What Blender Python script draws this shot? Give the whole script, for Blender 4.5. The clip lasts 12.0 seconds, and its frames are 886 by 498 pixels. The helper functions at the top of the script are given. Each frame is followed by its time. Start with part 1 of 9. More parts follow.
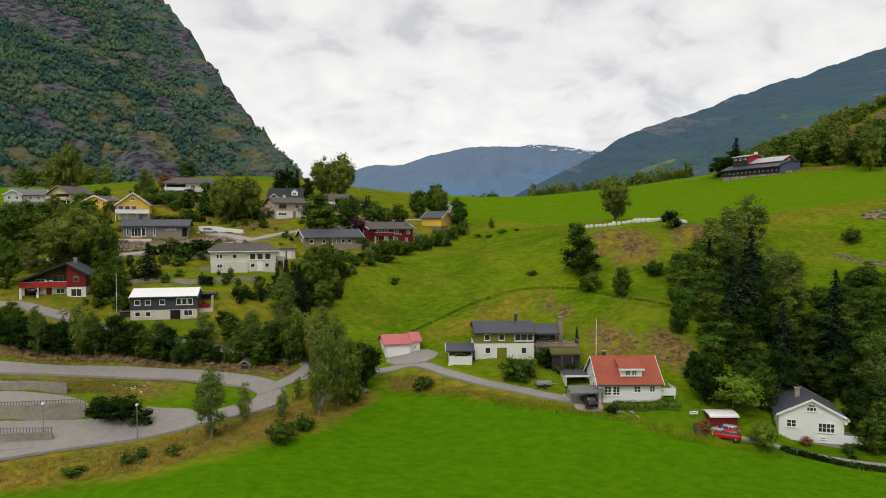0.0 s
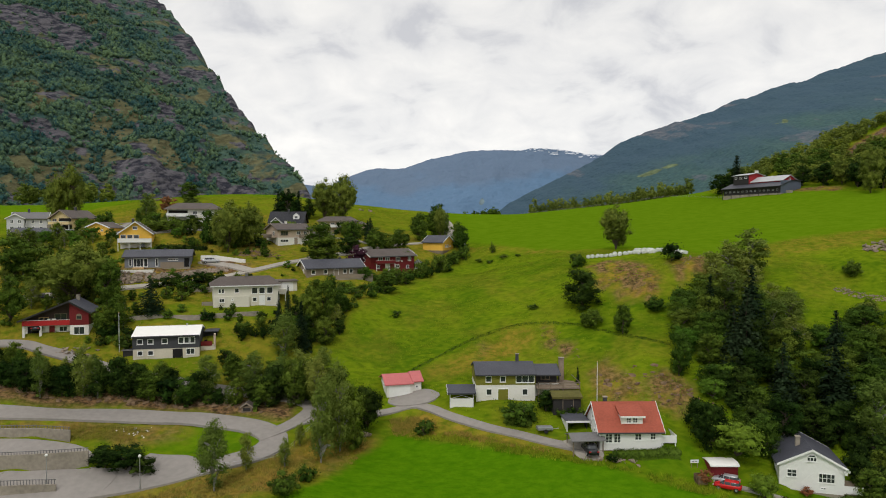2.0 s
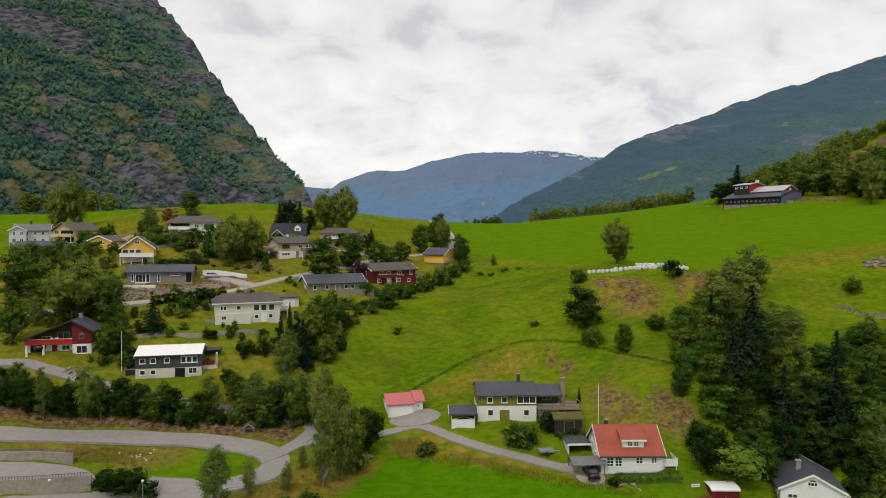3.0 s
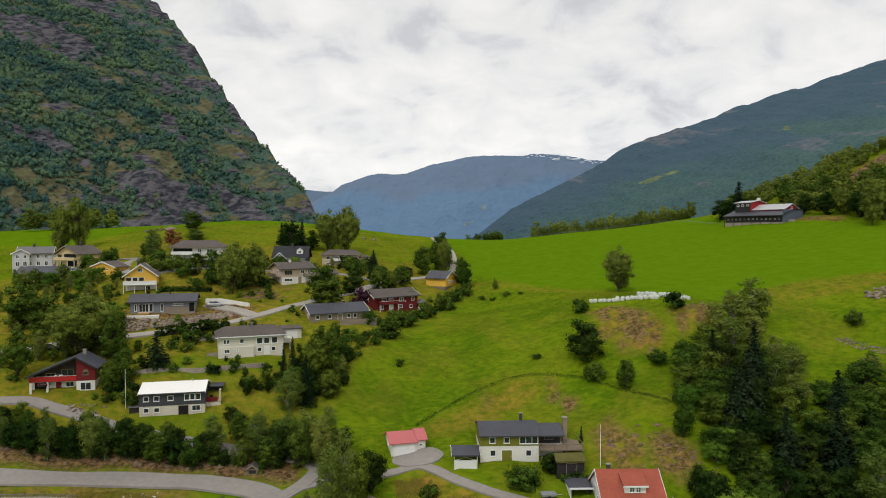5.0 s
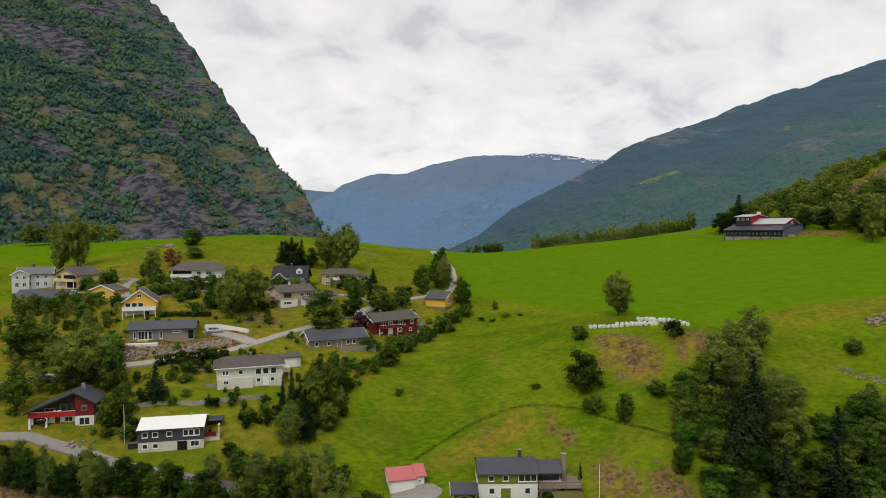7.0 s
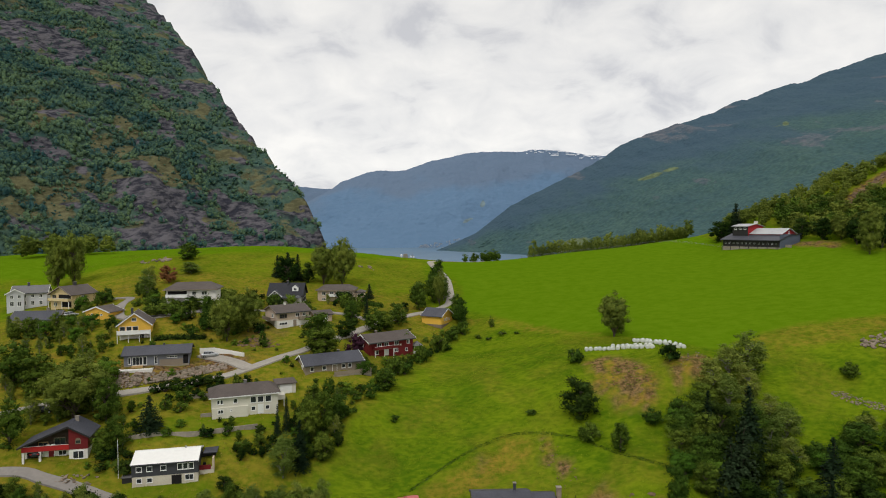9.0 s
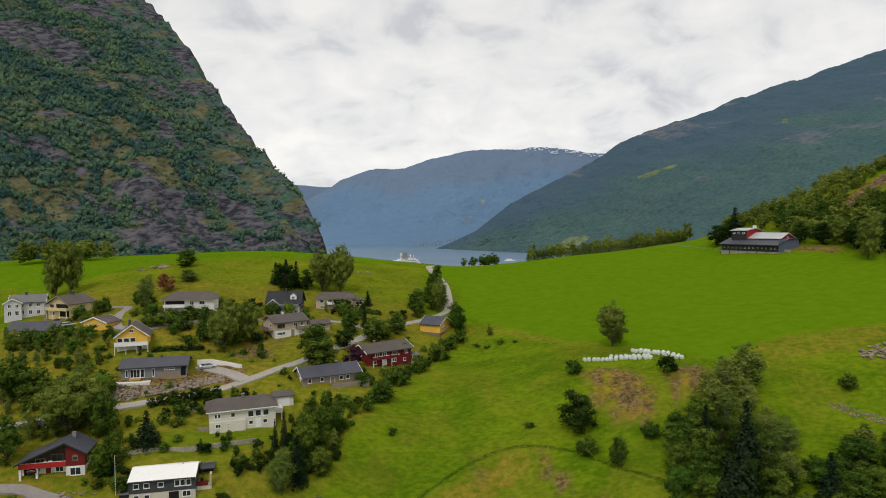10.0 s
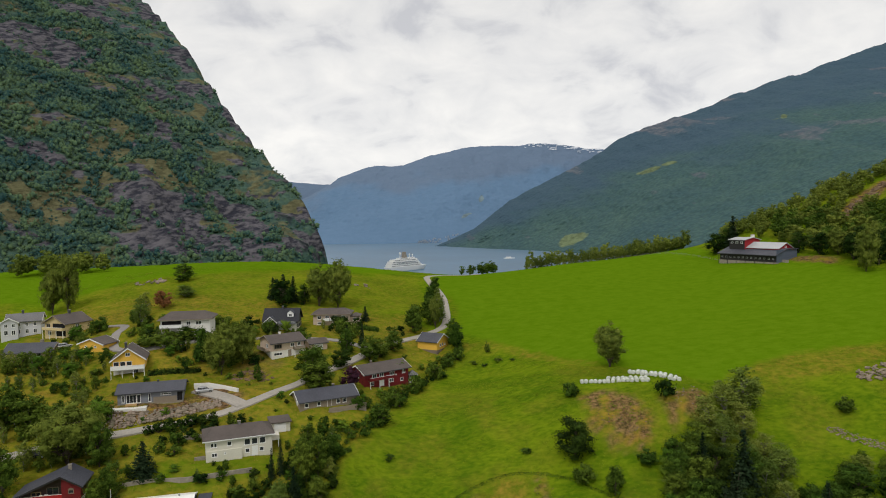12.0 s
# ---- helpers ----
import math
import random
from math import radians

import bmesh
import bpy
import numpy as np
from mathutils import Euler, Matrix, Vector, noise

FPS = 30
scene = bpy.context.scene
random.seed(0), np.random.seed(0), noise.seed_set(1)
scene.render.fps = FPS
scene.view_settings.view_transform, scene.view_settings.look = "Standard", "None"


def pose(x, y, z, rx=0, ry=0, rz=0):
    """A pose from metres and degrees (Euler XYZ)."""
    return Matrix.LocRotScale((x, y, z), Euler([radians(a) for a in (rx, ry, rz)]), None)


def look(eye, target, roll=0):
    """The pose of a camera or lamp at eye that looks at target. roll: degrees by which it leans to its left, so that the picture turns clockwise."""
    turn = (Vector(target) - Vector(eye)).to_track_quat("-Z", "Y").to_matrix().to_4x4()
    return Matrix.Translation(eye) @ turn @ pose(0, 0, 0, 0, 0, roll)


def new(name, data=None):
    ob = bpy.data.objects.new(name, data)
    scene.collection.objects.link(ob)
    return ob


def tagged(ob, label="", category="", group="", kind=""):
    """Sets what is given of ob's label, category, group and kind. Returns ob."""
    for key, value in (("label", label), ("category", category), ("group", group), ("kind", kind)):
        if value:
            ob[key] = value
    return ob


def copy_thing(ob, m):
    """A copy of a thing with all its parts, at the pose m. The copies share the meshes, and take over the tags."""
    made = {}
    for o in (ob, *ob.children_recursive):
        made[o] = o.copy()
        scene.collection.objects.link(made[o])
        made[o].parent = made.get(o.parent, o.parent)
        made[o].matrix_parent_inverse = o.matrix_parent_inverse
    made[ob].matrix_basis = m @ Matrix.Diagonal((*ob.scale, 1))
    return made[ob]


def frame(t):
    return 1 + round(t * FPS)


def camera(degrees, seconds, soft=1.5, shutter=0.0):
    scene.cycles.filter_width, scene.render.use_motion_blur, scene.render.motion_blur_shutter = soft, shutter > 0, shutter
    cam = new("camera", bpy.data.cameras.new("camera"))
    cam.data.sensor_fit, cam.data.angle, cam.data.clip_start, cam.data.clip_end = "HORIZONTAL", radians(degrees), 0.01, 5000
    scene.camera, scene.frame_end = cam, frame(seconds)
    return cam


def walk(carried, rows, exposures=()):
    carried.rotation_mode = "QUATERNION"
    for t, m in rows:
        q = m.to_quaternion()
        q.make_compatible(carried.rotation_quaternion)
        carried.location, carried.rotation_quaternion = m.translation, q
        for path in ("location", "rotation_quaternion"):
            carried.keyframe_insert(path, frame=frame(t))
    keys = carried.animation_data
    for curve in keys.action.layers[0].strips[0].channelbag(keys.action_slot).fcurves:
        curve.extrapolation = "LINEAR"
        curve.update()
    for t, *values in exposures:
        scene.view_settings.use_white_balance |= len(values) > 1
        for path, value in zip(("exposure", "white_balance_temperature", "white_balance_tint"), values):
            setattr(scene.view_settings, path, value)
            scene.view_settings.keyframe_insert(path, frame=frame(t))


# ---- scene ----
# ---------- camera: a drone that rises straight up over the meadow ----------
cam = camera(68.0, 12.0, soft=1.0)
METRES, EYE, TILT, LEAN, TURN = 40.0, 28.0, -2.0, 0.0, 0.0
ROWS = [
    (0.0, 0.0000, 0.0000, 0.0000, 0.00, 0.00, -0.00),
    (0.5, 0.0001, -0.0012, 0.0417, 0.01, 0.03, 0.00),
    (1.0, -0.0001, -0.0035, 0.0835, 0.03, 0.09, -0.01),
    (1.5, -0.0015, -0.0069, 0.1255, 0.05, 0.16, -0.02),
    (2.0, -0.0030, -0.0111, 0.1670, 0.07, 0.23, -0.05),
    (2.5, -0.0056, -0.0160, 0.2084, 0.09, 0.31, -0.07),
    (3.0, -0.0083, -0.0208, 0.2499, 0.11, 0.37, -0.09),
    (5.0, -0.0155, -0.0339, 0.4151, 0.20, 0.56, -0.12),
    (5.5, -0.0150, -0.0349, 0.4567, 0.23, 0.57, -0.12),
    (6.0, -0.0137, -0.0349, 0.4985, 0.24, 0.56, -0.10),
    (6.5, -0.0109, -0.0333, 0.5401, 0.26, 0.52, -0.08),
    (7.0, -0.0064, -0.0311, 0.5818, 0.26, 0.46, -0.03),
    (9.0, 0.0175, -0.0187, 0.7475, 0.18, 0.09, 0.27),
    (9.5, 0.0240, -0.0144, 0.7888, 0.17, -0.02, 0.35),
    (10.0, 0.0300, -0.0104, 0.8298, 0.15, -0.13, 0.44),
    (10.5, 0.0353, -0.0063, 0.8706, 0.14, -0.23, 0.52),
    (11.0, 0.0407, -0.0034, 0.9114, 0.12, -0.33, 0.61),
    (11.5, 0.0459, -0.0008, 0.9520, 0.11, -0.41, 0.69),
    (12.0, 0.0512, 0.0016, 0.9922, 0.10, -0.49, 0.77),
]
walk(cam, [(t, pose(0, 0, EYE, TILT, LEAN, TURN) @ pose(METRES * x, METRES * y, METRES * z, 90 + pitch, roll, yaw)) for t, x, y, z, yaw, pitch, roll in ROWS], exposures=[(0.0, 0.0), (6.0, -0.03), (12.0, -0.07)])


# ---------- sky and light: a bright overcast day ----------
SUN_UP, SUN_TURN = 52.0, 200.0
world = bpy.data.worlds.new("overcast_sky")
scene.world = world
world.use_nodes = True


def link(tree, a, b):
    tree.links.new(a, b)


def build_sky():
    tree = world.node_tree
    tree.nodes.clear()
    N = tree.nodes.new
    out, back = N("ShaderNodeOutputWorld"), N("ShaderNodeBackground")
    sky = N("ShaderNodeTexSky")
    sky.sky_type, sky.sun_disc = "NISHITA", False
    sky.sun_elevation, sky.sun_rotation = radians(SUN_UP), radians(SUN_TURN)
    coord, split = N("ShaderNodeTexCoord"), N("ShaderNodeSeparateXYZ")
    link(tree, coord.outputs["Generated"], split.inputs[0])
    lift = N("ShaderNodeMath")
    lift.operation, lift.inputs[1].default_value = "ADD", 0.42
    link(tree, split.outputs[2], lift.inputs[0])
    floor = N("ShaderNodeMath")
    floor.operation, floor.inputs[1].default_value = "MAXIMUM", 0.05
    link(tree, lift.outputs[0], floor.inputs[0])
    flat = N("ShaderNodeCombineXYZ")
    for axis in (0, 1):
        div = N("ShaderNodeMath")
        div.operation = "DIVIDE"
        link(tree, split.outputs[axis], div.inputs[0])
        link(tree, floor.outputs[0], div.inputs[1])
        link(tree, div.outputs[0], flat.inputs[axis])
    big, small = N("ShaderNodeTexNoise"), N("ShaderNodeTexNoise")
    for node, scale, detail in ((big, 1.7, 4.0), (small, 6.4, 9.0)):
        node.inputs["Scale"].default_value, node.inputs["Detail"].default_value = scale, detail
        node.inputs["Roughness"].default_value, node.inputs["Distortion"].default_value = 0.56, 0.4
        link(tree, flat.outputs[0], node.inputs["Vector"])
    blend = N("ShaderNodeMix")
    blend.data_type, blend.inputs[0].default_value = "FLOAT", 0.5
    link(tree, big.outputs["Fac"], blend.inputs[2])
    link(tree, small.outputs["Fac"], blend.inputs[3])
    ramp = N("ShaderNodeValToRGB")
    e = ramp.color_ramp.elements
    e[0].position, e[0].color = 0.39, (6.9, 6.95, 7.25, 1)
    e[1].position, e[1].color = 0.61, (10.5, 10.3, 9.95, 1)
    mid = e.new(0.47)
    mid.color = (8.95, 8.9, 8.85, 1)
    link(tree, blend.outputs[0], ramp.inputs[0])
    cover = N("ShaderNodeMix")
    cover.data_type, cover.inputs[0].default_value = "RGBA", 0.95
    link(tree, sky.outputs[0], cover.inputs[6])
    link(tree, ramp.outputs[0], cover.inputs[7])
    link(tree, cover.outputs[2], back.inputs[0])
    # an overcast sky is brightest overhead
    rise = N("ShaderNodeMapRange")
    for k, v in ((1, 0.3), (2, 0.95), (3, 0.1), (4, 0.122)):
        rise.inputs[k].default_value = v
    link(tree, split.outputs[2], rise.inputs[0])
    veil, total = N("ShaderNodeMapRange"), N("ShaderNodeMath")
    for k, v in ((1, 0.06), (2, 0.32), (3, 0.002), (4, -0.009)):
        veil.inputs[k].default_value = v
    link(tree, split.outputs[2], veil.inputs[0])
    total.operation = "ADD"
    link(tree, rise.outputs[0], total.inputs[0])
    link(tree, veil.outputs[0], total.inputs[1])
    link(tree, total.outputs[0], back.inputs[1])
    link(tree, back.outputs[0], out.inputs[0])


build_sky()
sun = new("sun", bpy.data.lights.new("sun", "SUN"))
sun.data.energy, sun.data.angle, sun.data.color = 1.25, radians(16), (1.0, 0.96, 0.9)
sun.matrix_world = look((0, 0, 300), Vector((0, 0, 300)) - Vector((math.sin(radians(SUN_TURN)) * math.cos(radians(SUN_UP)), math.cos(radians(SUN_TURN)) * math.cos(radians(SUN_UP)), math.sin(radians(SUN_UP)))))


# ---------- materials ----------
def shade(name, color, rough=0.8, scale=3.0, vary=0.25, second=None, bump=0.0, bump_scale=None, metal=0.0, spec=0.3, random=0.0, island=0.0, boards=None, stretch=None, ramp_at=(0.33, 0.64)):
    """A worn surface: colour broken up at two scales, with fine relief; boards: (axis, width) for cladding."""
    m = bpy.data.materials.new(name)
    m.use_nodes = True
    tree = m.node_tree
    N, bsdf = tree.nodes.new, tree.nodes["Principled BSDF"]
    bsdf.inputs["Roughness"].default_value, bsdf.inputs["Metallic"].default_value = rough, metal
    bsdf.inputs["Specular IOR Level"].default_value = spec
    coord = N("ShaderNodeTexCoord")
    vector = coord.outputs["Object"]
    if stretch:
        mapping = N("ShaderNodeMapping")
        mapping.inputs["Scale"].default_value = stretch
        link(tree, vector, mapping.inputs[0])
        vector = mapping.outputs[0]
    coarse, fine = N("ShaderNodeTexNoise"), N("ShaderNodeTexNoise")
    for node, s, d in ((coarse, scale * 0.22, 3.0), (fine, scale * 2.3, 5.0)):
        node.inputs["Scale"].default_value, node.inputs["Detail"].default_value = s, d
        link(tree, vector, node.inputs["Vector"])
    both = N("ShaderNodeMix")
    both.data_type, both.inputs[0].default_value = "FLOAT", 0.5
    link(tree, coarse.outputs["Fac"], both.inputs[2])
    link(tree, fine.outputs["Fac"], both.inputs[3])
    ramp = N("ShaderNodeValToRGB")
    second = second or tuple(c * (1 - vary) for c in color)
    e = ramp.color_ramp.elements
    e[0].position, e[0].color = ramp_at[0], (*second, 1)
    e[1].position, e[1].color = ramp_at[1], (*color, 1)
    link(tree, both.outputs[0], ramp.inputs[0])
    paint = ramp.outputs[0]
    if random or island:
        hue = N("ShaderNodeHueSaturation")
        both_values = N("ShaderNodeMath")
        both_values.operation, both_values.inputs[0].default_value, both_values.inputs[1].default_value = "MULTIPLY", 1.0, 1.0
        link(tree, both_values.outputs[0], hue.inputs["Value"])
        if island:
            geo = N("ShaderNodeNewGeometry")
            span = N("ShaderNodeMapRange")
            span.inputs[3].default_value, span.inputs[4].default_value = 1 - island, 1 + island
            link(tree, geo.outputs["Random Per Island"], span.inputs[0])
            link(tree, span.outputs[0], both_values.inputs[0])
        if random:
            info = N("ShaderNodeObjectInfo")
            for low, high, socket in ((0.5 - random * 0.12, 0.5 + random * 0.10, hue.inputs["Hue"]), (1 + random * 1.4, 1 - random * 1.4, both_values.inputs[1])):
                wide = N("ShaderNodeMapRange")
                wide.inputs[3].default_value, wide.inputs[4].default_value = low, high
                link(tree, info.outputs["Random"], wide.inputs[0])
                link(tree, wide.outputs[0], socket)
        link(tree, paint, hue.inputs["Color"])
        paint = hue.outputs[0]
    link(tree, paint, bsdf.inputs["Base Color"])
    relief = fine.outputs["Fac"]
    if boards:
        wave = N("ShaderNodeTexWave")
        wave.wave_profile, wave.bands_direction = "SAW", boards[0]
        wave.inputs["Scale"].default_value = 0.3142 / boards[1]
        link(tree, coord.outputs["Object"], wave.inputs["Vector"])
        relief = wave.outputs["Fac"]
    if bump:
        b = N("ShaderNodeBump")
        b.inputs["Strength"].default_value, b.inputs["Distance"].default_value = bump, 0.03 if boards else (bump_scale or 0.05)
        link(tree, relief, b.inputs["Height"])
        link(tree, b.outputs[0], bsdf.inputs["Normal"])
    return m


def cladding(name, color, axis="Z", width=0.16, vary=0.16):
    return shade(name, color, 0.7, 1.2, vary, bump=0.5, boards=(axis, width))


M_WHITE = cladding("white_painted_wood", (0.80, 0.795, 0.775), vary=0.08)
M_OLIVE = cladding("olive_painted_wood", (0.19, 0.185, 0.022))
M_RED = cladding("red_painted_wood", (0.17, 0.014, 0.016))
M_YELLOW = cladding("yellow_painted_wood", (0.80, 0.48, 0.07))
M_PALEGREY = cladding("pale_grey_painted_wood", (0.56, 0.56, 0.59), vary=0.08)
M_GREY = cladding("grey_painted_wood", (0.19, 0.20, 0.23))
M_CREAMWHITE = cladding("cream_white_wood", (0.66, 0.63, 0.54), vary=0.1)
M_UMBER = cladding("dark_brown_wood", (0.055, 0.035, 0.028))
M_DARKGREY = cladding("dark_grey_wood", (0.060, 0.062, 0.07))
M_BROWN = cladding("taupe_painted_wood", (0.27, 0.22, 0.165), "X")
M_BEIGE = cladding("beige_painted_wood", (0.58, 0.46, 0.36))
M_CREAM = cladding("cream_painted_wood", (0.66, 0.52, 0.28))
M_BLACK = cladding("black_stained_wood", (0.028, 0.026, 0.026), "X")
M_BLUEGREY = cladding("blue_grey_metal_cladding", (0.10, 0.12, 0.17), "X", 0.3)
M_BARN_RED = cladding("bright_red_barn_boards", (0.34, 0.020, 0.026), "X")
M_SCARLET = shade("scarlet_painted_wood", (0.42, 0.02, 0.02), 0.5, 2, 0.2)
M_WOOD = shade("weathered_wood", (0.23, 0.18, 0.13), 0.85, 3, 0.35, bump=0.3)
M_NEWWOOD = shade("fresh_pine", (0.55, 0.36, 0.16), 0.7, 3, 0.25, bump=0.2)
M_TRIM = shade("white_trim_paint", (0.80, 0.80, 0.78), 0.5, 2, 0.1)
M_RENDER = shade("white_rendered_masonry", (0.74, 0.72, 0.67), 0.9, 1.5, 0.14, bump=0.2)
M_PLASTER = shade("cream_rendered_masonry", (0.62, 0.57, 0.46), 0.9, 1.5, 0.2, bump=0.2)
M_CONCRETE = shade("stained_concrete", (0.335, 0.295, 0.24), 0.9, 0.8, 0.4, bump=0.4)
M_SLATE = shade("dark_slate_tiles", (0.064, 0.066, 0.083), 0.55, 1.4, 0.35, bump=0.6, boards=("Y", 0.34), spec=0.35)
M_SLATE_BLACK = shade("black_roof_tiles", (0.022, 0.023, 0.030), 0.6, 1.4, 0.35, bump=0.6, boards=("Y", 0.34))
M_SLATE_BROWN = shade("brown_grey_roof_tiles", (0.105, 0.085, 0.075), 0.7, 1.4, 0.35, bump=0.6, boards=("Y", 0.34))
M_SLATE_GREY = shade("grey_roof_tiles", (0.17, 0.165, 0.165), 0.7, 1.4, 0.3, bump=0.6, boards=("Y", 0.34))
M_TILE = shade("orange_red_clay_tiles", (0.37, 0.088, 0.052), 0.75, 1.6, 0.32, bump=0.7, boards=("Y", 0.33))
M_PINKROOF = shade("faded_red_metal_roof", (0.50, 0.135, 0.135), 0.55, 0.8, 0.18, bump=0.4, boards=("X", 0.4))
M_METAL = shade("pale_metal_roof", (0.80, 0.79, 0.75), 0.4, 0.6, 0.1, bump=0.4, boards=("X", 0.45))
M_GREYMETAL = shade("light_grey_metal_roof", (0.42, 0.42, 0.43), 0.45, 0.6, 0.18, bump=0.4, boards=("X", 0.45))
M_GLASS = shade("window_glass", (0.038, 0.043, 0.046), 0.06, 0.5, 0.3, spec=0.6)
# near-black for flat panels that paint the shade of openings and recesses
M_DARK = shade("opening_shade", (0.012, 0.011, 0.011), 0.9, 1, 0.3)
# far village wall and roof colours carry the painted blue of the haze
M_FARWALL = shade("hazed_far_boards", (0.33, 0.38, 0.45), 0.9, 0.5, 0.2)
M_FARROOF = shade("hazed_far_tiles", (0.17, 0.21, 0.27), 0.9, 0.5, 0.2)
M_STEEL = shade("galvanised_steel", (0.42, 0.43, 0.44), 0.45, 4, 0.2, metal=0.7)
M_BRICK = shade("sooty_brick", (0.20, 0.16, 0.14), 0.9, 4, 0.4, bump=0.4)
M_ROAD = shade("worn_asphalt", (0.27, 0.248, 0.226), 0.9, 0.5, 0.22, bump=0.25)
M_GRAVEL = shade("pale_gravel", (0.36, 0.33, 0.285), 0.95, 0.9, 0.28, bump=0.4)
M_STONE = shade("grey_field_stone", (0.235, 0.19, 0.14), 0.9, 1.4, 0.45, bump=0.6, island=0.25, random=0.2)
M_ROCK = shade("weathered_bedrock", (0.225, 0.155, 0.095), 0.95, 0.7, 0.6, bump=0.8, bump_scale=0.2, spec=0.05)
M_PLASTIC = shade("white_silage_wrap", (0.58, 0.60, 0.55), 0.35, 2, 0.12, bump=0.4)
M_CARPAINT_RED = shade("red_car_paint", (0.50, 0.012, 0.014), 0.25, 1, 0.1, spec=0.5)
M_CARPAINT_SILVER = shade("silver_car_paint", (0.50, 0.51, 0.53), 0.3, 1, 0.1, metal=0.5)
M_CARPAINT_BLACK = shade("black_car_paint", (0.015, 0.016, 0.02), 0.25, 1, 0.1, spec=0.5)
M_RUBBER = shade("black_rubber", (0.02, 0.02, 0.02), 0.8, 3, 0.2)
M_LAMPGLASS = shade("milky_glass", (0.75, 0.75, 0.72), 0.3, 3, 0.1)
M_BARK = shade("brown_bark", (0.085, 0.065, 0.05), 0.95, 6, 0.4, bump=0.5)
M_BIRCHBARK = shade("white_birch_bark", (0.36, 0.345, 0.31), 0.9, 5, 0.7, bump=0.3)
M_SOD = shade("sod_roof_grass", (0.13, 0.12, 0.03), 0.95, 3, 0.5, bump=0.6)


def foliage(name, color, second, glow=0.12, island=0.16, random=0.2, scale=0.7, ramp_at=(0.36, 0.62)):
    m = shade(name, color, 0.8, scale, 0.4, second, spec=0.04, random=random, island=island, ramp_at=ramp_at)
    tree = m.node_tree
    bsdf, out = tree.nodes["Principled BSDF"], tree.nodes["Material Output"]
    thin, mix = tree.nodes.new("ShaderNodeBsdfTranslucent"), tree.nodes.new("ShaderNodeMixShader")
    link(tree, bsdf.inputs["Base Color"].links[0].from_socket, thin.inputs[0])
    mix.inputs[0].default_value = glow
    link(tree, bsdf.outputs[0], mix.inputs[1])
    link(tree, thin.outputs[0], mix.inputs[2])
    link(tree, mix.outputs[0], out.inputs[0])
    return m


M_LEAF_BIRCH = foliage("birch_leaves", (0.190, 0.240, 0.044), (0.084, 0.126, 0.020), 0.16, ramp_at=(0.41, 0.58))
M_LEAF_BROAD = foliage("broad_leaves", (0.104, 0.164, 0.020), (0.026, 0.052, 0.006), ramp_at=(0.42, 0.58))
M_LEAF_DARK = foliage("dark_leaves", (0.036, 0.070, 0.010), (0.007, 0.017, 0.003), ramp_at=(0.43, 0.57))
M_LEAF_FRESH = foliage("fresh_leaves", (0.120, 0.205, 0.020), (0.050, 0.105, 0.011))
M_NEEDLES = foliage("spruce_needles", (0.030, 0.054, 0.023), (0.010, 0.021, 0.009), 0.06)
M_LEAF_PURPLE = foliage("purple_leaves", (0.050, 0.018, 0.026), (0.022, 0.009, 0.014))
M_LEAF_RUST = foliage("rusty_leaves", (0.22, 0.11, 0.04), (0.12, 0.06, 0.02))
# the blue in these two greens is haze painted into the leaves
M_LEAF_FOREST = foliage("hazed_mountain_forest", (0.118, 0.182, 0.088), (0.028, 0.076, 0.078), 0.2, 0.12, 0.0, 0.13, (0.42, 0.60))
M_LEAF_HAZEL = foliage("hillside_birch_wood", (0.195, 0.232, 0.036), (0.078, 0.110, 0.018), 0.14, 0.14, 0.0, 0.3, (0.42, 0.60))
M_WEEDS = foliage("rough_weeds", (0.27, 0.22, 0.04), (0.15, 0.15, 0.024), 0.3)
M_TUSSOCK = foliage("meadow_tussocks", (0.18, 0.235, 0.012), (0.105, 0.165, 0.009), 0.3)


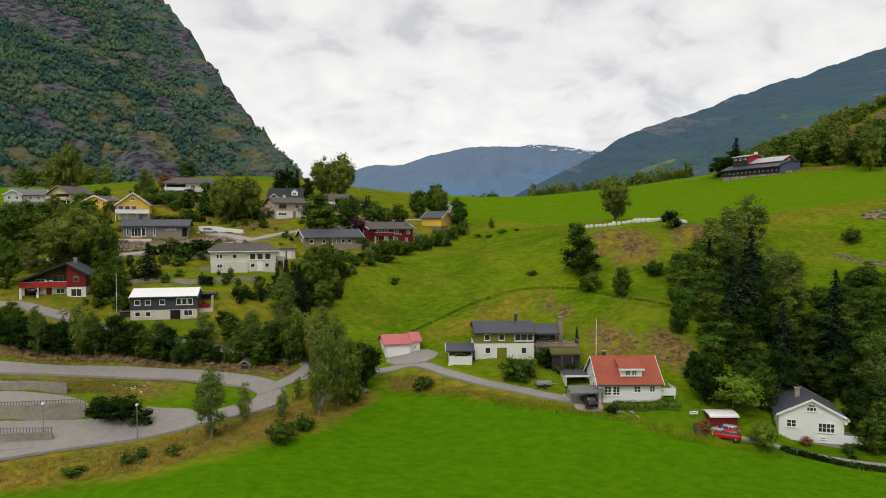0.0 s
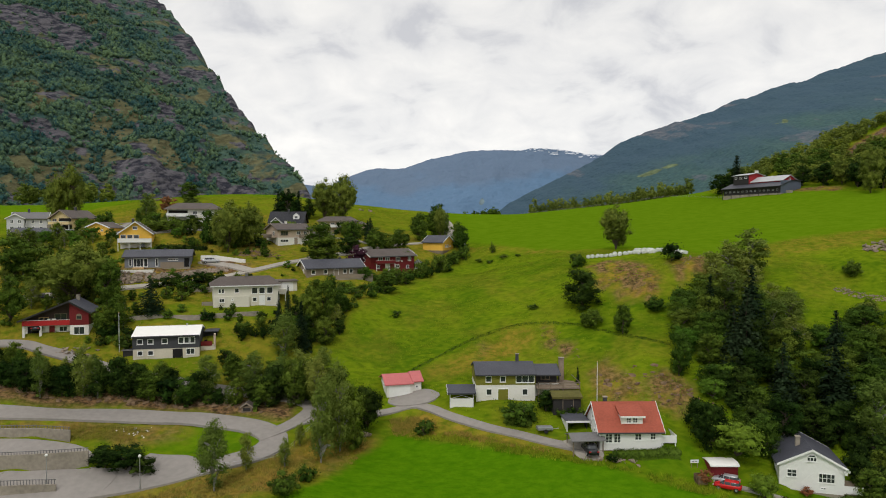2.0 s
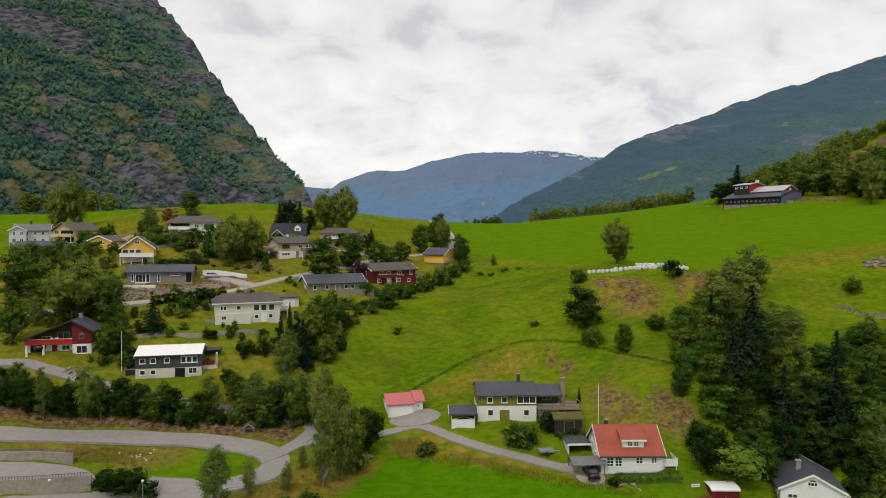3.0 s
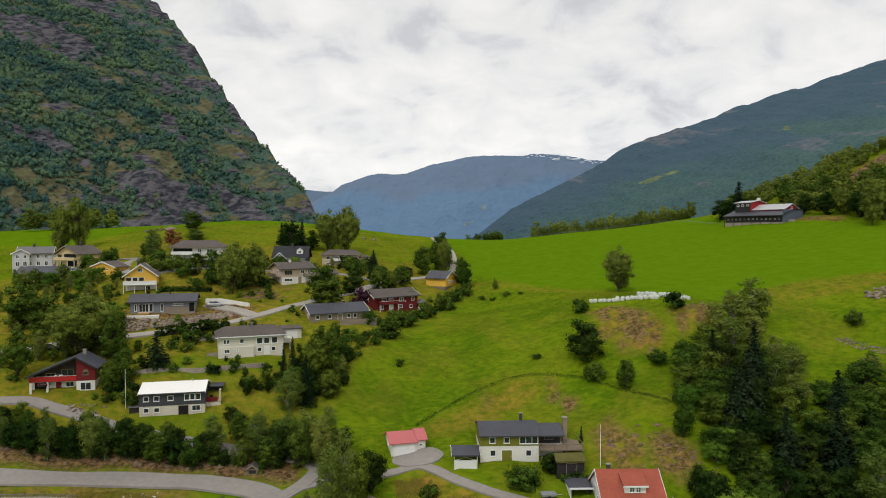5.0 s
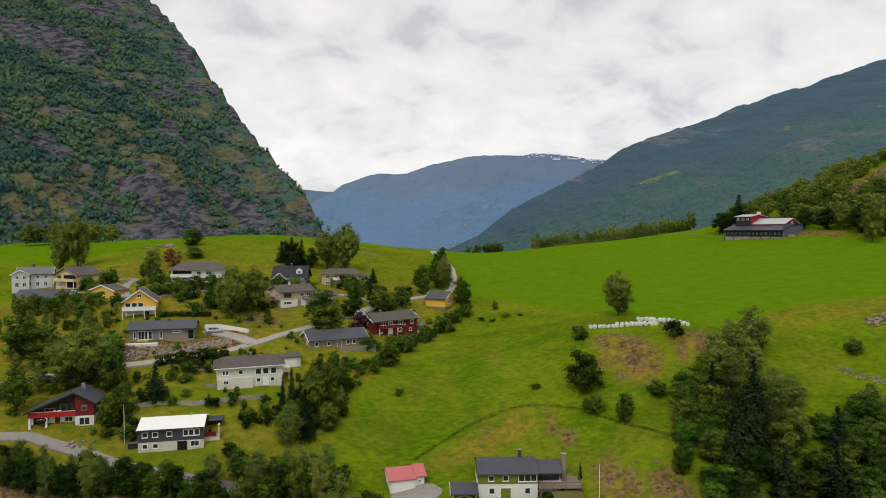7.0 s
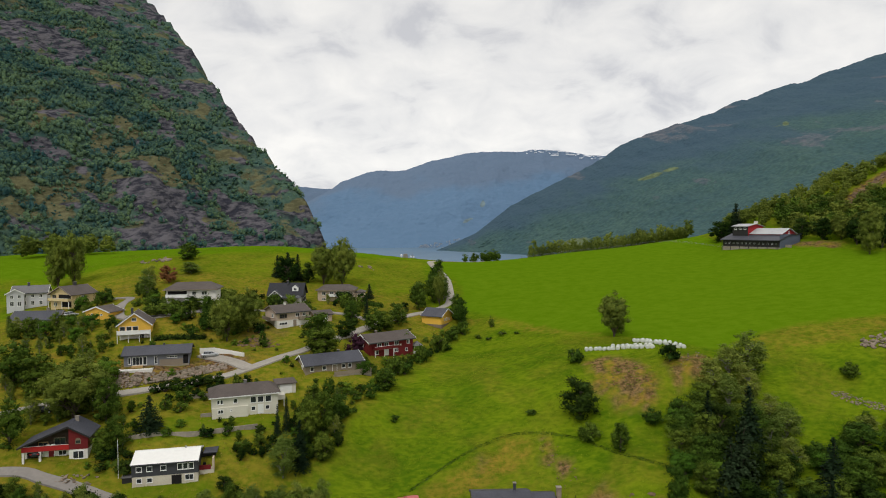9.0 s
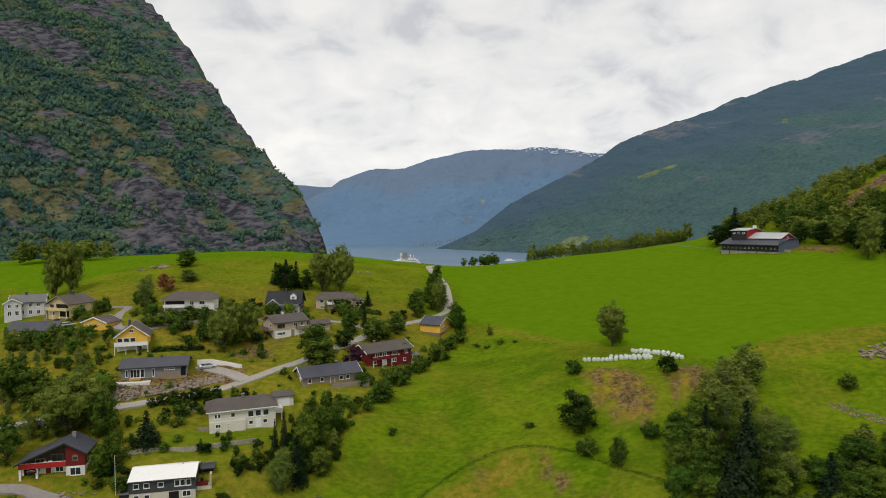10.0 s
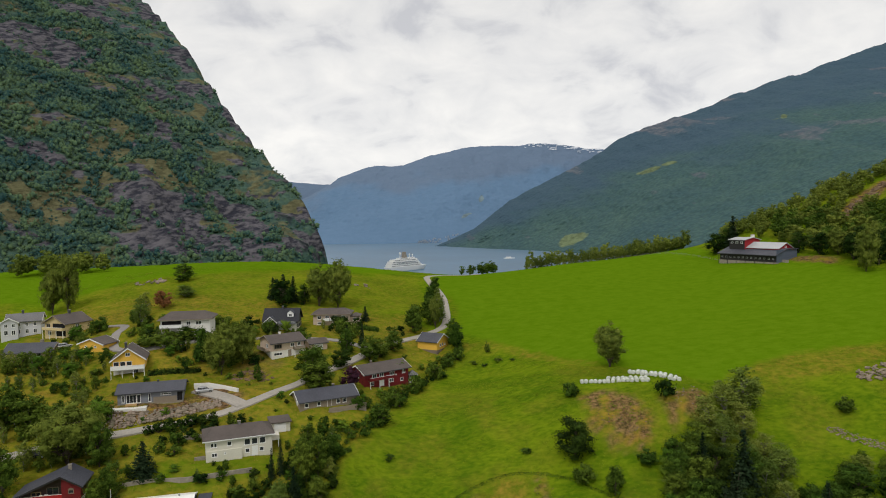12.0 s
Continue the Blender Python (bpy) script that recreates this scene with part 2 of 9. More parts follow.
def ground_material():
    """Turf, mown field, dry rough grass and bare earth, laid out by the zones attribute."""
    m = shade("meadow_ground", (0.135, 0.190, 0.007), 0.95, 0.40, 0.4, (0.062, 0.118, 0.004), bump=0.9, bump_scale=0.55, spec=0.0, stretch=(0.7, 1.25, 1), ramp_at=(0.40, 0.60))
    tree = m.node_tree
    N, bsdf = tree.nodes.new, tree.nodes["Principled BSDF"]
    paint = bsdf.inputs["Base Color"].links[0].from_socket
    coord = [n for n in tree.nodes if n.type == "TEX_COORD"][0]
    zones, split = N("ShaderNodeAttribute"), N("ShaderNodeSeparateColor")
    zones.attribute_name = "zones"
    link(tree, zones.outputs["Color"], split.inputs[0])

    def patch(scale, low, high, lowpos=0.36, highpos=0.64, squash=None):
        n, r = N("ShaderNodeTexNoise"), N("ShaderNodeValToRGB")
        n.inputs["Scale"].default_value, n.inputs["Detail"].default_value = scale, 6
        n.inputs["Roughness"].default_value = 0.65
        source = coord.outputs["Object"]
        if squash:
            mp = N("ShaderNodeMapping")
            mp.inputs["Scale"].default_value = squash
            link(tree, source, mp.inputs[0])
            source = mp.outputs[0]
        link(tree, source, n.inputs["Vector"])
        e = r.color_ramp.elements
        e[0].position, e[0].color = lowpos, (*low, 1)
        e[1].position, e[1].color = highpos, (*high, 1)
        link(tree, n.outputs["Fac"], r.inputs[0])
        return r.outputs[0]

    field = patch(0.7, (0.050, 0.134, 0.002), (0.074, 0.168, 0.003), 0.36, 0.64, squash=(0.8, 1.2, 1))
    upper = patch(0.34, (0.080, 0.154, 0.003), (0.104, 0.182, 0.006), 0.34, 0.66, squash=(0.8, 1.2, 1))
    rough = patch(0.6, (0.095, 0.105, 0.010), (0.31, 0.190, 0.032), 0.36, 0.6)
    bare = patch(1.1, (0.046, 0.030, 0.017), (0.25, 0.150, 0.072), 0.40, 0.64)

    def over(base, top, mask):
        mix = N("ShaderNodeMix")
        mix.data_type = "RGBA"
        link(tree, mask, mix.inputs[0])
        link(tree, base, mix.inputs[6])
        link(tree, top, mix.inputs[7])
        return mix.outputs[2]

    paint = over(paint, field, split.outputs[0])
    paint = over(paint, upper, zones.outputs["Alpha"])
    paint = over(paint, rough, split.outputs[1])
    paint = over(paint, bare, split.outputs[2])
    link(tree, paint, bsdf.inputs["Base Color"])
    return m


def mountain_material(name, rock, rock2, green, green2, dry, scale, crown=0.0, crown_relief=0.6, haze_shade=None, relief=0.8, dip=0.0, ragged=0.9):
    """Woodland, dry ledges and bedded bare rock laid out by the cover attribute, with tree crowns, painted shade
    between them, and cracks.
    """
    m = shade(name, green, 0.95, scale * 6, 0.4, green2, spec=0.05)
    tree = m.node_tree
    N, bsdf = tree.nodes.new, tree.nodes["Principled BSDF"]
    base = bsdf.inputs["Base Color"].links[0].from_socket
    coord = [n for n in tree.nodes if n.type == "TEX_COORD"][0]
    cover, split = N("ShaderNodeAttribute"), N("ShaderNodeSeparateColor")
    cover.attribute_name = "cover"
    link(tree, cover.outputs["Color"], split.inputs[0])

    def noise_at(vector, size, detail=8.0, rough=0.62):
        n = N("ShaderNodeTexNoise")
        n.inputs["Scale"].default_value, n.inputs["Detail"].default_value, n.inputs["Roughness"].default_value = size, detail, rough
        link(tree, vector, n.inputs["Vector"])
        return n.outputs["Fac"]

    def mixed(mask, a, b):
        mix = N("ShaderNodeMix")
        mix.data_type = "RGBA"
        link(tree, mask, mix.inputs[0])
        link(tree, a, mix.inputs[6])
        if isinstance(b, tuple):
            mix.inputs[7].default_value = (*b, 1)
        else:
            link(tree, b, mix.inputs[7])
        return mix.outputs[2]

    # the beds of the rock dip along the face
    tilt, squeeze = N("ShaderNodeMapping"), N("ShaderNodeMapping")
    tilt.inputs["Rotation"].default_value = (0, radians(dip), 0)
    squeeze.inputs["Scale"].default_value = (1, 1, 2.6)
    link(tree, coord.outputs["Object"], tilt.inputs[0])
    link(tree, tilt.outputs[0], squeeze.inputs[0])
    beds = noise_at(squeeze.outputs[0], scale * 5)
    blotch = noise_at(coord.outputs["Object"], scale * 10, 6.0)
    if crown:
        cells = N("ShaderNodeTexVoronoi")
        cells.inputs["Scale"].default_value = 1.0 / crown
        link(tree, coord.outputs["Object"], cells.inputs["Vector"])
        # shade between the crowns, painted as darker green towards the cell edges
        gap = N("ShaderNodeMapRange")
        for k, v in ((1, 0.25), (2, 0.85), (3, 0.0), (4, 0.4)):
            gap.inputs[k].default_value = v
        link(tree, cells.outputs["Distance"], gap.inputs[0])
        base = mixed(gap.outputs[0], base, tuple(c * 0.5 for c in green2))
    # third cover share: painted haze on the ranges, painted overhang shade on the cliff
    if haze_shade:
        base = mixed(split.outputs[2], base, haze_shade)
    for color, color2, mask in ((dry, tuple(c * 0.62 for c in dry), split.outputs[1]), (rock, rock2, split.outputs[0])):
        tint = N("ShaderNodeValToRGB")
        e = tint.color_ramp.elements
        e[0].position, e[0].color, e[1].position, e[1].color = 0.42, (*color2, 1), 0.58, (*color, 1)
        link(tree, beds, tint.inputs[0])
        # ragged edges: the share of cover against a fine noise
        shift, hard = N("ShaderNodeMath"), N("ShaderNodeMapRange")
        shift.operation = "MULTIPLY_ADD"
        shift.inputs[1].default_value = ragged
        link(tree, blotch, shift.inputs[0])
        link(tree, mask, shift.inputs[2])
        for k, v in ((1, 0.30 + ragged * 0.5), (2, 0.62 + ragged * 0.5), (3, 0.0), (4, 1.0)):
            hard.inputs[k].default_value = v
        link(tree, shift.outputs[0], hard.inputs[0])
        base = mixed(hard.outputs[0], base, tint.outputs[0])
    link(tree, base, bsdf.inputs["Base Color"])
    last = None
    for source, strength, distance, invert in ((beds, relief, 0.06 / scale, False),) + (((cells.outputs["Distance"], crown_relief, crown * 0.5, True),) if crown else ()):
        b = N("ShaderNodeBump")
        b.invert = invert
        b.inputs["Strength"].default_value, b.inputs["Distance"].default_value = strength, distance
        link(tree, source, b.inputs["Height"])
        if last:
            link(tree, last, b.inputs["Normal"])
        last = b.outputs[0]
    link(tree, last, bsdf.inputs["Normal"])
    return m


M_GROUND = ground_material()
# blue in rock and greens is painted haze; the near-black is overhang shade
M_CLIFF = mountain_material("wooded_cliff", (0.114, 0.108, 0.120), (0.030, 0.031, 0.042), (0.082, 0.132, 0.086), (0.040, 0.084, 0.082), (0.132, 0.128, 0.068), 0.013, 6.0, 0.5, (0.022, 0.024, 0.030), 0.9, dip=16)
# forest colours pulled to blue as painted haze, most in the upper wood
M_SLOPE = mountain_material("hazed_forest_slope", (0.130, 0.135, 0.150), (0.075, 0.092, 0.115), (0.070, 0.124, 0.108), (0.046, 0.092, 0.104), (0.150, 0.190, 0.100), 0.0045, 13.0, 0.6, (0.048, 0.082, 0.122), 0.5)
# all of these colours are paled towards blue to paint the haze of distance
M_FAR = mountain_material("hazed_distant_mountain", (0.165, 0.185, 0.225), (0.115, 0.155, 0.215), (0.112, 0.186, 0.286), (0.096, 0.166, 0.260), (0.165, 0.225, 0.245), 0.0022, 0.0, 0.0, (0.118, 0.158, 0.222), 0.5)


def water_material():
    m = shade("fjord_water", (0.05, 0.135, 0.225), 0.4, 0.02, 0.3, bump=0.12, bump_scale=0.6, spec=0.5)
    return m


M_WATER = water_material()
M_SNOW = shade("old_snow", (0.82, 0.84, 0.88), 0.7, 0.02, 0.1)


# ---------- terrain heights ----------
NEAR_FIELD = [(-60, 64, -5.0), (-30, 66, -4.0), (0, 66, -4.5), (30, 66, -5.5), (65, 66, -7.0), (-22, 78, -1.6), (0, 86, -1.6),
              (-11, 101, 0.6), (4, 98, 0.9), (18, 94.5, 1.2), (33, 91, -0.3), (44, 86, -3.0), (62, 84, -4.0), (58, 93, -2.0), (40, 93, -0.6)]
ROADSIDE = [(-30, 86, 0.2), (-52, 86, -0.5), (-42, 91, -0.2), (-40, 97, 1.2), (-70, 96, 4.6), (-62, 98, 4.7), (-41, 103.5, 4.0),
            (-30, 100.5, 3.0), (-23, 101, 2.8), (-50, 96, 2.6), (-33, 108, 4.6), (-43, 109.5, 5.2), (-62, 108, 6.5), (-20, 105, 3.6), (-75, 88, 1.0)]
LOWER_HOUSES = [(-8, 115, 5.0), (0, 111, 5.2), (6, 110.5, 5.5), (17, 111, 5.6), (24, 98, 2.8), (33, 97, 2.6), (36, 114, 10.6),
                (38, 106.5, 7.4), (27, 117, 9.5), (12, 124, 9.0), (-4, 126, 8.5), (46, 104, 6.0), (60, 104, 3.0), (72, 112, 8.0)]
MEADOW = [(15, 136, 14.4), (-13.5, 137, 12.8), (-9.7, 134, 11.3), (18, 138.5, 16.2), (39, 140, 22.5), (-17, 142.5, 17.0), (10.5, 167, 22.9),
          (6, 191, 22.3), (15, 203, 28.6), (32, 184, 28.2), (37, 160, 27.6), (56, 147, 27.8), (91, 146, 25.5), (101, 153, 30.2),
          (87, 139, 20.9), (75, 132.5, 18.2), (-16, 160, 21.0), (30, 150, 24.0), (56, 157, 28.8)]
TERRACES = [(-56, 117.5, 10.9), (-44, 119.5, 10.6), (-44, 136, 18.4), (-36, 141, 18.6), (-72, 121, 14.7), (-79, 119, 14.4), (-70, 157, 26.0),
            (-60, 160, 25.8), (-33, 154, 22.9), (-20, 159, 22.6), (-10, 186, 23.6), (-18, 180, 24.6), (-2, 203, 27.6), (-46, 183, 30.4),
            (-76, 190, 36.0), (-59, 129, 17.8), (-40, 133, 17.2), (-68, 140, 20.4), (-87, 133, 19.4), (-46, 151, 23.6), (-32, 160, 25.2),
            (-20, 191, 28.8), (-77, 172, 31.0), (-118, 203, 33.6), (-143, 219, 34.0), (-40, 222, 34.4), (-95, 184, 33.4), (-62, 205, 34.2)]
HILLTOP = [(2, 228, 31.4), (4.5, 247, 35.7), (-4.7, 285, 41.4), (-30, 265, 41.4), (-18, 268, 38.8), (-110, 251, 45.2), (121, 298, 47.8), (136, 261, 48.8), (129, 277, 48.6),
           (147, 226, 45.5), (12, 330, 40.4), (112, 322, 50.6), (64, 342, 44.6), (-81, 283, 49.4), (-119, 287, 47.6), (-141, 284, 46.4),
           (-134, 235, 38.5), (181, 292, 66.0), (215, 300, 82.0), (260, 320, 98.0), (122, 348, 49.5), (142, 352, 54.0), (175, 330, 70.0), (130, 375, 46.0), (195, 240, 56.0), (150, 175, 41.0), (70, 230, 36.6),
           (100, 260, 42.0), (60, 190, 32.0), (110, 190, 37.0), (-200, 240, 41.0), (-180, 300, 45.0), (-120, 150, 24.0), (-130, 110, 9.0)]
GULLY = [(47, 131, 18.0), (57, 134, 19.0), (60, 122, 12.0), (68, 142, 22.4), (52, 115, 10.0)]
SPOTS = np.array(GULLY + NEAR_FIELD + ROADSIDE + LOWER_HOUSES + MEADOW + TERRACES + HILLTOP)


def spline_kernel(r2):
    return r2 * np.log(r2 + 1e-9)


def fit_spots(stiff=60.0):
    n = len(SPOTS)
    d2 = ((SPOTS[:, None, :2] - SPOTS[None, :, :2]) / 100.0) ** 2
    k = spline_kernel(d2.sum(-1)) + np.eye(n) * stiff * 1e-5
    p = np.column_stack((np.ones(n), SPOTS[:, :2] / 100.0))
    a = np.block([[k, p], [p.T, np.zeros((3, 3))]])
    return np.linalg.solve(a, np.concatenate((SPOTS[:, 2], np.zeros(3))))


SPLINE = fit_spots()


def step(a, b, v):
    s = np.clip((v - a) / (b - a), 0, 1)
    return s * s * (3 - 2 * s)


def inner_height(x, y):
    d2 = ((x[..., None] - SPOTS[:, 0]) / 100.0) ** 2 + ((y[..., None] - SPOTS[:, 1]) / 100.0) ** 2
    return spline_kernel(d2) @ SPLINE[:-3] + SPLINE[-3] + SPLINE[-2] * x / 100.0 + SPLINE[-1] * y / 100.0


def outer_height(x, y):
    """The valley beyond the hill: its floor falls to the fjord, the slope on the east climbs."""
    floor = 30 - 78 * step(380, 900, y) - 8 * step(-250, -420, x) * step(200, 500, y)
    floor = floor - 33 * step(140, 60, y)
    east = 60 * step(160, 320, x) + 90 * step(300, 800, x)
    return np.where(y > 420, floor, floor) + east * step(1500, 900, y)


def height(x, y):
    """Height of the ground at x, y."""
    x, y = np.asarray(x, float), np.asarray(y, float)
    xi, yi = np.clip(x, -215, 270), np.clip(y, 60, 350)
    inside = inner_height(xi, yi) - np.clip(y - 322 - 0.12 * np.clip(x, 0, 150), 0, None) ** 2 * 0.0035 * step(470, 330, y)
    away = np.maximum(np.maximum(-200 - x, x - 255), np.maximum(62 - y, y - 345))
    w = step(0, 150, away)
    z = inside * (1 - w) + outer_height(x, y) * w
    return z


def height1(x, y):
    return float(height(np.array([x]), np.array([y]))[0])


# ---------- noise on arrays ----------
def lattice(ix, iy, seed):
    h = np.sin(ix * 127.1 + iy * 311.7 + seed * 74.7) * 43758.5453
    return h - np.floor(h)


def value_noise(x, y, seed=0.0):
    ix, iy = np.floor(x), np.floor(y)
    fx, fy = x - ix, y - iy
    fx, fy = fx * fx * (3 - 2 * fx), fy * fy * (3 - 2 * fy)
    a = lattice(ix, iy, seed) * (1 - fx) + lattice(ix + 1, iy, seed) * fx
    b = lattice(ix, iy + 1, seed) * (1 - fx) + lattice(ix + 1, iy + 1, seed) * fx
    return a * (1 - fy) + b * fy


def fbm(x, y, octaves=5, seed=0.0, gain=0.5):
    total, amp, norm = 0.0, 1.0, 0.0
    for k in range(octaves):
        total = total + amp * value_noise(x * 2 ** k + 13.1 * k, y * 2 ** k - 7.7 * k, seed + k)
        norm += amp
        amp *= gain
    return total / norm


def inside(poly, x, y):
    hit = np.zeros(np.shape(x), bool)
    n = len(poly)
    for i in range(n):
        (x0, y0), (x1, y1) = poly[i], poly[(i + 1) % n]
        cross = ((y0 > y) != (y1 > y)) & (x < (x1 - x0) * (y - y0) / (y1 - y0 + 1e-9) + x0)
        hit ^= cross
    return hit


def soft_inside(poly, x, y, wobble=1.5, spread=1.0):
    """1 inside the outline, 0 outside, with an uneven, soft edge."""
    wx = x + (fbm(x / 6, y / 6, 3, 3.3) - 0.5) * 2 * wobble
    wy = y + (fbm(x / 6, y / 6, 3, 9.1) - 0.5) * 2 * wobble
    total = 0.0
    for k in range(6):
        a = k * math.pi / 3
        total = total + inside(poly, wx + spread * math.cos(a), wy + spread * math.sin(a))
    return total / 6.0


# ---------- outlines of fields, dry patches and bare ground ----------
FIELD = [(-120, 60), (-62, 70), (-47, 74.4), (-39, 76.5), (-32.8, 77.8), (-27, 80.6), (-22.2, 84.1), (-17.4, 89.3), (-14.2, 94), (-11.7, 100.5),
         (-8.4, 103.5), (-2.1, 102.3), (9.9, 97.9), (17.7, 94.6), (25, 91.1), (32.5, 89.8), (39.8, 88.7), (47, 87.8), (57.7, 84.4), (90, 74), (130, 50), (130, -60), (-120, -60)]
UPPER_FIELD = [(-3, 330), (-2, 283), (2, 266), (6.5, 247), (7, 236), (6, 218), (15.7, 207), (24.4, 198), (32.7, 186.4), (39.4, 173), (50.5, 165.3), (59.8, 159.6),
               (66, 156), (78, 164), (92, 168), (110, 168), (150, 180), (170, 200), (164, 226), (144, 256), (128, 290), (126, 350), (100, 420), (0, 420)]
WEST_FIELD = [(-260, 255), (-140, 238), (-125, 258), (-106, 262), (-81, 268), (-57, 282), (-40, 290), (-20, 300), (-20, 420), (-260, 420)]
VERGE = [(-90, 66), (-51.5, 75.4), (-46.3, 77), (-33.8, 79.4), (-21.6, 86.5), (-13.6, 95.2), (-11.5, 104), (-20.4, 102.2), (-23.6, 96.2), (-29.2, 92.5), (-33.6, 91.4), (-41, 88.8), (-48, 86.2), (-56.5, 82.8), (-90, 73.4)]
BANK = [(-8, 104), (-2, 103), (10, 98.6), (18, 95.3), (24, 93.5), (18, 97.4), (12.7, 100.6), (6.8, 103.3), (1.5, 106.4), (-2.3, 109.2), (-9, 108)]
SCAR_A = [(34, 157), (41, 152.6), (47, 144), (43, 133.5), (35.5, 135.5), (34, 143.4)]
SCAR_D = [(50.8, 148.3), (60.9, 151.7), (58.4, 142.4), (49.9, 139.3)]
SCAR_B = [(18.7, 133.6), (20.5, 134.2), (22.0, 129.3), (20.7, 126.3), (19.1, 128.8)]
SCAR_F = [(21.6, 126.8), (23.4, 127.9), (25.6, 125.1), (23.7, 123.6), (22.0, 122.7)]
SCAR_C = [(25.3, 115.9), (29.6, 119.1), (30.6, 115.2), (33.2, 111.9), (33.3, 109.1), (31.0, 103.0), (27.0, 103.5), (25.4, 107.7), (24.7, 111.1)]
SCAR_G = [(35.2, 112.2), (38.4, 113.2), (40.5, 108.9), (40.0, 103.5), (36.0, 101.5), (34.1, 107.0)]
SCAR_H = [(6.3, 133.3), (7.9, 132.1), (7.8, 126.6), (6.5, 126.4)]
DRY_A = [(-6.2, 121.8), (7.0, 132.2), (13.2, 136.0), (17.5, 134.8), (16.5, 129.6), (9, 122), (1.2, 119.7)]
DRY_B = [(-49, 166), (-41, 178), (-46, 186), (-53, 187), (-56, 176)]
DRY_C = [(70, 158), (80, 164.5), (92, 168.5), (110, 168.5), (112, 160), (98, 157), (84, 157)]
HILL_ROCK = [(178, 290), (188, 296), (204, 303), (222, 312), (214, 318), (196, 311), (180, 301)]
BARN_YARD = [(143, 268), (150, 262), (156, 254), (150, 250), (143, 258), (138, 266)]
TRODDEN = [(6, 206.5), (15, 203.2), (19.5, 199.8), (25.5, 193.4), (31.4, 185.4), (41, 173), (41.6, 174.4), (32, 187), (26, 195.2), (20, 201), (15, 204.6), (6, 208)]
HILL_PASTURE = [(-145, 236), (-124, 232), (-90, 218), (-60, 226), (-20, 236), (-6, 250), (-10, 284), (-40, 286), (-57, 278), (-81, 264), (-106, 258), (-125, 254)]
BUILD_SITE = [(-80, 150), (-72, 146), (-60, 149), (-47, 156), (-48, 160), (-54, 165), (-62, 158), (-78, 157)]
SLOPE_DRY = [(-108, 158), (-94, 161), (-76, 156), (-71, 145), (-80, 140), (-92, 138), (-102, 144)]
ROADBANK = [(-75, 103.6), (-58, 105.6), (-44, 107.2), (-36, 106.6), (-30, 105), (-24, 104), (-24, 110), (-38, 112.5), (-60, 113), (-76, 111.6)]
STRIP = [(-66, 95.6), (-54, 96.5), (-46, 97.5), (-40, 100), (-40, 103), (-54, 102.6), (-70, 99)]
ISLAND = [(-44, 97), (-38, 96), (-31.7, 95.6), (-27.8, 97), (-28, 99.4), (-31.4, 101.6), (-40, 103), (-45, 101)]
LAWNS = [[(34, 99), (42, 95), (44, 90.5), (36, 91), (28, 93)], [(46, 91), (60, 91), (60, 86), (48, 87.5)],
         [(-58.2, 82.9), (-54, 84.4), (-51.6, 86.8), (-54.4, 86.4), (-58.4, 85)], [(-63, 131), (-34, 140), (-33, 134), (-46, 128), (-60, 126)], [(-58, 118), (-42, 121), (-40, 114), (-56, 113)]]


def axis_steps(inner0, inner1, first, grow, far0, far1):
    """Close steps across the near ground, wider and wider ones out to the horizon."""
    steps = [inner0]
    while steps[-1] < inner1:
        steps.append(steps[-1] + first(steps[-1]))
    d = steps[-1] - steps[-2]
    while steps[-1] < far1:
        d *= grow
        steps.append(steps[-1] + d)
    low, d = [inner0], steps[1] - steps[0]
    while low[-1] > far0:
        d *= grow
        low.append(low[-1] - d)
    return np.array(low[:0:-1] + steps)


def mesh_from_grid(name, x, y, z, material, smooth=True):
    ny, nx = z.shape
    me = bpy.data.meshes.new(name)
    verts = np.stack((x, y, z), -1).reshape(-1, 3)
    i = np.arange(nx * ny).reshape(ny, nx)
    quads = np.stack((i[:-1, :-1], i[:-1, 1:], i[1:, 1:], i[1:, :-1]), -1).reshape(-1, 4)
    me.vertices.add(len(verts))
    me.vertices.foreach_set("co", verts.ravel())
    me.loops.add(quads.size)
    me.loops.foreach_set("vertex_index", quads.ravel())
    me.polygons.add(len(quads))
    me.polygons.foreach_set("loop_start", np.arange(0, quads.size, 4))
    me.polygons.foreach_set("use_smooth", np.full(len(quads), smooth))
    me.update()
    me.validate()
    me.materials.append(material)
    return me


def turf(x, y):
    """Small humps and hollows of grazed ground, none on mown fields."""
    rough = 1 - soft_inside(FIELD, x, y) * 0.9 - soft_inside(UPPER_FIELD, x, y) * 0.8
    near = step(420, 260, y) * step(40, 60, y)
    return ((fbm(x / 5, y / 5, 4, 2.0) - 0.5) * 0.9 + (fbm(x / 1.7, y / 1.7, 2, 5.0) - 0.5) * 0.36) * rough * near


ROADS = []


def road_flat(x, y):
    """How far x, y lies inside a road's bed: 1 on it, 0 away from it."""
    best = np.zeros(np.shape(x))
    for line, wide in ROADS:
        for (x0, y0), (x1, y1) in zip(line[:-1], line[1:]):
            dx, dy = x1 - x0, y1 - y0
            s = np.clip(((x - x0) * dx + (y - y0) * dy) / (dx * dx + dy * dy + 1e-9), 0, 1)
            d = np.hypot(x - x0 - s * dx, y - y0 - s * dy)
            best = np.maximum(best, step(wide * 0.5 + 1.6, wide * 0.5 + 0.3, d))
    return best


def surface(x, y):
    """The ground as built: the plan's heights, turf, and level road beds."""
    x, y = np.asarray(x, float), np.asarray(y, float)
    bed = road_flat(x, y)
    return height(x, y) + turf(x, y) * (1 - bed) - bed * 0.05


def ground_z(x, y):
    return float(surface(np.array([x]), np.array([y]))[0])


